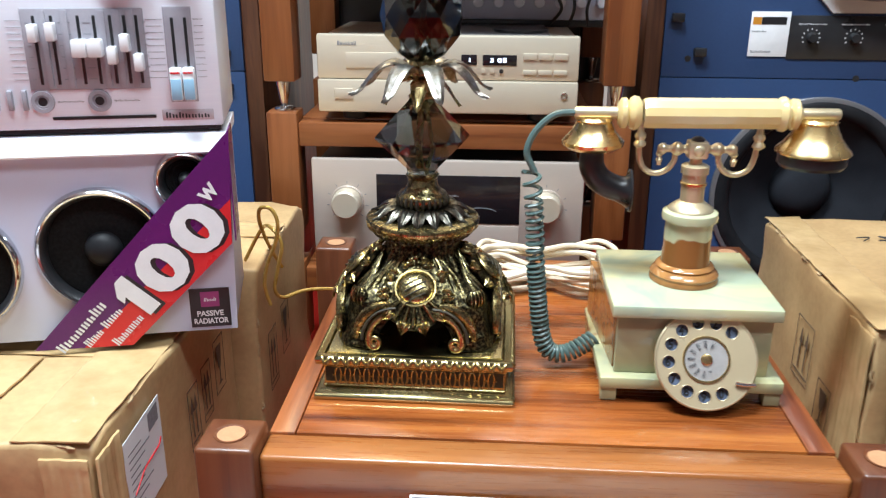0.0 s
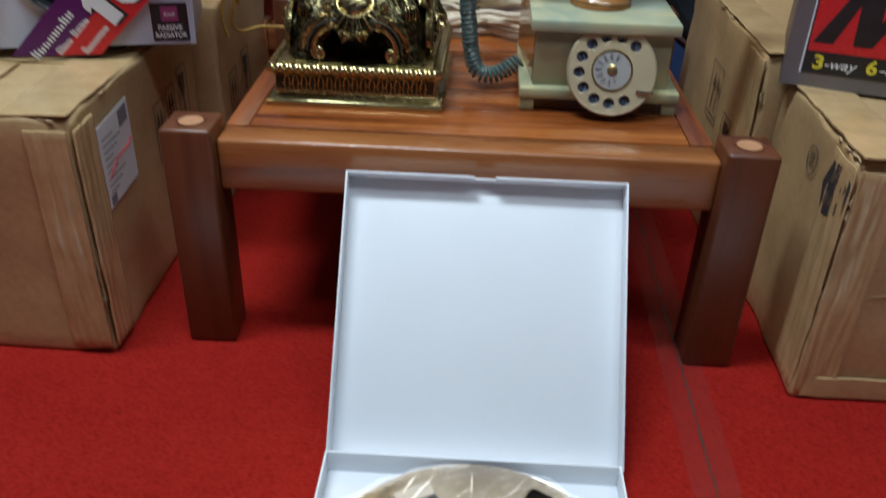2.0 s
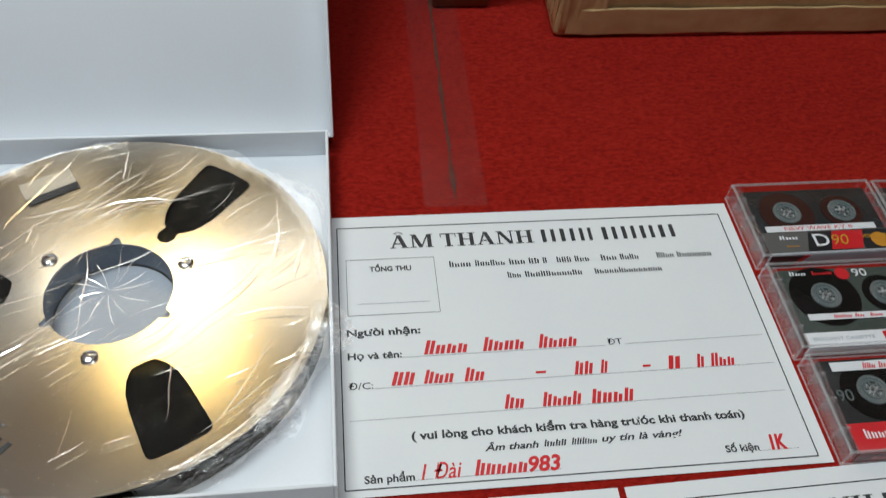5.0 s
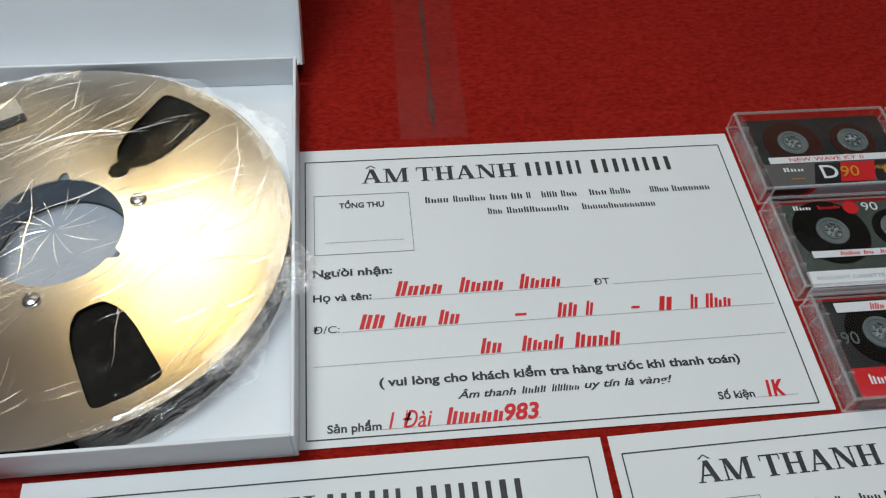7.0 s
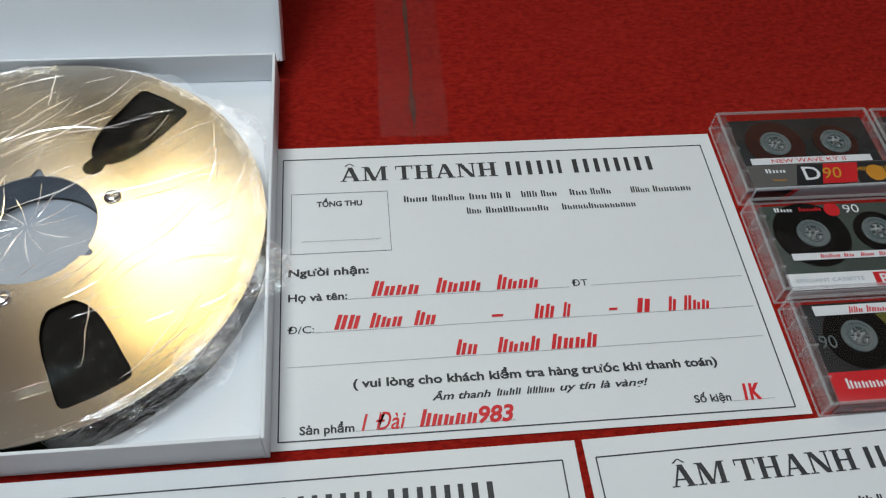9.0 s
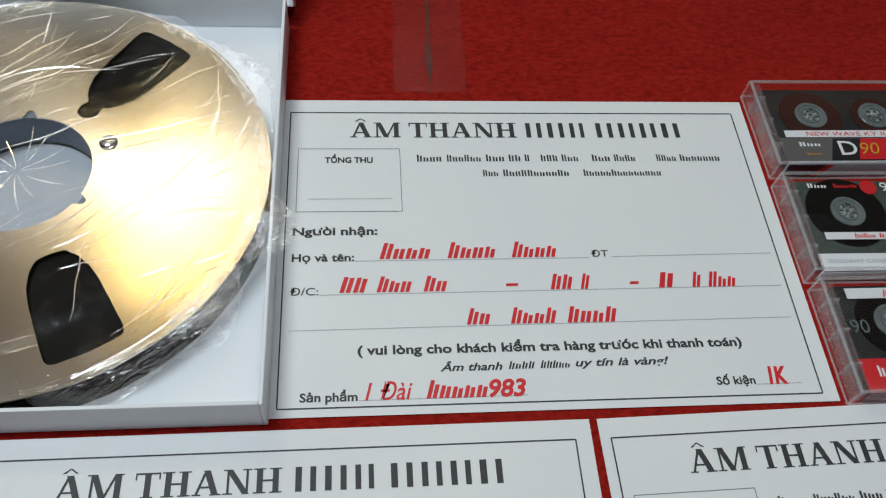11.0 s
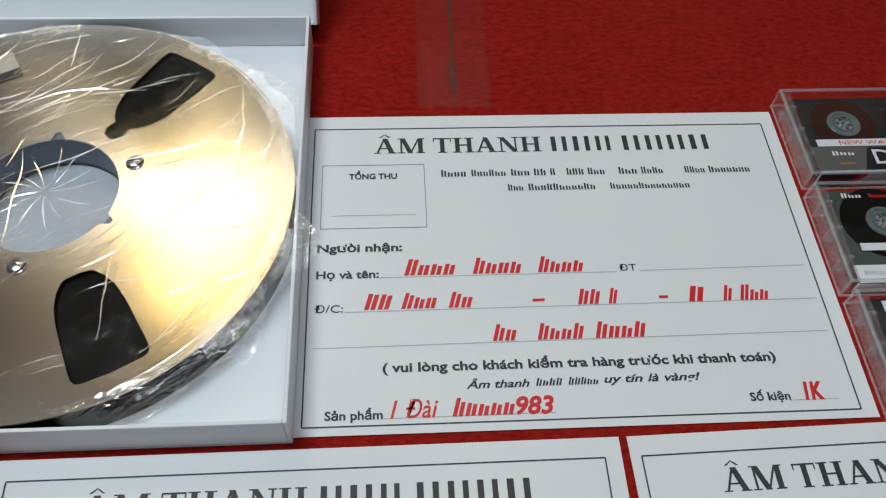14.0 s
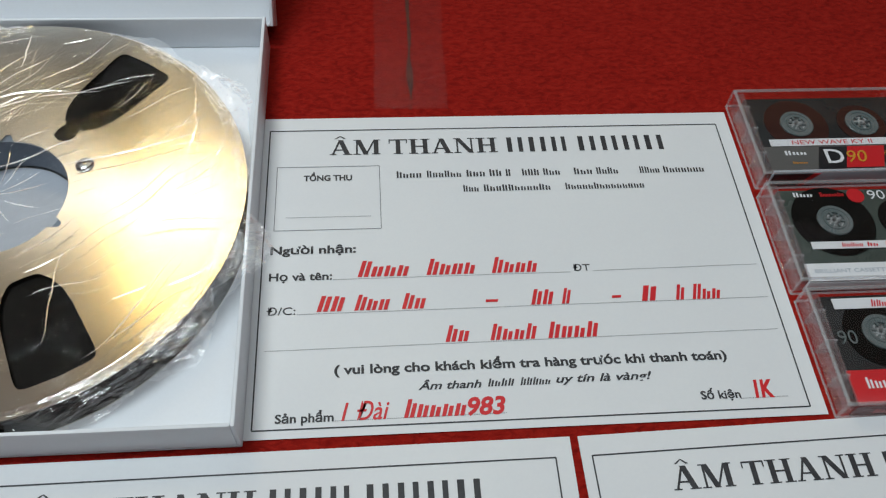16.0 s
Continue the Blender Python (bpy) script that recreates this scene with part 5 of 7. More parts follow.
# ---- the crystal lamp on the table ----
def petal(length, width, lift, droop, m, bm, seg=9, ribs=3, thick=0.0012):
    """A curved leaf along +x that rises and then droops, with a raised midrib."""
    rows = []
    for i in range(seg + 1):
        t = i / seg
        x = length * t
        z = lift * math.sin(math.pi * min(1, t * 1.15)) - droop * t * t
        w = width * math.sin(math.pi * (0.12 + 0.86 * t)) ** 0.8
        row = []
        for j in range(-3, 4):
            s = j / 3
            curl = 0.14 * width * (s * s) - 0.0006 * (abs(j) == 1) + 0.0007 * (j == 0)
            row.append(m @ Vector((x + (0.003 * (1 - abs(s)) if i == seg else 0), w * s, z - curl)))
        rows.append(row)
    top = [[bm.verts.new(p) for p in r] for r in rows]
    n = (m.to_3x3() @ Vector((0, 0, -thick)))
    bot = [[bm.verts.new(p + n) for p in r] for r in rows]
    for i in range(seg):
        for j in range(6):
            bm.faces.new((top[i][j], top[i][j + 1], top[i + 1][j + 1], top[i + 1][j]))
            bm.faces.new((bot[i][j], bot[i + 1][j], bot[i + 1][j + 1], bot[i][j + 1]))
        bm.faces.new((top[i][0], top[i + 1][0], bot[i + 1][0], bot[i][0]))
        bm.faces.new((top[i][6], bot[i][6], bot[i + 1][6], top[i + 1][6]))
    for j in range(6):
        bm.faces.new((top[seg][j], top[seg][j + 1], bot[seg][j + 1], bot[seg][j]))
    bmesh.ops.recalc_face_normals(bm, faces=bm.faces[:])
    return bm


def shared(name, me, material, parent, places, label=""):
    for p in places:
        hang(name, me, material, parent, label, p)


def mesh_from(name, bm, smooth=40):
    me = bpy.data.meshes.new(name)
    bm.normal_update()
    bm.to_mesh(me)
    bm.free()
    if smooth:
        me.shade_smooth()
        me.set_sharp_from_angle(angle=radians(smooth))
    return me


def crystal_lamp():
    t = thing("table_lamp", "ornate antique brass table lamp with smoked crystal stem, on the table", "lamp", pose(-0.2815, 0.4665, 0.2472, 0, 0, -1.0))
    quarter = [pose(0, 0, 0, 0, 0, 90 * k) for k in range(4)]
    pl = part("plinth", square_loft([(0.0985, 0.0), (0.0985, 0.004), (0.0965, 0.0065), (0.094, 0.0075), (0.0925, 0.0095), (0.089, 0.011), (0.0885, 0.0335), (0.0915, 0.035), (0.0955, 0.037), (0.0965, 0.0395), (0.0965, 0.0425), (0.0935, 0.0462), (0.0885, 0.0462), (0.0865, 0.0445), (0.0, 0.0447)]), PLINTH, t, "square moulded brass plinth")
    for k in range(4):
        # near-black colour fills the band behind the ovals
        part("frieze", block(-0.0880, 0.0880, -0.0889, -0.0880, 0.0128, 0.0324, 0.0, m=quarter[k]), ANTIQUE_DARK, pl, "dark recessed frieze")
    part("top_plate", square_loft([(0.0855, 0.0448), (0.0855, 0.0458), (0.0835, 0.0466)]), PLINTH, pl, "smooth rubbed brass top plate")
    for k in range(4):
        part("base_moulding", tube([quarter[k] @ Vector((s * 0.0975, -0.0975, 0.0035)) for s in (-1, 1)], 0.0022, 8), PLINTH, pl)
        part("band_rim", tube([quarter[k] @ Vector((s * 0.0895, -0.0895, 0.0118)) for s in (-1, 1)], 0.0013, 6), ANTIQUE_GOLD, pl)
        part("band_rim", tube([quarter[k] @ Vector((s * 0.0895, -0.0895, 0.0332)) for s in (-1, 1)], 0.0013, 6), ANTIQUE, pl)
    oval = mesh_from("oval_ornament", tube([(0.0030 * math.cos(u), 0, 0.0088 * math.sin(u)) for u in [k * math.pi / 10 for k in range(20)]], 0.0012, 5, closed=True))
    stud = mesh_from("bead", ball(0.0013, None, 8, 6))
    leaf = mesh_from("leaf_ornament", ball(0.0044, Matrix.Diagonal((0.52, 0.5, 1.25, 1)), 8, 6))
    n = 17
    for q in quarter:
        shared("oval_ornament", oval, ANTIQUE_GOLD, pl, [q @ pose(-0.0805 + 0.161 * (i + 0.5) / n, -0.0888, 0.0225) for i in range(n)])
        shared("bead", stud, ANTIQUE_GOLD, pl, [q @ pose(-0.0805 + 0.161 * i / n, -0.0890, 0.0225) for i in range(n + 1)])
        shared("leaf_ornament", leaf, ANTIQUE_GOLD, pl, [q @ pose(-0.091 + 0.182 * (i + 0.5) / 36, -0.0955, 0.0420, -35, 30 * (1 if i % 2 else -1), 0) for i in range(36)])
    # body: a square cast dome that opens in an arch on each side
    bm, rings, seg = bmesh.new(), [], 264
    profile = ((0.038, 0.1460, 2.0), (0.0355, 0.1390, 2.2), (0.0365, 0.1310, 2.4), (0.0395, 0.1230, 2.7), (0.0445, 0.1155, 3.0), (0.0520, 0.1080, 3.3), (0.0605, 0.1000, 3.7), (0.0680, 0.0900, 4.2), (0.0715, 0.0780, 4.8), (0.0730, 0.0660, 5.5), (0.0750, 0.0560, 6.0), (0.0780, 0.0475, 6.0))
    steps = 5
    fine = []
    for p0, p1 in zip(profile, profile[1:]):
        fine += [tuple(p0[q] + (p1[q] - p0[q]) * k / steps for q in range(3)) for k in range(steps)]
    fine.append(profile[-1])
    for s, z, power in fine:
        ring = []
        for i in range(seg):
            a = 2 * math.pi * i / seg
            c, w = abs(math.cos(a)), abs(math.sin(a))
            r = s / (c ** power + w ** power) ** (1 / power)
            across = math.atan2(min(c, w), max(c, w)) / (math.pi / 4)
            q = Vector((math.cos(a) * 3.2, math.sin(a) * 3.2, z * 55))
            vein = 1 - 2 * abs(noise.noise(q * 2.1 + Vector((0, 0, 2.6 * across))))
            fan = math.sin(a * 36 + 70 * (0.146 - z) * (across - 0.5))
            r += 0.0021 * vein + 0.0008 * fan * (1 if z > 0.088 else 0.4) + 0.0045 * max(0, across - 0.62) / 0.38 * math.exp(-((z - 0.098) / 0.010) ** 2)
            low = 0.0475
            if across < 0.60:
                low = 0.0475 + 0.043 * math.sqrt(max(0.0, 1 - (across / 0.60) ** 2))
            ring.append(bm.verts.new((r * math.cos(a), r * math.sin(a), max(z, low))))
        rings.append(ring)
    for a, b in zip(rings, rings[1:]):
        for i in range(seg):
            quad = (a[i], b[i], b[(i + 1) % seg], a[(i + 1) % seg])
            if max(v.co.z for v in quad) - min(v.co.z for v in quad) > 1e-5:
                bm.faces.new(quad)
    loose = [v for v in bm.verts if not v.link_faces]
    bmesh.ops.delete(bm, geom=loose, context="VERTS")
    bmesh.ops.recalc_face_normals(bm, faces=bm.faces[:])
    belly = part("body", bm, ANTIQUE_CAST, t, "dark cast brass body chased with leaves", smooth=70)
    # added core, coloured dark so the arch openings look shaded
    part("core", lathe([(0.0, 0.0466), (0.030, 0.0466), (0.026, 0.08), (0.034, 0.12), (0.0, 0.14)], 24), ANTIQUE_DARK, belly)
    for k in range(4):
        d = Vector((math.cos(radians(45 + 90 * k)), math.sin(radians(45 + 90 * k)), 0))
        tan = Vector((-d.y, d.x, 0))
        F = pose(0, 0, 0, 0, 0, 90 * k)
        # moulded rim of the arch with a volute at each foot
        for s in (-1, 1):
            arch = [F @ Vector((s * (0.012 + 0.034 * math.sin(u)), -0.0805 + 0.0015 * math.cos(u), 0.058 + 0.0325 * math.cos(u))) for u in [math.pi / 2 * i / 10 for i in range(11)]]
            curl = [F @ Vector((s * (0.0400 + 0.0060 * math.cos(u) * (1 - u / 14)), -0.0810, 0.0565 - 0.0068 * math.sin(u) * (1 - u / 14))) for u in [0.35 * q for q in range(28)]]
            part("arch_scroll", tube(arch + curl, lambda u: 0.0042 - 0.0024 * u, 10), ANTIQUE_GOLD, belly, "C-scroll along the arch")
            outer = [F @ Vector((s * (0.024 + 0.034 * math.sin(u)), -0.0785, 0.060 + 0.036 * math.cos(u))) for u in [math.pi / 2 * i / 10 for i in range(11)]]
            part("arch_moulding", tube(outer, lambda u: 0.0028 + 0.0022 * math.sin(math.pi * u), 8), ANTIQUE, belly)
            hollow = [F @ Vector((s * (0.018 + 0.034 * math.sin(u)), -0.0822, 0.059 + 0.0345 * math.cos(u))) for u in [math.pi / 2 * i / 10 for i in range(11)]]
            # dark rod drawn as the shade in the groove between the mouldings
            part("arch_groove_shade", tube(hollow, 0.0016, 6), ANTIQUE_DARK, belly)
            for q in range(6):
                u = math.pi / 2 * (q + 1.0) / 7
                lm = F @ pose(s * (0.018 + 0.034 * math.sin(u)), -0.0800, 0.059 + 0.0345 * math.cos(u), 90, 0, 0) @ pose(0, 0, 0, 0, 0, 90 - s * math.degrees(u))
                part("rim_leaf", petal(0.0085, 0.0026, 0.0008, 0.0012, lm, bmesh.new(), 4), ANTIQUE, belly)
            # leaves that climb the shoulder
            for q in range(5):
                base = F @ Vector((s * (0.022 + 0.009 * q), -0.0650 + 0.0006 * q, 0.0990 - 0.002 * q))
                tip = F @ Vector((s * (0.012 + 0.0035 * q), -0.0365 - 0.0006 * q, 0.1330 - 0.0015 * q))
                bow = (base + tip) / 2 + F.to_3x3() @ Vector((s * 0.003, 0.0035, -0.0010))
                part("shoulder_leaf", tube(smooth_path([base, bow, tip], 6), lambda u: 0.0009 + 0.0018 * math.sin(math.pi * u), 6), ANTIQUE if q % 2 else ANTIQUE_CAST, belly)
        # corner knuckle
        kn = part("corner_knuckle", ball(0.0100, Matrix.Translation(d * 0.0800 + Vector((0, 0, 0.0950))) @ Matrix.Rotation(radians(45 + 90 * k), 4, "Z") @ Matrix.Diagonal((0.62, 1.05, 0.95, 1)), 20, 12), ANTIQUE_CAST, belly, "swelling leaf boss on the corner")
        for q in range(5):
            s = (q - 2) / 2
            part("knuckle_rib", tube([d * (0.0800 + 0.0072 * math.cos(u) * (1 - 0.25 * s * s)) + tan * s * 0.0084 * (0.6 + 0.4 * math.cos(u)) + Vector((0, 0, 0.0950 + 0.0100 * math.sin(u))) for u in [-1.2 + 0.3 * w for w in range(9)]], 0.0010, 5), ANTIQUE, kn)
    # face shells
    for k in range(4):
        d = Vector((math.cos(radians(-90 + 90 * k)), math.sin(radians(-90 + 90 * k)), 0))
        m = pose(0, 0, 0, 0, 0, 90 * k) @ pose(0, -0.0675, 0.1015, 47, 0, 0) @ Matrix.Diagonal((1.0, 1.0, 0.9, 1))
        bm, rows = bmesh.new(), []
        for i in range(8):
            row = []
            rr = 0.004 + 0.026 * i / 7
            for j in range(48):
                a = 2 * math.pi * j / 48
                sc = 1 + (0.10 * abs(math.sin(a * 4.5)) if i > 5 else 0.02 * math.sin(a * 18) * i / 7)
                row.append(bm.verts.new(m @ Vector((1.0 * rr * sc * math.cos(a), 1.12 * rr * sc * math.sin(a), 0.010 * (1 - (i / 7) ** 2) + 0.0020 * math.cos(a * 18) * (i / 7) * (1.0 if math.sin(a) < -0.2 else 0.7) + (0.003 if i == 7 else 0)))))
            rows.append(row)
        for a, b in zip(rows, rows[1:]):
            for j in range(48):
                bm.faces.new((a[j], a[(j + 1) % 48], b[(j + 1) % 48], b[j]))
        bm.faces.new(rows[0])
        ex = bmesh.ops.extrude_face_region(bm, geom=bm.faces[:])
        push = m.to_3x3() @ Vector((0, 0, -0.003))
        for v in ex["geom"]:
            if isinstance(v, bmesh.types.BMVert):
                v.co += push
        bmesh.ops.recalc_face_normals(bm, faces=bm.faces[:])
        sh = part("shell_cartouche", bm, ANTIQUE_CAST, t, "scalloped shell cartouche")
        part("boss", ball(0.0180, m @ Matrix.Translation((0, 0.005, 0.007)) @ Matrix.Diagonal((1, 0.95, 0.5, 1)), 20, 12), ANTIQUE, sh)
        for q in range(5):
            y = -0.010 + 0.006 * q
            part("boss_stripe", tube([m @ Vector((x, y + x * 0.55 + 0.003, 0.0082 + 0.0082 * math.sqrt(max(0.0, 1 - (x / 0.0168) ** 2 - ((y + x * 0.55) / 0.0165) ** 2)))) for x in [(-0.010 + 0.0025 * w) for w in range(9)]], 0.0008, 5), ANTIQUE_DARK, sh)
        for q in range(7):
            a = radians(-150 + 20 * q)
            part("shell_rib", tube([m @ Vector((r * math.cos(a), 1.12 * r * math.sin(a), 0.0125 - 0.010 * (r / 0.03) ** 2)) for r in (0.014, 0.02, 0.026, 0.0305)], lambda u: 0.0012 + 0.0010 * u, 6), ANTIQUE, sh)
        part("boss_ring", tube([m @ Vector((0.0195 * math.cos(u), 0.005 + 0.0185 * math.sin(u), 0.0085)) for u in [math.pi * i / 16 for i in range(32)]], 0.0016, 6, closed=True), ANTIQUE_GOLD, sh)
        for q in range(20):
            a = 2 * math.pi * (q + 0.5) / 20
            lm = m @ pose(0.0262 * math.cos(a), 0.0295 * math.sin(a), 0.0040) @ pose(0, 0, 0, 0, 0, math.degrees(a) + (24 if q % 2 else -24))
            part("frill_leaf", petal(0.0115, 0.0036, 0.0030, 0.0030, lm, bmesh.new(), 4), ANTIQUE if q % 2 else ANTIQUE_GOLD, sh)
        for q in range(7):
            a = q * 2.4
            part("berry", ball(0.0033, m @ Matrix.Translation((0.009 * math.cos(a) * (q > 0), 0.033 + 0.006 * math.sin(a) * (q > 0), 0.004)), 8, 6), ANTIQUE, sh)
        for s in (-1, 1):
            for q in range(4):
                lm = pose(0, 0, 0, 0, 0, 90 * k) @ pose(s * (0.014 + 0.006 * q), -0.0415 - 0.001 * q, 0.125 - 0.010 * q, 55, s * (25 + 10 * q), 0)
                part("leaf_spray", petal(0.016, 0.004, 0.002, 0.001, lm @ pose(0, 0, 0, 0, 0, -90), bmesh.new(), 5), ANTIQUE, sh)
    # bowl, beads and acanthus collar
    bowl = part("bowl", lathe([(0.030, 0.1435), (0.040, 0.1445), (0.050, 0.148), (0.055, 0.1525), (0.058, 0.157), (0.0585, 0.1605), (0.057, 0.163), (0.052, 0.1645), (0.030, 0.166), (0.0, 0.166)], 64), ANTIQUE, t, "shallow brass bowl with a rolled rim")
    shared("bead", stud, ANTIQUE_GOLD, bowl, [pose(0.0565 * math.cos(u), 0.0565 * math.sin(u), 0.1545) for u in [2 * math.pi * i / 60 for i in range(60)]])
    gad = mesh_from("gadroon", ball(0.0030, Matrix.Diagonal((1, 0.8, 1.9, 1)), 8, 6))
    shared("gadroon", gad, ANTIQUE_DARK, bowl, [pose(0, 0, 0, 0, 0, 360 * i / 36) @ pose(0.0495, 0, 0.1495, 0, 40, 0) for i in range(36)])
    ac = mesh_from("acanthus_leaf", petal(0.031, 0.0074, 0.0045, 0.0085, Matrix(), bmesh.new(), 8))
    shared("acanthus_leaf", ac, DARK_PEWTER, bowl, [pose(0, 0, 0, 0, 0, 40 * i + 10) @ pose(0.022, 0, 0.1735) for i in range(9)], "silvered acanthus leaf")
    shared("acanthus_leaf", ac, ANTIQUE_DARK, bowl, [pose(0, 0, 0, 0, 0, 40 * i + 30) @ pose(0.020, 0, 0.1725) for i in range(9)], "dark acanthus leaf")
    col = part("collar", lathe([(0.022, 0.166), (0.0225, 0.176), (0.0255, 0.179), (0.026, 0.184), (0.0235, 0.188), (0.019, 0.190), (0.0155, 0.196), (0.0145, 0.202), (0.017, 0.206), (0.0155, 0.2085), (0.0, 0.2085)], 48), ANTIQUE, t, "turned brass collar")
    shared("gadroon", gad, ANTIQUE_DARK, col, [pose(0, 0, 0, 0, 0, 360 * i / 26) @ pose(0.0245, 0, 0.1805) for i in range(26)])
    # crystals on a rod
    part("rod", lathe([(0.0035, 0.2085), (0.0035, 0.405), (0.0, 0.405)], 16), ANTIQUE_GOLD, t)
    part("lower_crystal", lathe([(0.0155, 0.209), (0.0165, 0.213), (0.0475, 0.2435), (0.0475, 0.2455), (0.0140, 0.2805), (0.0125, 0.2835)], 8, turn=0.25), SMOKE, t, "faceted double-cone smoked crystal", smooth=0)
    part("upper_crystal", lathe([(0.012, 0.3185), (0.0235, 0.3255), (0.0365, 0.343), (0.0405, 0.3615), (0.0365, 0.380), (0.0235, 0.397), (0.012, 0.404)], 9, twist=math.pi / 9), SMOKE_DARK, t, "faceted dark smoked crystal ball", smooth=0)
    spool = part("spool", lathe([(0.0135, 0.2835), (0.0135, 0.286), (0.0095, 0.289), (0.0095, 0.294), (0.0125, 0.296), (0.0095, 0.299), (0.0095, 0.303), (0.0145, 0.306), (0.0145, 0.310), (0.010, 0.3125), (0.0135, 0.3155), (0.0125, 0.319), (0.0, 0.319)], 32), ANTIQUE_GOLD, t, "turned bright brass spool")
    pt = mesh_from("petal", petal(0.062, 0.0098, 0.017, 0.014, Matrix(), bmesh.new(), 12))
    shared("petal", pt, PEWTER, spool, [pose(0, 0, 0, 0, 0, 45 * i + 20) @ pose(0.008, 0, 0.304) for i in range(8)], "silvered drooping metal petal")
    sp = mesh_from("petal_short", petal(0.028, 0.0085, 0.002, 0.026, Matrix(), bmesh.new(), 8))
    shared("inner_petal", sp, ANTIQUE_GOLD, spool, [pose(0, 0, 0, 0, 0, 90 * i + 88) @ pose(0.008, 0, 0.303) for i in range(4)])
    part("top_spool", lathe([(0.013, 0.4045), (0.013, 0.407), (0.009, 0.410), (0.009, 0.415), (0.0135, 0.418), (0.0135, 0.421), (0.009, 0.424), (0.0, 0.424)], 32), ANTIQUE_GOLD, t, "turned bright brass spool")


# ---- the onyx telephone ----
def telephone():
    t = thing("rotary_telephone", "pale green onyx and brass rotary telephone with cream handset", "telephone", pose(-0.0115, 0.4695, 0.2472, 0, 0, -0.5))
    for sx in (-1, 1):
        for sy in (-1, 1):
            part("foot", block(sx * 0.079 - 0.008, sx * 0.079 + 0.008, sy * 0.075 - 0.008, sy * 0.075 + 0.008, 0, 0.0138, 0.0015), ONYX, t)
    part("base_slab", block(-0.0885, 0.0885, -0.0855, 0.0855, 0.014, 0.0265, 0.0022), ONYX, t, "pale green onyx base slab")
    part("front_slab", block(-0.074, 0.074, -0.0735, -0.062, 0.0267, 0.0880, 0.001), ONYX, t)
    part("back_slab", block(-0.0695, 0.074, 0.062, 0.0735, 0.0267, 0.0880, 0.001), ONYX, t)
    part("side_slab", prism([(-0.0748, -0.0620), (-0.063, -0.0615), (-0.070, 0.0735), (-0.0865, 0.0735)], 0.0267, 0.0880), ONYX_BROWN, t, "brown banded onyx side slab")
    part("side_slab", block(0.063, 0.0740, -0.0615, 0.0615, 0.0267, 0.0880, 0.001), ONYX, t)
    part("top_slab", block(-0.0805, 0.0805, -0.081, 0.081, 0.0882, 0.1010, 0.002), ONYX_TOP, t, "polished pale onyx top slab")
    cx, cy = 0.0, -0.003
    C = Matrix.Translation((cx, cy, 0))
    part("column_foot", lathe([(0.0, 0.101), (0.0345, 0.101), (0.0350, 0.1035), (0.0335, 0.1065), (0.0345, 0.109), (0.0320, 0.1125), (0.0285, 0.1145), (0.0295, 0.1165), (0.0275, 0.119), (0.0250, 0.120), (0.0, 0.120)], 48, C), ONYX_BROWN, t, "turned brown onyx foot ring")
    part("column", lathe([(0.0245, 0.1202), (0.0235, 0.140), (0.0235, 0.164), (0.0272, 0.1655), (0.0278, 0.169), (0.0270, 0.1735), (0.0230, 0.1755), (0.0, 0.1755)], 48, C), column_onyx("two_tone_onyx"), t, "green and brown onyx column")
    part("collar", lathe([(0.0225, 0.1757), (0.0215, 0.178), (0.0150, 0.183), (0.0115, 0.185), (0.0115, 0.2125), (0.0135, 0.213), (0.0135, 0.2205), (0.0120, 0.2215), (0.0060, 0.223), (0.0060, 0.232), (0.0, 0.232)], 40, C), BRASS_PALE, t, "satin brass sleeve")
    part("collar_ring", lathe([(0.0115, 0.201), (0.0128, 0.2015), (0.0128, 0.204), (0.0115, 0.2045)], 40, C), BRASS, t)
    hz = 0.2370
    cradle = part("cradle_hub", block(cx - 0.0095, cx + 0.0095, cy - 0.0095, cy + 0.0095, hz - 0.0085, hz + 0.0085, 0.002), BRASS_PALE, t, "brass cradle with curled arms")
    part("hub_button", ball(0.0055, Matrix.Translation((cx, cy - 0.0095, hz)) @ Matrix.Diagonal((1, 0.5, 1, 1))), BRASS_PALE, cradle)
    part("hub_pin", lathe([(0.0065, hz + 0.0085), (0.0065, hz + 0.0105), (0.003, hz + 0.0125), (0, hz + 0.0125)], 20, C), BLACK, cradle)
    for s in (-1, 1):
        arm = bmesh.new()
        prof = [(0.0055, 0.0095), (0.004, 0.012), (0.004, 0.0135), (0.0065, 0.017), (0.007, 0.0195), (0.0065, 0.022), (0.0035, 0.0255), (0.0035, 0.029), (0.0055, 0.0315), (0.0055, 0.035), (0.003, 0.038), (0.0, 0.038)]
        part("arm", lathe(prof, 20, Matrix.Translation((cx, cy, hz)) @ pose(0, 0, 0, 0, 90 * s, 0)), BRASS_PALE, cradle)
        part("drop", lathe([(0.0, -0.017), (0.0022, -0.0165), (0.0022, -0.0145), (0.0035, -0.011), (0.0018, -0.0085), (0.0038, -0.0055), (0.0025, -0.002), (0.0025, 0.0)], 16, Matrix.Translation((cx + s * 0.036, cy, hz))), BRASS_PALE, cradle)
        hook = smooth_path([(cx + s * 0.021, cy, hz - 0.002), (cx + s * 0.0215, cy, hz - 0.012), (cx + s * 0.028, cy, hz - 0.0215), (cx + s * 0.040, cy, hz - 0.0250), (cx + s * 0.051, cy, hz - 0.0195), (cx + s * 0.0555, cy, hz - 0.008), (cx + s * 0.0565, cy, hz + 0.003)], 6)
        part("hook", tube(hook, 0.0029, 10), BRASS_PALE, cradle)
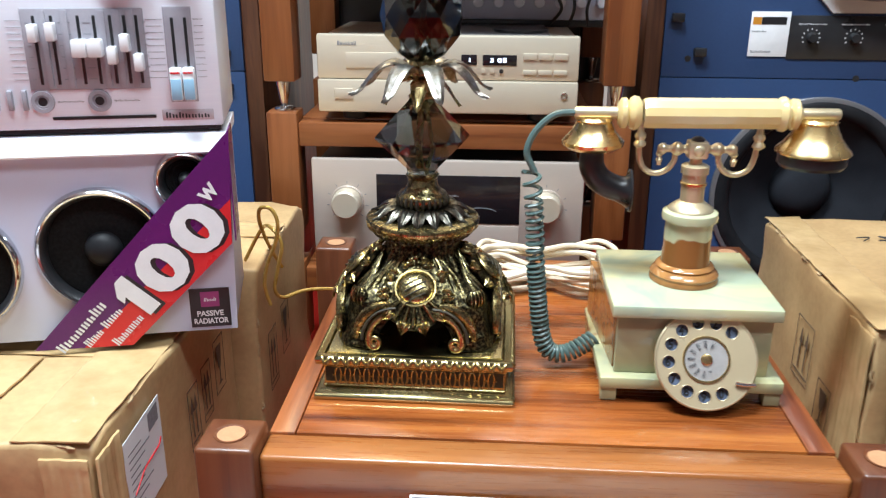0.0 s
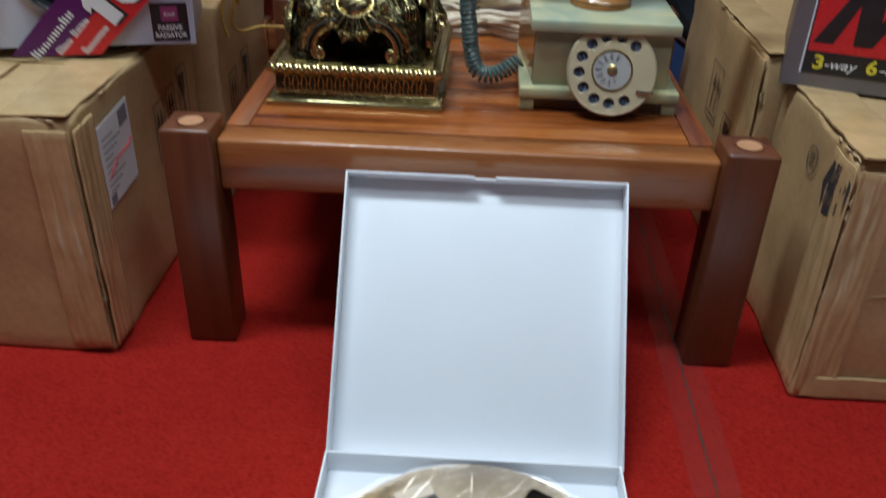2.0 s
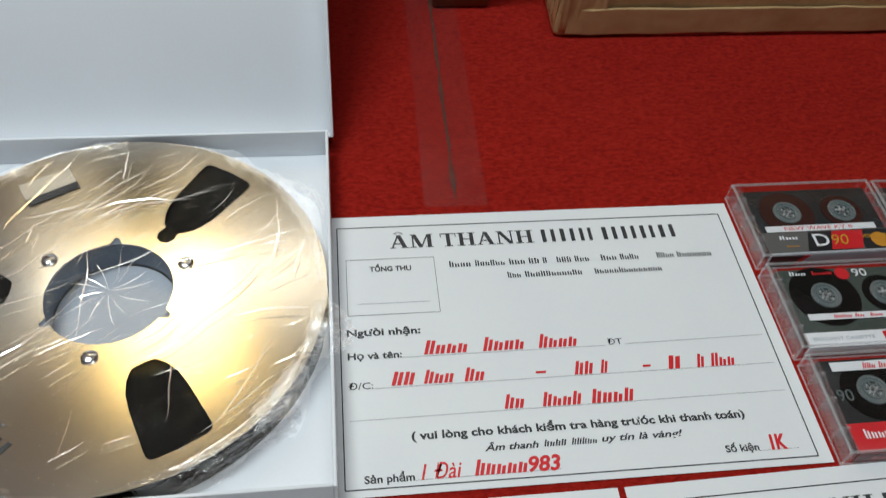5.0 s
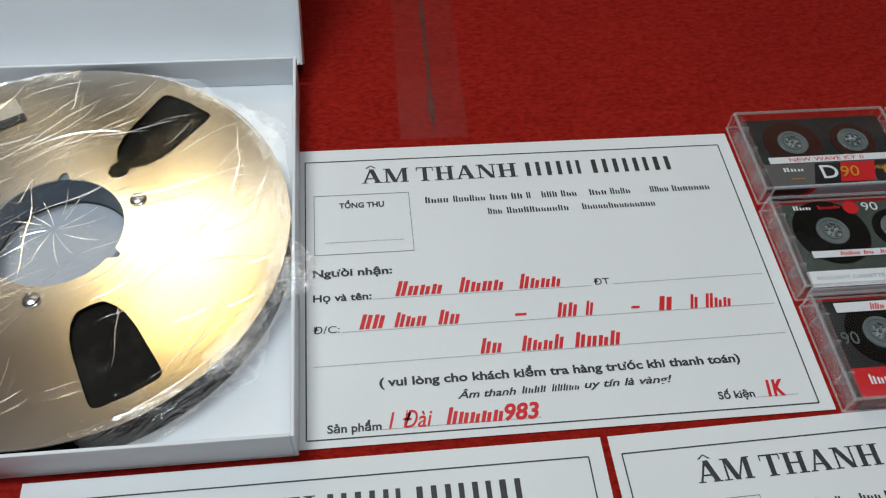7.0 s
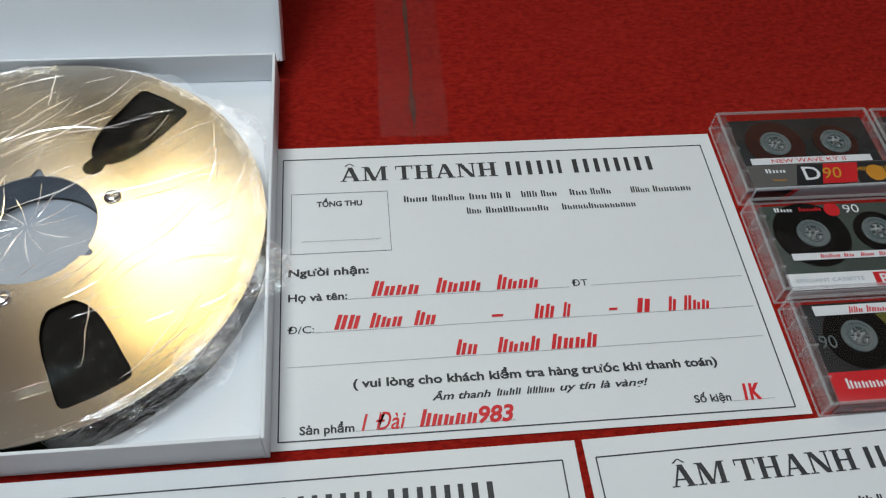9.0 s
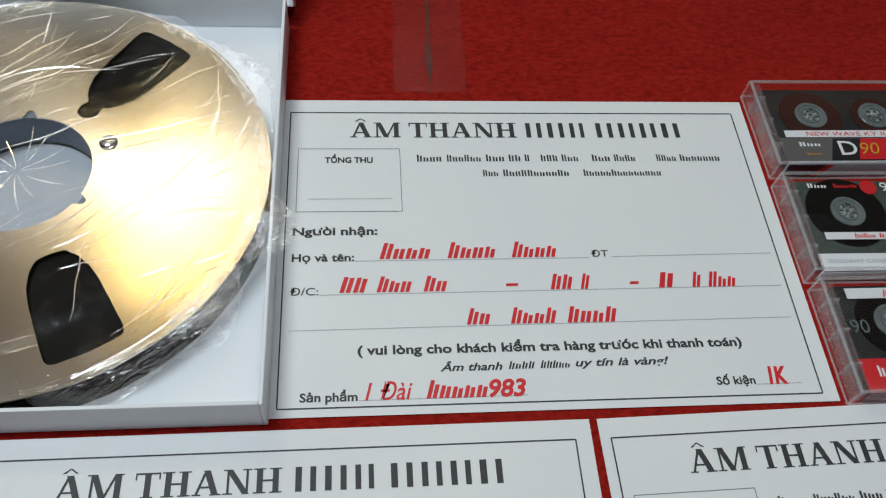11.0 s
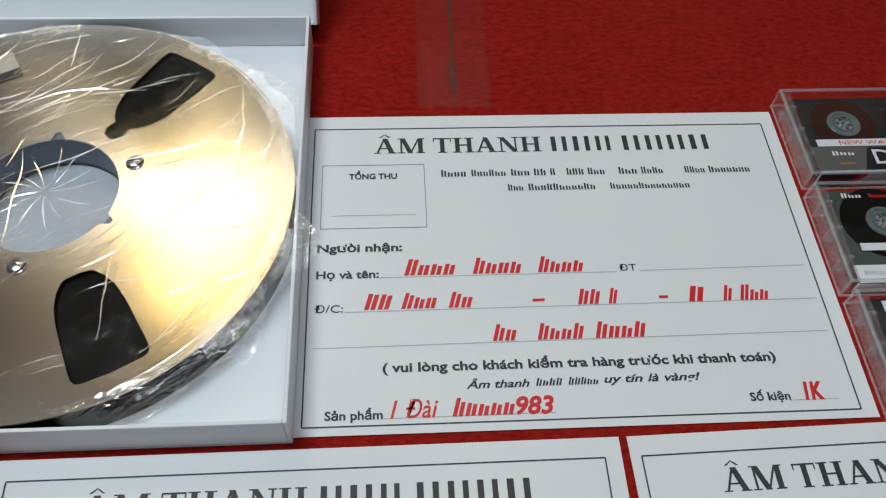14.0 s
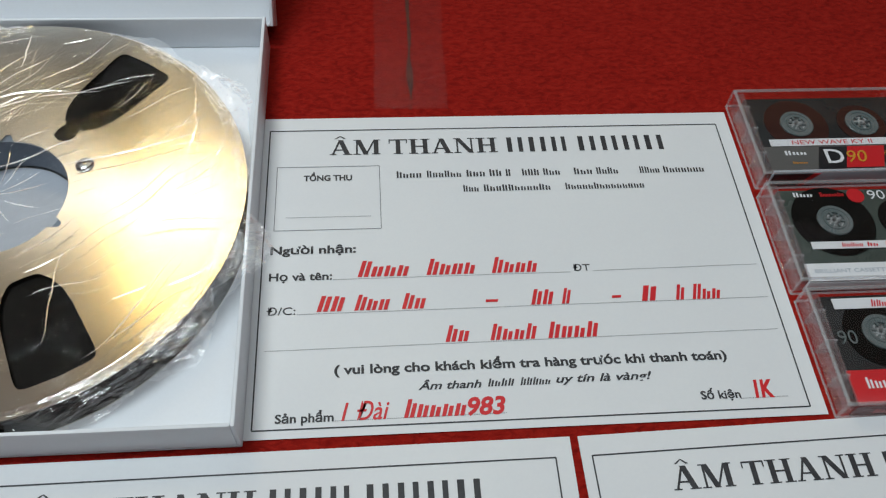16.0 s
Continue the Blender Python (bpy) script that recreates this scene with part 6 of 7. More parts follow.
        part("hook_finial", lathe([(0.0035, 0.0), (0.006, 0.002), (0.006, 0.004), (0.004, 0.007), (0.0055, 0.010), (0.0055, 0.012), (0.0035, 0.015), (0.0030, 0.019), (0.0030, 0.026), (0.0, 0.027)], 18, Matrix.Translation((cx + s * 0.0567, cy - 0.004, hz + 0.002))), BRASS_PALE, cradle)
    # dial
    D = pose(0.0095, -0.0885, 0.0515, 66, 0, 0) @ pose(0, 0, 0, 0, 0, -14)
    part("dial_mount", lathe([(0.036, -0.030), (0.038, -0.004), (0.0, -0.004)], 40, D), BRASS_PALE, t)
    part("number_plate", lathe([(0.0, -0.0035), (0.0440, -0.0035), (0.0440, -0.0010), (0.0, -0.0010)], 56, D), DIAL_BLUE, t, "slate blue number ring")
    angles = [62 + 27.5 * i for i in range(10)]
    holes = [circle(0.0062, 20, 0.0355 * math.cos(radians(a)), 0.0355 * math.sin(radians(a))) for a in angles]
    bm = ring_plate([circle(0.0470, 72)] + holes, 0.0002, 0.0030)
    bm.transform(D)
    dial = part("finger_dial", bm, DIAL_MAT, t, "champagne metal finger dial with ten holes", smooth=30)
    part("dial_rim", tube([D @ Vector((0.0472 * math.cos(u), 0.0472 * math.sin(u), 0.0014)) for u in [2 * math.pi * i / 64 for i in range(64)]], 0.0019, 8, closed=True), BRASS_PALE, dial)
    for a in angles:
        part("hole_rim", tube([D @ Vector((0.0355 * math.cos(radians(a)) + 0.0063 * math.cos(u), 0.0355 * math.sin(radians(a)) + 0.0063 * math.sin(u), 0.0030)) for u in [math.pi * i / 10 for i in range(20)]], 0.0004, 5, closed=True), BRASS_PALE, dial)
    part("centre_ring", lathe([(0.0205, 0.0030), (0.0225, 0.0030), (0.0225, 0.0042), (0.0205, 0.0042), (0.0205, 0.003)], 48, D), BRASS, dial)
    part("centre_disc", lathe([(0.0, 0.0038), (0.0204, 0.0032)], 48, D), mat("pale_silver_disc", (0.62, 0.60, 0.58), 0.25, 0.5), dial, "pale silver centre disc")
    part("centre_screw", lathe([(0.0055, 0.0036), (0.0055, 0.0050), (0.0040, 0.0056), (0.0, 0.0056)], 24, D), BRASS, dial)
    part("finger_stop", tube([D @ pose(0, 0, 0, 0, 0, 14) @ Vector(p) for p in ((0.027, -0.0215, 0.0052), (0.036, -0.0225, 0.0055), (0.0455, -0.0225, 0.0052))], 0.0018, 8), CHROME, t, "chrome finger stop")
    for i, a in enumerate(angles):
        r = 0.0355
        x, y = r * math.cos(radians(a)), r * math.sin(radians(a))
        mm = D @ Matrix.Translation((x, y, -0.0006)) @ pose(0, 0, 0, 0, 0, 14)
        lettering("1234567890"[i], -0.0026, -0.0042, 0.0052 if i else 0.0022, 0.0085, dial, BLACK, mm, 0.03, lift=0.0)
    for i, s in enumerate(("ABC", "DEF", "GHI", "JKL", "MNO", "PRS", "TUV", "WXY", "O")):
        a = radians(angles[i + 1] - 8)
        mm = D @ Matrix.Translation((0.0142 * math.cos(a), 0.0142 * math.sin(a), 0.0044)) @ pose(0, 0, 0, 0, 0, math.degrees(a) - (180 if 90 < angles[i + 1] < 270 else 0))
        lettering(s, -0.0036, -0.0013, 0.0070 if len(s) > 1 else 0.0022, 0.0026, dial, INK, mm, 0.02, lift=0.0)


def handset():
    H = thing("handset", "cream onyx telephone handset with brass bells resting on the cradle", "handset", pose(-0.0050, 0.4665, 0.5192, 0, -0.5, -0.5))
    X = pose(0, 0, 0, 0, 90, 0)
    part("grip", lathe([(0.0, -0.062), (0.0138, -0.062), (0.0150, -0.058), (0.0150, 0.062), (0.0138, 0.066), (0.0, 0.066)], 12, X), ONYX_CREAM, H, "cream onyx grip with a brown vein", smooth=20)
    for s in (-1, 1):
        part("grip_end", lathe([(0.0125, s * 0.064), (0.0162, s * 0.067), (0.0170, s * 0.071), (0.0150, s * 0.0745), (0.0115, s * 0.076), (0.0150, s * 0.0785), (0.0148, s * 0.083), (0.0095, s * 0.0865), (0.0, s * 0.0865)], 36, X), ONYX_CREAM, H, "turned cream onyx knob")
        part("rod", lathe([(0.0060, s * 0.0865), (0.0060, s * (0.122 if s > 0 else 0.126)), (0.0045, s * (0.124 if s > 0 else 0.128)), (0.0, s * (0.124 if s > 0 else 0.128))], 24, X), BRASS_PALE, H)
    e = Matrix.Translation((0.1035, 0, 0))
    bell = part("ear_bell", lathe([(0.0, -0.004), (0.0170, -0.004), (0.0195, -0.0065), (0.0180, -0.0085), (0.0195, -0.012), (0.0235, -0.020), (0.0290, -0.028), (0.0345, -0.0335), (0.0355, -0.036), (0.0340, -0.0375), (0.0, -0.0375)], 48, e), BRASS, H, "flared satin brass ear bell")
    part("ear_cap", lathe([(0.0318, -0.0377), (0.0322, -0.047), (0.0295, -0.0505), (0.0200, -0.0515), (0.0, -0.0500)], 48, e), BLACK, bell, "black ear cap")
    e = Matrix.Translation((-0.1085, 0, 0))
    bell = part("mouth_bell", lathe([(0.0, -0.004), (0.0165, -0.004), (0.0185, -0.0065), (0.0172, -0.0085), (0.0190, -0.013), (0.0225, -0.019), (0.0275, -0.0245), (0.0305, -0.0275), (0.0300, -0.031), (0.0240, -0.0355), (0.0120, -0.0385), (0.0, -0.0390)], 48, e), BRASS, H, "flared satin brass mouth bell")
    horn = smooth_path([(-0.1085, 0, -0.038), (-0.1085, 0, -0.052), (-0.102, 0, -0.065), (-0.090, 0, -0.073), (-0.077, 0, -0.077), (-0.070, 0, -0.078)], 6)
    part("horn", tube(horn, lambda u: 0.0115 + 0.0015 * math.sin(math.pi * u) + 0.012 * max(0.0, u - 0.72) ** 1.3 * 3.2, 24), BLACK, bell, "curved glossy black mouth horn")
    part("horn_lip", tube([(-0.0695, 0.0205 * math.cos(u), -0.078 + 0.0205 * math.sin(u)) for u in [2 * math.pi * i / 40 for i in range(40)]], 0.0014, 6, closed=True), BLACK, bell)


def cords():
    c = thing("coiled_cord", "grey-green coiled telephone cord hanging down to the table", "cord")
    lead = smooth_path([(-0.132, 0.466, 0.5185), (-0.152, 0.465, 0.516), (-0.170, 0.463, 0.500), (-0.178, 0.461, 0.480), (-0.172, 0.460, 0.465), (-0.169, 0.460, 0.459)], 6)
    part("lead", tube(lead, 0.0034, 8), GREEN_CORD, c)
    spine = smooth_path([(-0.173, 0.459, 0.462), (-0.168, 0.458, 0.42), (-0.165, 0.457, 0.37), (-0.160, 0.456, 0.32), (-0.155, 0.455, 0.285), (-0.147, 0.455, 0.2665), (-0.132, 0.456, 0.262), (-0.115, 0.460, 0.268), (-0.098, 0.466, 0.277)], 40)
    pts, acc = [], 0.0
    for i, p in enumerate(spine):
        d = (spine[min(i + 1, len(spine) - 1)] - spine[max(i - 1, 0)])
        acc += d.length / 2 / (0.0135 if p.z > 0.43 else 0.0080 if p.z > 0.36 else 0.0054) * 2 * math.pi
        d.normalize()
        a = d.orthogonal() if i == 0 else a - d * a.dot(d)
        a.normalize()
        pts.append((p, a.copy(), d.cross(a), acc))
    fine = []
    for (p, a, b, u), (p2, a2, b2, u2) in zip(pts, pts[1:]):
        n = max(1, int((u2 - u) / 0.5))
        for k in range(n):
            f = k / n
            w = u + (u2 - u) * f
            fine.append(p.lerp(p2, f) + 0.0080 * (a.lerp(a2, f) * math.cos(w) + b.lerp(b2, f) * math.sin(w)))
    part("coil", tube(fine, 0.0023, 6), GREEN_CORD, c, "springy coils")

    b = thing("cable_bundle", "cream cable bundle with a black tie on the table", "cable", pose(-0.140, 0.690, 0.2475, 3, 0, -6))
    rnd = random.Random(8)
    for k in range(9):
        L, W = 0.090 + rnd.uniform(-0.014, 0.010), 0.078 + rnd.uniform(-0.030, 0.022)
        ox, oy, oz = rnd.uniform(-0.008, 0.008), rnd.uniform(-0.012, 0.012), 0.004 + 0.0075 * k
        pin = rnd.uniform(0.10, 0.30)
        pts = []
        for i in range(16):
            u = 2 * math.pi * i / 16
            x = L * math.cos(u)
            w = W * (pin + (1 - pin) * abs(x / L) ** 1.2)
            pts.append((ox + x, oy + w * math.sin(u), max(0.0085, 0.005 + 0.8 * oz * (0.55 + 0.30 * math.sin(u + k)) + rnd.uniform(-0.003, 0.004))))
        part("loop", tube(smooth_path(pts, 5, True), 0.0036, 8, closed=True), CREAM_CABLE, b)
    part("tie", tube([(-0.012 + 0.004 * math.sin(u * 2), 0.036 * math.cos(u), 0.022 + 0.0185 * math.sin(u)) for u in [2 * math.pi * i / 28 for i in range(28)]], 0.0021, 6, closed=True), BLACK, b, "black wire tie")

    g = thing("gold_wire", "thin golden speaker wire looped over a carton and onto the table", "wire")
    for pts in ([(-0.468, 0.60, 0.296), (-0.474, 0.575, 0.330), (-0.480, 0.56, 0.365), (-0.476, 0.55, 0.386), (-0.462, 0.545, 0.388), (-0.455, 0.545, 0.372), (-0.460, 0.548, 0.345), (-0.472, 0.552, 0.318), (-0.478, 0.555, 0.290), (-0.474, 0.56, 0.262)],
                [(-0.520, 0.62, 0.2955), (-0.490, 0.60, 0.345), (-0.468, 0.565, 0.358), (-0.456, 0.56, 0.340), (-0.462, 0.56, 0.310), (-0.468, 0.562, 0.282), (-0.462, 0.575, 0.266), (-0.440, 0.60, 0.2655), (-0.405, 0.625, 0.258), (-0.360, 0.64, 0.2505), (-0.325, 0.63, 0.2500)]):
        part("strand", tube(smooth_path(pts, 8), 0.0023, 8), GOLD_CABLE, g)


# ---- the rack with its two players ----
def rack():
    r = thing("audio_rack", "orange wooden hi-fi rack with steel spikes between its posts", "rack", pose(-0.285, 0.95, 0))
    for x0, sx in ((-0.288, -1), (0.2395, 1)):
        for y in (0.0, 0.36):
            part("post", block(x0, x0 + 0.050, y, y + 0.05, 0.021, 0.168, 0.003), RACK, r)
            part("post", block(x0, x0 + 0.050, y, y + 0.05, 0.219, 0.421, 0.003), RACK, r)
            part("post", block(x0, x0 + 0.050, y, y + 0.05, 0.469, 0.90, 0.003), RACK, r)
            for z in (0.169, 0.4215):
                part("spike", lathe([(0.0, 0.0), (0.016, 0.0), (0.016, 0.003), (0.0145, 0.0045), (0.0045, 0.007), (0.0060, 0.012), (0.0110, 0.040), (0.0115, 0.0472), (0.0, 0.0472)], 24, Matrix.Translation((x0 + 0.025, y + 0.025, z))), STEEL, r, "polished steel spike and cup")
            part("spike", lathe([(0.0, 0.0), (0.014, 0.0), (0.014, 0.003), (0.005, 0.006), (0.011, 0.0208), (0, 0.0208)], 24, Matrix.Translation((x0 + 0.025, y + 0.025, 0.0))), STEEL, r)
    for z0, z1 in ((0.118, 0.160), (0.366, 0.408), (0.66, 0.70)):
        part("shelf_rail", block(-0.2375, 0.239, 0.004, 0.034, z0, z1 - 0.003, 0.002), RACK_X, r)
        part("shelf", block(-0.2375, 0.239, 0.0345, 0.40, z1 - 0.018, z1, 0.002), RACK_X, r)
    part("back_panel", block(-0.288, 0.2895, 0.415, 0.425, 0.05, 0.90), BLACK, r)


def players():
    c = thing("cd_player", "champagne disc player with a lit blue display on the rack shelf", "disc player", pose(-0.285, 0.955, 0.408))
    W = 0.203
    for sx in (-1, 1):
        for y in (0.04, 0.27):
            part("foot", lathe([(0.02, 0), (0.022, 0.002), (0.022, 0.0145), (0, 0.0145)], 20, Matrix.Translation((sx * 0.15, y, 0))), BLACK, c)
    part("case", block(-W, W, 0.012, 0.31, 0.015, 0.128, 0.003), CHAMPAGNE, c)
    part("front_lower", block(-W, W, -0.003, 0.0115, 0.015, 0.066, 0.003), CHAMPAGNE, c)
    part("front_upper", block(-W, W, 0.0, 0.0115, 0.0665, 0.135, 0.004), CHAMPAGNE, c)
    part("lid", block(-0.10, 0.16, 0.05, 0.28, 0.1282, 0.1315, 0.002), GUNMETAL, c, "dark top lid")
    part("lid_disc", lathe([(0.0, 0.132), (0.045, 0.132), (0.045, 0.136), (0.0, 0.137)], 40, Matrix.Translation((0.115, 0.11, 0))), BLACK, c, "black round clamp")

    def slab(x0, x1, z0, z1, mt, name, y=0.0, d=0.003, parent=c, bevel=0.0008, label=""):
        return part(name, block(x0, x1, y - d, y - 0.0002, z0, z1, bevel), mt, parent, label)
    slab(-0.157, -0.005, 0.0835, 0.1075, CHAMPAGNE, "disc_tray", d=0.0022)
    slab(0.022, 0.046, 0.0905, 0.1060, DISPLAY, "display", d=0.001)
    d = slab(0.055, 0.107, 0.0900, 0.1060, DISPLAY, "display", d=0.001, label="dark display with lit digits")
    F = Matrix.Translation((0, -0.0012, 0)) @ UPRIGHT
    lettering("3 05", 0.066, 0.0950, 0.026, 0.0065, d, GLOW, F, 0.01, lift=0.0004)
    lettering("1", 0.034, 0.0950, 0.0020, 0.0060, d, GLOW, F, 0.01, lift=0.0004)
    for i in range(3):
        for j in range(2):
            x = 0.117 + 0.0235 * i
            slab(x, x + 0.021, 0.0765 + 0.0155 * j + (0.007 if j else 0), 0.0835 + 0.0155 * j + (0.010 if j else 0), CHAMPAGNE, "button", d=0.0026)
    for i in range(3):
        part("small_button", lathe([(0.0, -0.0028), (0.0032, -0.0026), (0.0032, 0)], 16, Matrix.Translation((0.056 + 0.014 * i, 0, 0.0815)) @ pose(0, 0, 0, -90, 0, 0)), CHAMPAGNE if i < 2 else BLACK, c)
    slab(-0.176, -0.147, 0.0365, 0.0525, CHAMPAGNE, "power_button", y=-0.003, d=0.0025)
    part("headphone_jack", lathe([(0.0032, -0.002), (0.0055, -0.002), (0.0058, 0.0)], 20, Matrix.Translation((0.182, -0.003, 0.045)) @ pose(0, 0, 0, -90, 0, 0)), STEEL, c)
    rows_of_bars([(-0.170, -0.140)], 0.1185, 0.0065, c, INK_GREY, Matrix.Translation((0, -0.0004, 0)) @ UPRIGHT, 0.0044)

    a = thing("amplifier", "pale gold amplifier with two round knobs and a dark window", "amplifier", pose(-0.2835, 0.945, 0.160))
    W = 0.2195
    for sx in (-1, 1):
        for y in (0.04, 0.30):
            part("foot", lathe([(0.02, 0), (0.022, 0.002), (0.022, 0.0145), (0, 0.0145)], 20, Matrix.Translation((sx * 0.17, y, 0))), BLACK, a)
    part("case", block(-W + 0.003, W - 0.003, 0.0125, 0.34, 0.015, 0.176, 0.002), GUNMETAL, a)
    part("front_panel", block(-W, W, 0.0, 0.012, 0.015, 0.189, 0.0035), CHAMPAGNE_PINK, a)
    w = part("window", block(-0.114, 0.118, -0.0012, -0.0002, 0.085, 0.165, 0.0004), DISPLAY, a, "black display window")
    rows_of_bars([(-0.02, 0.02)], 0.130, 0.0042, w, INK_GREY, Matrix.Translation((0, -0.0014, 0)) @ UPRIGHT, 0.004)
    for x in (-0.075, 0.055):
        part("meter_arc", tube([(x + 0.030 * math.cos(u), -0.0016, 0.100 + 0.012 * math.sin(u)) for u in [radians(30 + 10 * i) for i in range(13)]], 0.0005, 5), INK_GREY, w)
    for x in (-0.162, 0.160):
        k = part("knob", lathe([(0.0, -0.0265), (0.0205, -0.0265), (0.0228, -0.0245), (0.0235, -0.0200), (0.0240, 0.0)], 48, Matrix.Translation((x, 0, 0.118)) @ pose(0, 0, 0, -90, 0, 0)), CHAMPAGNE, a, "round champagne knob")
        part("knob_collar", lathe([(0.0242, -0.004), (0.0262, -0.004), (0.0270, -0.0002)], 48, Matrix.Translation((x, 0, 0.118)) @ pose(0, 0, 0, -90, 0, 0)), CHAMPAGNE_PINK, k)
        for q in range(9):
            u = radians(-45 + 33.75 * q)
            part("tick", block(-0.0004, 0.0004, -0.0006, -0.0002, 0.030, 0.0345, m=Matrix.Translation((x, 0, 0.118)) @ pose(0, 0, 0, 0, -math.degrees(u) + 90, 0)), INK_GREY, k)
    part("lower_flap", block(-0.113, 0.118, -0.0016, -0.0002, 0.022, 0.0815, 0.0006), CHAMPAGNE_PINK, a)
    part("power_lever", block(-0.172, -0.151, -0.010, -0.0002, 0.041, 0.0510, 0.0015), CHAMPAGNE, a)
    part("jack", lathe([(0.003, -0.002), (0.0055, -0.002), (0.0058, 0)], 20, Matrix.Translation((0.185, 0, 0.045)) @ pose(0, 0, 0, -90, 0, 0)), STEEL, a)

    m = thing("mixer", "silver mixer with a row of knobs on the rack", "mixer", pose(-0.17, 1.19, 0.548))
    part("stand_block", block(-0.17, 0.17, 0.0, 0.10, -0.012, 0.0, 0.001), BLACK, m)
    part("body", block(-0.17, 0.17, 0.0, 0.15, 0.0, 0.105, 0.003), SILVER, m)
    for i in range(9):
        k = part("knob", lathe([(0.0, -0.016), (0.0075, -0.016), (0.0085, -0.014), (0.0095, 0.0)], 20, Matrix.Translation((-0.145 + 0.036 * i, -0.0002, 0.030)) @ pose(0, 0, 0, -90, 0, 0)), SILVER_BRIGHT, m)
        part("knob", lathe([(0.0, -0.012), (0.0045, -0.012), (0.0055, 0.0)], 16, Matrix.Translation((-0.145 + 0.036 * i, -0.0002, 0.072)) @ pose(0, 0, 0, -90, 0, 0)), BLACK, m)
    for i in range(3):
        part("lead", tube(smooth_path([(0.07 + 0.022 * i, -0.004, 0.08), (0.062 + 0.03 * i, -0.022, 0.05), (0.072 + 0.022 * i, -0.026, 0.02), (0.05 + 0.035 * i, -0.02, -0.008)], 6), 0.0028, 6), BLACK, m, "black lead")


# ---- studio speakers behind ----
def driver(parent, x, z, R, dust, y=0.0, rim=GUNMETAL):
    """A cone loudspeaker seen from the front, on a baffle that looks along -y."""
    F = Matrix.Translation((x, y, z)) @ pose(0, 0, 0, 90, 0, 0)
    fr = part("woofer_frame", lathe([(R, 0.0), (R, 0.006), (R * 0.985, 0.0075), (R * 0.93, 0.0075), (R * 0.92, 0.003)], 80, F), rim, parent, "cast woofer frame")
    part("surround", lathe([(R * 0.955, 0.0076), (R * 0.94, 0.010), (R * 0.88, 0.012), (R * 0.82, 0.008), (R * 0.80, 0.002)], 80, F), RUBBER, fr)
    prof = []
    for i in range(26):
        f = i / 25
        prof.append((R * 0.805 * (1 - f) + dust * 0.98 * f, 0.002 - 0.052 * f + (0.0011 if i % 2 else 0.0)))
    part("cone", lathe(prof, 80, F), CONE, fr, "ribbed dark paper cone")
    part("dust_cap", lathe([(dust, -0.050), (dust * 0.97, -0.040), (dust * 0.82, -0.028), (dust * 0.55, -0.020), (dust * 0.25, -0.017), (0, -0.0165)], 48, F), CONE, fr, "domed dust cap")
    return fr


def studio_speaker(label, x0, x1, wx, side):
    t = thing("studio_speaker", label, "speaker", pose(0, 1.10, 0), group="studio monitors")
    th = 0.03
    part("bottom_panel", block(x0, x1, -0.012, 0.40, 0.001, th, 0.002), WALNUT, t)
    part("side_panel", block(x0, x0 + th, -0.012, 0.40, th + 0.0005, 0.95, 0.002), WALNUT, t)
    part("side_panel", block(x1 - th, x1, -0.012, 0.40, th + 0.0005, 0.95, 0.002), WALNUT, t)
    part("top_panel", block(x0, x1, -0.012, 0.40, 0.9505, 0.98, 0.002), WALNUT, t)
    bm = ring_plate([[(x0 + th, th), (x1 - th, th), (x1 - th, 0.465), (x0 + th, 0.465)], circle(0.150, 64, wx, 0.267)], 0, 0.018)
    bm.transform(UPRIGHT)
    part("baffle", bm, BLUE, t, "matt blue baffle", smooth=30)
    part("upper_baffle", block(x0 + th, x1 - th, -0.018, 0.0, 0.4665, 0.95, 0.001), BLUE, t, "matt blue upper baffle")
    part("inner_back", block(x0 + th, x1 - th, 0.10, 0.11, th, 0.95), BLACK, t)
    driver(t, wx, 0.267, 0.170, 0.054, -0.018)
    for x, z in ((0.108, 0.497), (0.385, 0.468), (0.11, 0.60)):
        if x0 < x < x1:
            part("screw_hole", lathe([(0.0, 0.0005), (0.0052, 0.0005), (0.0052, -0.0004)], 16, Matrix.Translation((x, -0.0182, z)) @ pose(0, 0, 0, 90, 0, 0)), BLACK, t)
    return t


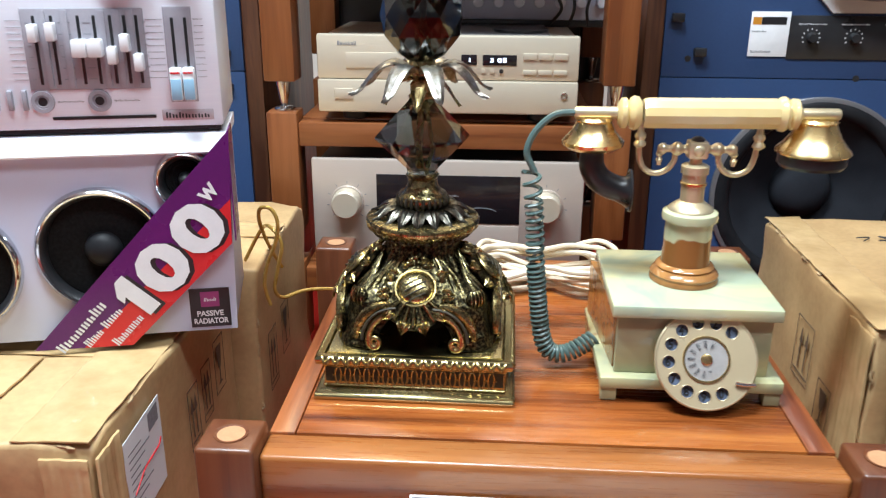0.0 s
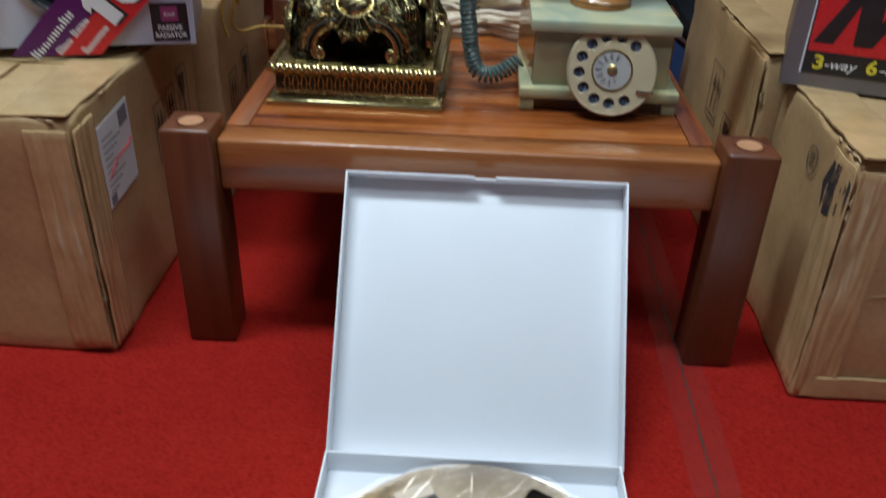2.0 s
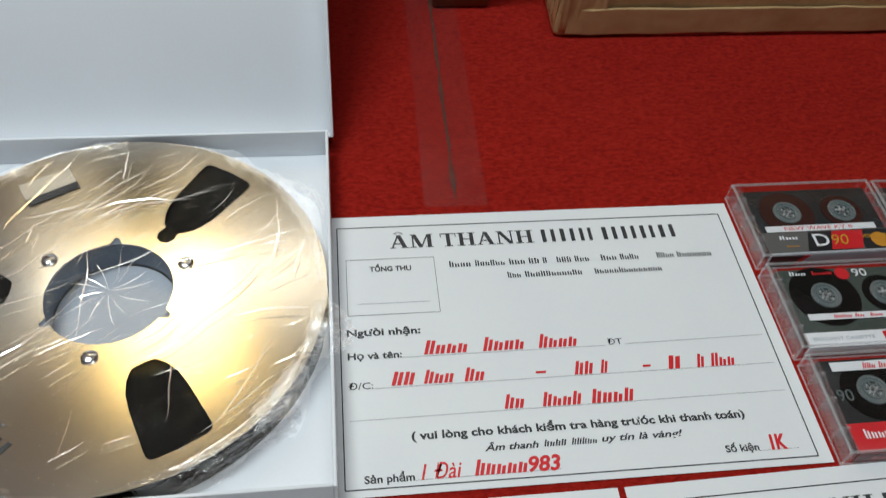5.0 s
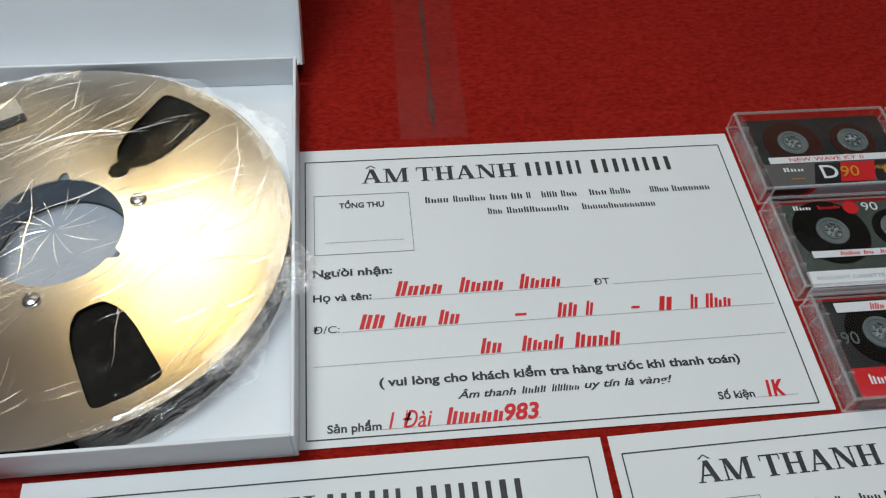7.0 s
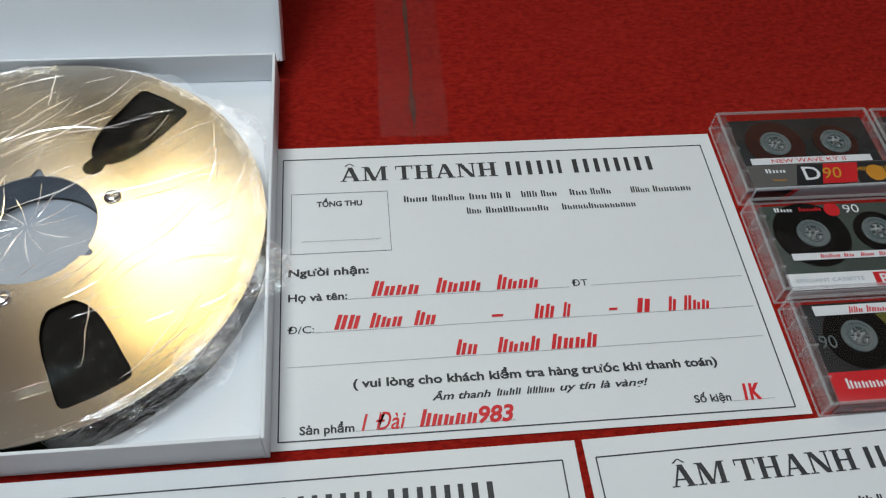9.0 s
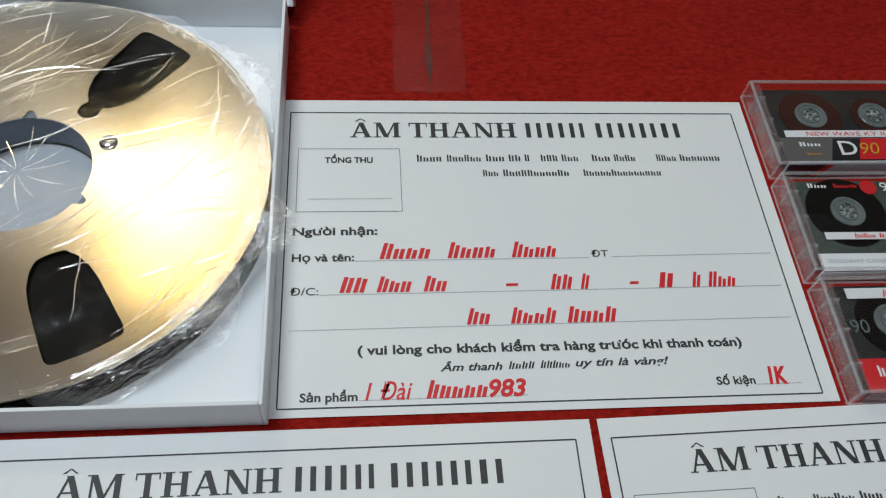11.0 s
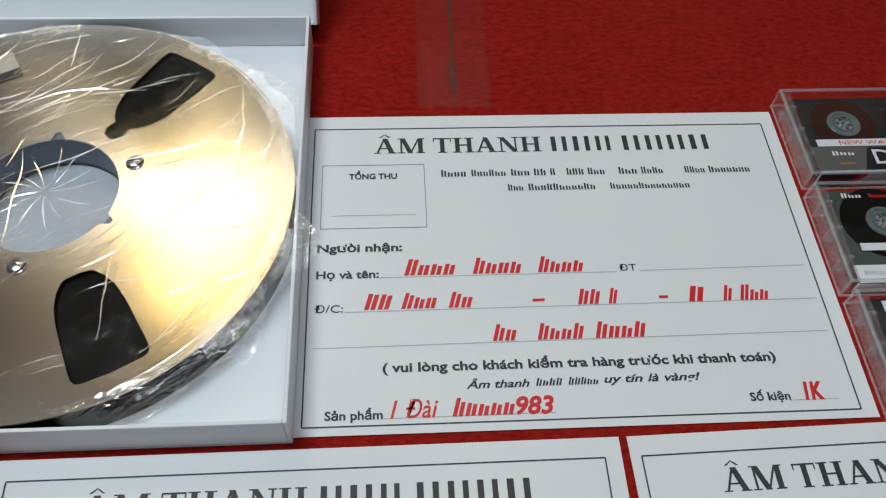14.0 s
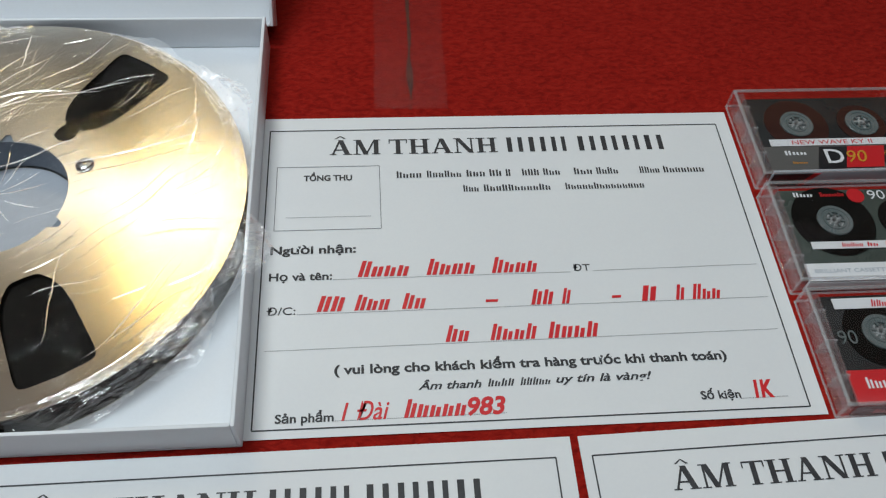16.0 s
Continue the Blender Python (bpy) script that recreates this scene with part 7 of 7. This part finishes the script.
def speakers():
    t = studio_speaker("tall studio speaker with blue baffle, large woofer and walnut sides", 0.036, 0.68, 0.339, 1)
    for x, z in ((0.126, 0.508), (0.085, 0.563)):
        part("grille_clip", block(x - 0.010, x + 0.010, -0.030, -0.0182, z - 0.007, z + 0.007, 0.002), BLACK, t, "black grille clip")
    lab = part("name_plate", block(0.2035, 0.2660, -0.0202, -0.0184, 0.502, 0.5735, 0.0004), WHITE_PRINT, t, "white name plate")
    part("plate_red", block(0.2065, 0.2200, -0.0206, -0.0203, 0.5530, 0.5650), ORANGE_PRINT, lab)
    part("plate_black", block(0.2205, 0.2600, -0.0206, -0.0203, 0.5530, 0.5650), BLACK, lab)
    rows_of_bars([(0.2065, 0.2200), (0.2220, 0.2300)], 0.541, 0.0030, lab, INK_GREY, Matrix.Translation((0, -0.0205, 0)) @ UPRIGHT, 0.003, lift=0.0001)
    rows_of_bars([(0.2075, 0.2400)], 0.508, 0.0042, lab, INK_GREY, Matrix.Translation((0, -0.0205, 0)) @ UPRIGHT, 0.003, lift=0.0001)
    pn = part("control_panel", block(0.2665, 0.560, -0.0204, -0.0184, 0.4985, 0.5680, 0.0004), BLACK, t, "black level control panel")
    for x in (0.302, 0.370, 0.438, 0.506):
        part("level_knob", lathe([(0, -0.011), (0.0065, -0.011), (0.0085, 0.0)], 20, Matrix.Translation((x, -0.0206, 0.533)) @ pose(0, 0, 0, -90, 0, 0)), BLACK, pn)
        rows_of_bars([(x - 0.022, x + 0.022)], 0.5535, 0.0024, pn, WHITE_PRINT, Matrix.Translation((0, -0.0206, 0)) @ UPRIGHT, 0.0026, lift=0.0002)
        for q in range(9):
            u = radians(-30 + 30 * q)
            part("tick", block(-0.0008, 0.0008, -0.0002, 0.0, 0.0125, 0.0150, m=Matrix.Translation((x, -0.0207, 0.533)) @ pose(0, 0, 0, 0, 90 - math.degrees(u), 0)), WHITE_PRINT, pn)
    octo = [(0.383 + 0.128 * math.cos(radians(22.5 + 45 * i)) * 1.08, 0.700 + 0.128 * math.sin(radians(22.5 + 45 * i)) * 1.08) for i in range(8)]
    bm = ring_plate([octo, circle(0.108, 48, 0.383, 0.700)], 0, 0.006)
    bm.transform(Matrix.Translation((0, -0.0184, 0)) @ UPRIGHT)
    part("mid_frame", bm, WHITE_PRINT, t, "white eight-sided driver frame", smooth=30)
    driver(t, 0.383, 0.700, 0.108, 0.035, -0.046)
    t = studio_speaker("tall studio speaker with blue baffle behind the boombox", -1.25, -0.612, -0.93, -1)
    for x, z in ((-0.668, 0.497), (-0.668, 0.44), (-0.672, 0.605)):
        part("grille_clip", block(x - 0.006, x + 0.006, -0.028, -0.0182, z - 0.006, z + 0.006, 0.002), BLACK, t, "black grille clip")


# ---- the two boomboxes ----
def boombox_silver():
    t = thing("boombox", "silver radio cassette boombox with sliders and purple banner on cartons", "boombox", pose(-0.477, 0.430, 0.2945, 0, 0, 13))
    L = -0.62
    for x in (L + 0.05, -0.09):
        for y in (0.03, 0.10):
            part("foot", lathe([(0.012, -0.0145), (0.013, -0.012), (0.013, 0.0), (0, 0.0)], 20, Matrix.Translation((x, y, 0))), BLACK, t, "black rubber foot")
    bm = ring_plate([[(L, 0.0), (0.004, 0.0), (0.010, 0.196), (L, 0.196)]] + [circle(r - 0.003, 56, x, z) for x, z, r in ((-0.1175, 0.0935, 0.0570), (-0.0325, 0.1610, 0.0245), (-0.2570, 0.0800, 0.0570))], 0, 0.004)
    bm.transform(UPRIGHT)
    part("front_panel", bm, SILVER, t, "silver speaker front", smooth=30)
    part("cabinet", block(L, 0.003, 0.004, 0.135, 0.0, 0.1955, 0.005), SILVER, t)
    ledge = [(0.10, 0.2072), (-0.002, 0.2060), (-0.0125, 0.1900), (-0.0110, 0.1880), (-0.0045, 0.1880), (-0.0045, 0.1965), (0.10, 0.1965)]
    part("ledge", prism([(q[0], q[1]) for q in ledge], L, 0.009, Matrix(((0, 0, 1, 0), (1, 0, 0, 0), (0, 1, 0, 0), (0, 0, 0, 1)))), SILVER_BRIGHT, t, "bright sloping silver ledge", smooth=20)
    tu = part("tuner_unit", block(L, 0.008, -0.002, 0.12, 0.2125, 0.42, 0.004), SILVER_BRIGHT, t, "removable silver tuner unit")
    part("shadow_gap", block(L + 0.004, 0.004, 0.006, 0.11, 0.2076, 0.2124), BLACK, t)
    y = -0.0022

    def slab(x0, x1, z0, z1, mt, name, d=0.0012, parent=tu, bevel=0.0004, label="", y=y):
        return part(name, block(x0, x1, y - d, y - 0.0001, z0, z1, bevel), mt, parent, label)
    for x, z, r, chrome_w in ((-0.1175, 0.0935, 0.0570, 0.0065), (-0.0325, 0.1610, 0.0245, 0.0060), (-0.2570, 0.0800, 0.0570, 0.0065)):
        F = Matrix.Translation((x, -0.004, z)) @ pose(0, 0, 0, 90, 0, 0)
        d = part("speaker_ring", lathe([(r + chrome_w, 0.0), (r + chrome_w * 0.8, 0.006), (r + chrome_w * 0.35, 0.0085), (r + 0.0006, 0.0075)], 72, F), RING, t, "chrome speaker ring")
        part("ring_sleeve", lathe([(r + 0.0006, 0.0075), (r - 0.001, 0.0066), (r - 0.004, 0.001), (r - 0.004, -0.010)], 72, F), BLACK, d, "black inner sleeve")
        part("grille", lathe([(r - 0.004, -0.004)] + [((r - 0.004) * (1 - f / 14), -0.004 + (0.0009 if f % 2 else 0.0)) for f in range(1, 14)] + [(0.0, -0.004)], 64, F), MESH_BLACK, d, "black grille")
        part("dome", lathe([(r * 0.32, -0.004), (r * 0.29, 0.003), (r * 0.18, 0.0085), (0.0, 0.0105)], 36, F), RUBBER, d, "black centre dome")
    panel = slab(-0.1605, -0.0555, 0.2495, 0.3215, GREY_PLASTIC, "slider_panel", label="grey recessed slider panel")
    for x, zc, w, n in ((-0.1495, 0.301, 0.0075, 1), (-0.1345, 0.302, 0.0075, 1), (-0.1120, 0.2875, 0.0125, 1), (-0.0985, 0.2875, 0.0125, 1), (-0.0845, 0.281, 0.008, 1), (-0.0725, 0.292, 0.008, 1), (-0.0620, 0.2745, 0.008, 1)):
        slab(x - 0.0014, x + 0.0014, 0.2545, 0.3155, BLACK, "slot", 0.0016, panel)
        part("slider_knob", block(x - w / 2, x + w / 2, y - 0.014, y - 0.0017, zc - 0.0078, zc + 0.0078, 0.0014), WHITE_PRINT, panel, "white slider knob")
        for k in range(2):
            xx = x + (w / 2 + 0.0008) * (1 if k else -1)
            for q in range(6):
                slab(xx - (0.003 if not k else 0), xx + (0.003 if k else 0), 0.259 + 0.010 * q, 0.2596 + 0.010 * q, INK_GREY, "scale_line", 0.0014, panel, 0)
    for x in (-0.1420, -0.1235, -0.0915, -0.0785, -0.0672):
        slab(x - 0.0028, x + 0.0028, 0.2510, 0.3200, GREY_PLASTIC, "panel_ridge", 0.0030, panel)
    panel = slab(-0.0385, -0.0135, 0.2365, 0.3225, GREY_PLASTIC, "slider_panel")
    for x in (-0.0310, -0.0195):
        slab(x - 0.0014, x + 0.0014, 0.2420, 0.3130, BLACK, "slot", 0.0016, panel)
        k = part("slider_knob", block(x - 0.0053, x + 0.0053, y - 0.013, y - 0.0017, 0.2390, 0.2690, 0.0018), WHITE_PRINT, panel, "large white slider knob")
        part("knob_mark", block(x - 0.0045, x + 0.0045, y - 0.0134, y - 0.0131, 0.2640, 0.2655), RED_PRINT, k)
        part("knob_face", block(x - 0.0046, x + 0.0046, y - 0.0136, y - 0.0131, 0.2400, 0.2590, 0.0002), SKY_PRINT, k, "pale blue knob face")
    for xa, xb in ((-0.1735, -0.1615), (-0.0545, -0.0400), (-0.0125, -0.0040)):
        for q in range(10):
            slab(xa, xb, 0.259 + 0.0058 * q, 0.2594 + 0.0058 * q, INK_GREY, "scale_line", 0.0003, tu, 0)
    for x in (-0.152, -0.1023):
        F = Matrix.Translation((x, y, 0.239)) @ pose(0, 0, 0, 90, 0, 0)
        j = part("jack_ring", lathe([(0.0105, 0.0), (0.0100, 0.0022), (0.0065, 0.0022), (0.0060, 0.001), (0.0045, 0.0016), (0.0035, 0.0)], 28, F), GREY_PLASTIC, tu, "microphone jack")
        part("jack_hole", lathe([(0.0, 0.0012), (0.0040, 0.0012), (0.0042, 0.0)], 20, F), BLACK, j)
        rows_of_bars([(x + 0.013, x + 0.036)], 0.238, 0.0016, tu, INK_GREY, Matrix.Translation((0, y, 0)) @ UPRIGHT, 0.0022, lift=0.0003)
    slab(-0.1455, -0.0535, 0.2218, 0.2248, BLACK, "model_strip", 0.0004)
    pl = slab(-0.0480, -0.0010, 0.2190, 0.2290, mat("rosy_silver_plate", (0.62, 0.54, 0.58), 0.35, 0.4), "name_plate", 0.0006)
    rows_of_bars([(-0.0450, -0.0040)], 0.2212, 0.0056, pl, INK, Matrix.Translation((0, y - 0.0007, 0)) @ UPRIGHT, 0.0058, lift=0.0002)
    for i in range(4):
        slab(-0.206 + 0.0125 * i, -0.202 + 0.0125 * i, 0.232, 0.250, GREY_PLASTIC, "push_key", 0.005)
    slab(L + 0.03, -0.104, 0.3375, 0.372, GREEN_GLASS, "tuning_scale", 0.0010, label="green lit tuning scale")
    for q in range(22):
        slab(-0.11 - 0.006 * q, -0.1095 - 0.006 * q, 0.3395, 0.3455, WHITE_PRINT, "scale_line", 0.0012, tu, 0)
    for x, r in ((-0.070, 0.022), (-0.020, 0.013)):
        part("tuning_knob", lathe([(0.0, 0.016), (r * 0.85, 0.016), (r, 0.013), (r * 1.05, 0.0)], 40, Matrix.Translation((x, y, 0.362)) @ pose(0, 0, 0, 90, 0, 0)), SILVER, tu, "round silver tuning knob")
    # banner hung across the front corner
    Fb = Matrix.Translation((0, -0.0145, 0)) @ UPRIGHT
    b = part("banner", prism([(-0.1930, -0.006), (-0.0990, -0.0065), (0.0068, 0.0980), (0.0120, 0.2110)], 0, 0.0006, Fb), PURPLE, t, "glossy purple and red cardboard banner", smooth=0)
    part("banner_red", prism([(-0.1460, -0.0062), (-0.0988, -0.0063), (0.0066, 0.0975), (0.0086, 0.1430)], 0.0008, 0.0010, Fb), RED_PRINT, b, smooth=0)
    part("banner_fold", block(0.0098, 0.0112, -0.0148, 0.03, 0.100, 0.209), PURPLE, b)
    ang = math.degrees(math.atan2(0.205, 0.195))
    T = Fb @ Matrix.Translation((-0.193, -0.006, 0)) @ pose(0, 0, 0, 0, 0, ang)
    one = [(0.1020, -0.0610), (0.1180, -0.0610), (0.1180, -0.0140), (0.1070, -0.0140), (0.0960, -0.0255), (0.0960, -0.0350), (0.1020, -0.0310)]
    for dx, dy, mt, lf in ((0.0034, -0.0034, BLACK, 0.0011), (0, 0, WHITE_PRINT, 0.0016)):
        part("figure_one", prism([(x + dx, y + dy) for x, y in one], lf, lf + 0.0002, T), mt, b, smooth=0)
        lettering("0", 0.1245 + dx, -0.0610 + dy, 0.0500, 0.0470, b, mt, T, 0.045, lift=lf)
        lettering("0", 0.1780 + dx, -0.0610 + dy, 0.0500, 0.0470, b, mt, T, 0.045, lift=lf)
    lettering("w", 0.2290, -0.0300, 0.0190, 0.0200, b, WHITE_PRINT, T @ pose(0, 0, 0, 0, 0, 0), 0.02, lift=0.0014)
    rows_of_bars([(0.0150, 0.0840)], -0.0235, 0.0110, b, WHITE_PRINT, T, 0.0085, lift=0.0011)
    rows_of_bars([(0.0360, 0.0590), (0.0630, 0.0890)], -0.0385, 0.0090, b, WHITE_PRINT, T, 0.0060, lift=0.0011)
    rows_of_bars([(0.0550, 0.0960)], -0.0585, 0.0095, b, WHITE_PRINT, T, 0.0062, lift=0.0014)
    pl = part("radiator_plate", prism([(-0.0415, 0.0040), (-0.0015, 0.0040), (-0.0015, 0.0465), (-0.0415, 0.0465)], 0, 0.0010, Matrix.Translation((0, -0.0042, 0)) @ UPRIGHT), BLACK, t, "black passive radiator plate", smooth=0)
    F = Matrix.Translation((0, -0.0052, 0)) @ UPRIGHT
    part("plate_badge", prism([(-0.0305, 0.0265), (-0.0120, 0.0265), (-0.0120, 0.0430), (-0.0305, 0.0430)], 0.0002, 0.0004, F), PINK_PRINT, pl, smooth=0)
    rows_of_bars([(-0.0275, -0.0150)], 0.0325, 0.0042, pl, WHITE_PRINT, F, 0.0030, 0.2, lift=0.0006)
    lettering("PASSIVE", -0.0350, 0.0165, 0.0265, 0.0060, pl, WHITE_PRINT, F, 0.03)
    lettering("RADIATOR", -0.0385, 0.0080, 0.0345, 0.0060, pl, WHITE_PRINT, F, 0.03)


def boombox_grey():
    t = thing("boombox", "gunmetal boombox with a red and black front card, on a carton", "boombox", pose(0.189, 0.410, 0.2835, 0, 0, -18))
    W = 0.55
    for x in (0.05, W - 0.08):
        for y in (0.02, 0.06):
            part("foot", lathe([(0.012, -0.0042), (0.013, 0.0), (0, 0.0)], 20, Matrix.Translation((x, y, 0))), BLACK, t)
    part("cabinet", block(0.0, W, 0.012, 0.13, 0.0, 0.40, 0.004), GUNMETAL, t)
    bm = ring_plate([[(0.0, 0.0), (W, 0.0), (W, 0.40), (0.0, 0.40)], [(0.019, 0.016), (W - 0.019, 0.016), (W - 0.019, 0.246), (0.019, 0.246)]], 0, 0.012)
    bm.transform(Matrix.Translation((0, 0.0118, 0)) @ UPRIGHT)
    part("front_frame", bm, GUNMETAL, t, "bevelled gunmetal front frame", smooth=30)
    part("edge_line", tube([(0.0185, -0.0005, 0.0155), (0.0185, -0.0005, 0.2465), (W - 0.02, -0.0005, 0.2465)], 0.0012, 6), SILVER_BRIGHT, t)
    part("silver_top", block(0.021, W - 0.02, -0.0022, -0.0002, 0.2485, 0.392, 0.0006), SILVER_BRIGHT, t, "silver tuner panel")
    part("grille", block(0.0195, W - 0.0195, 0.0055, 0.0112, 0.0165, 0.2455), MESH_BLACK, t, "black perforated grille")
    part("speaker_cone", lathe([(0.0, 0.0), (0.070, 0.0), (0.075, -0.004)], 48, Matrix.Translation((0.13, 0.0052, 0.125)) @ pose(0, 0, 0, -90, 0, 0)), BLACK, t)
    for i in range(60):
        part("grille_wire", block(0.020 + 0.0030 * i, 0.0210 + 0.0030 * i, 0.0044, 0.0054, 0.135, 0.2445), CONE, t)
    for i in range(5):
        part("vent_slot", block(0.031 + 0.0042 * i, 0.0332 + 0.0042 * i, -0.0032, -0.0023, 0.264, 0.285), BLACK, t)
    part("door", block(0.056, 0.20, -0.006, -0.0023, 0.290, 0.345, 0.002), WHITE_PRINT, t, "pale cassette door")
    part("key", block(0.061, 0.090, -0.009, -0.0023, 0.262, 0.276, 0.002), CHROME, t, "chrome key")
    part("key", block(0.096, 0.125, -0.009, -0.0023, 0.262, 0.276, 0.002), CHROME, t, "chrome key")
    F = Matrix.Translation((0, -0.0003, 0)) @ UPRIGHT
    c = part("front_card", prism([(0.0200, 0.0165), (0.26, 0.0165), (0.26, 0.1340), (0.0200, 0.1340)], 0, 0.0006, F), BLACK, t, "red and black front card", smooth=0)
    part("card_red", prism([(0.0210, 0.0405), (0.26, 0.0405), (0.26, 0.1335), (0.0210, 0.1335)], 0.0007, 0.0009, F), RED_PRINT, c, smooth=0)
    zig = [(0.0240, 0.0500), (0.0440, 0.0500), (0.0620, 0.0930), (0.0640, 0.0500), (0.0830, 0.0500), (0.1080, 0.1000), (0.1080, 0.0500), (0.1290, 0.0500), (0.1330, 0.1250), (0.1130, 0.1250), (0.0850, 0.0780), (0.0830, 0.1250), (0.0630, 0.1250)]
    part("card_shape", prism(zig, 0.0010, 0.0012, F), BLACK, c, "bold black zigzag", smooth=0)
    lettering("3", 0.0295, 0.0220, 0.0105, 0.0150, c, YELLOW_PRINT, F, 0.03, lift=0.0011)
    lettering("-way", 0.0415, 0.0232, 0.0330, 0.0105, c, WHITE_PRINT, F, 0.012, lift=0.0011, slant=0.25)
    lettering("6", 0.0830, 0.0228, 0.0110, 0.0150, c, YELLOW_PRINT, F, 0.03, lift=0.0011)
    lettering("-sp", 0.0960, 0.0240, 0.0250, 0.0105, c, WHITE_PRINT, F, 0.012, lift=0.0011, slant=0.25)


crystal_lamp()
telephone()
handset()
cords()
rack()
players()
speakers()
boombox_silver()
boombox_grey()
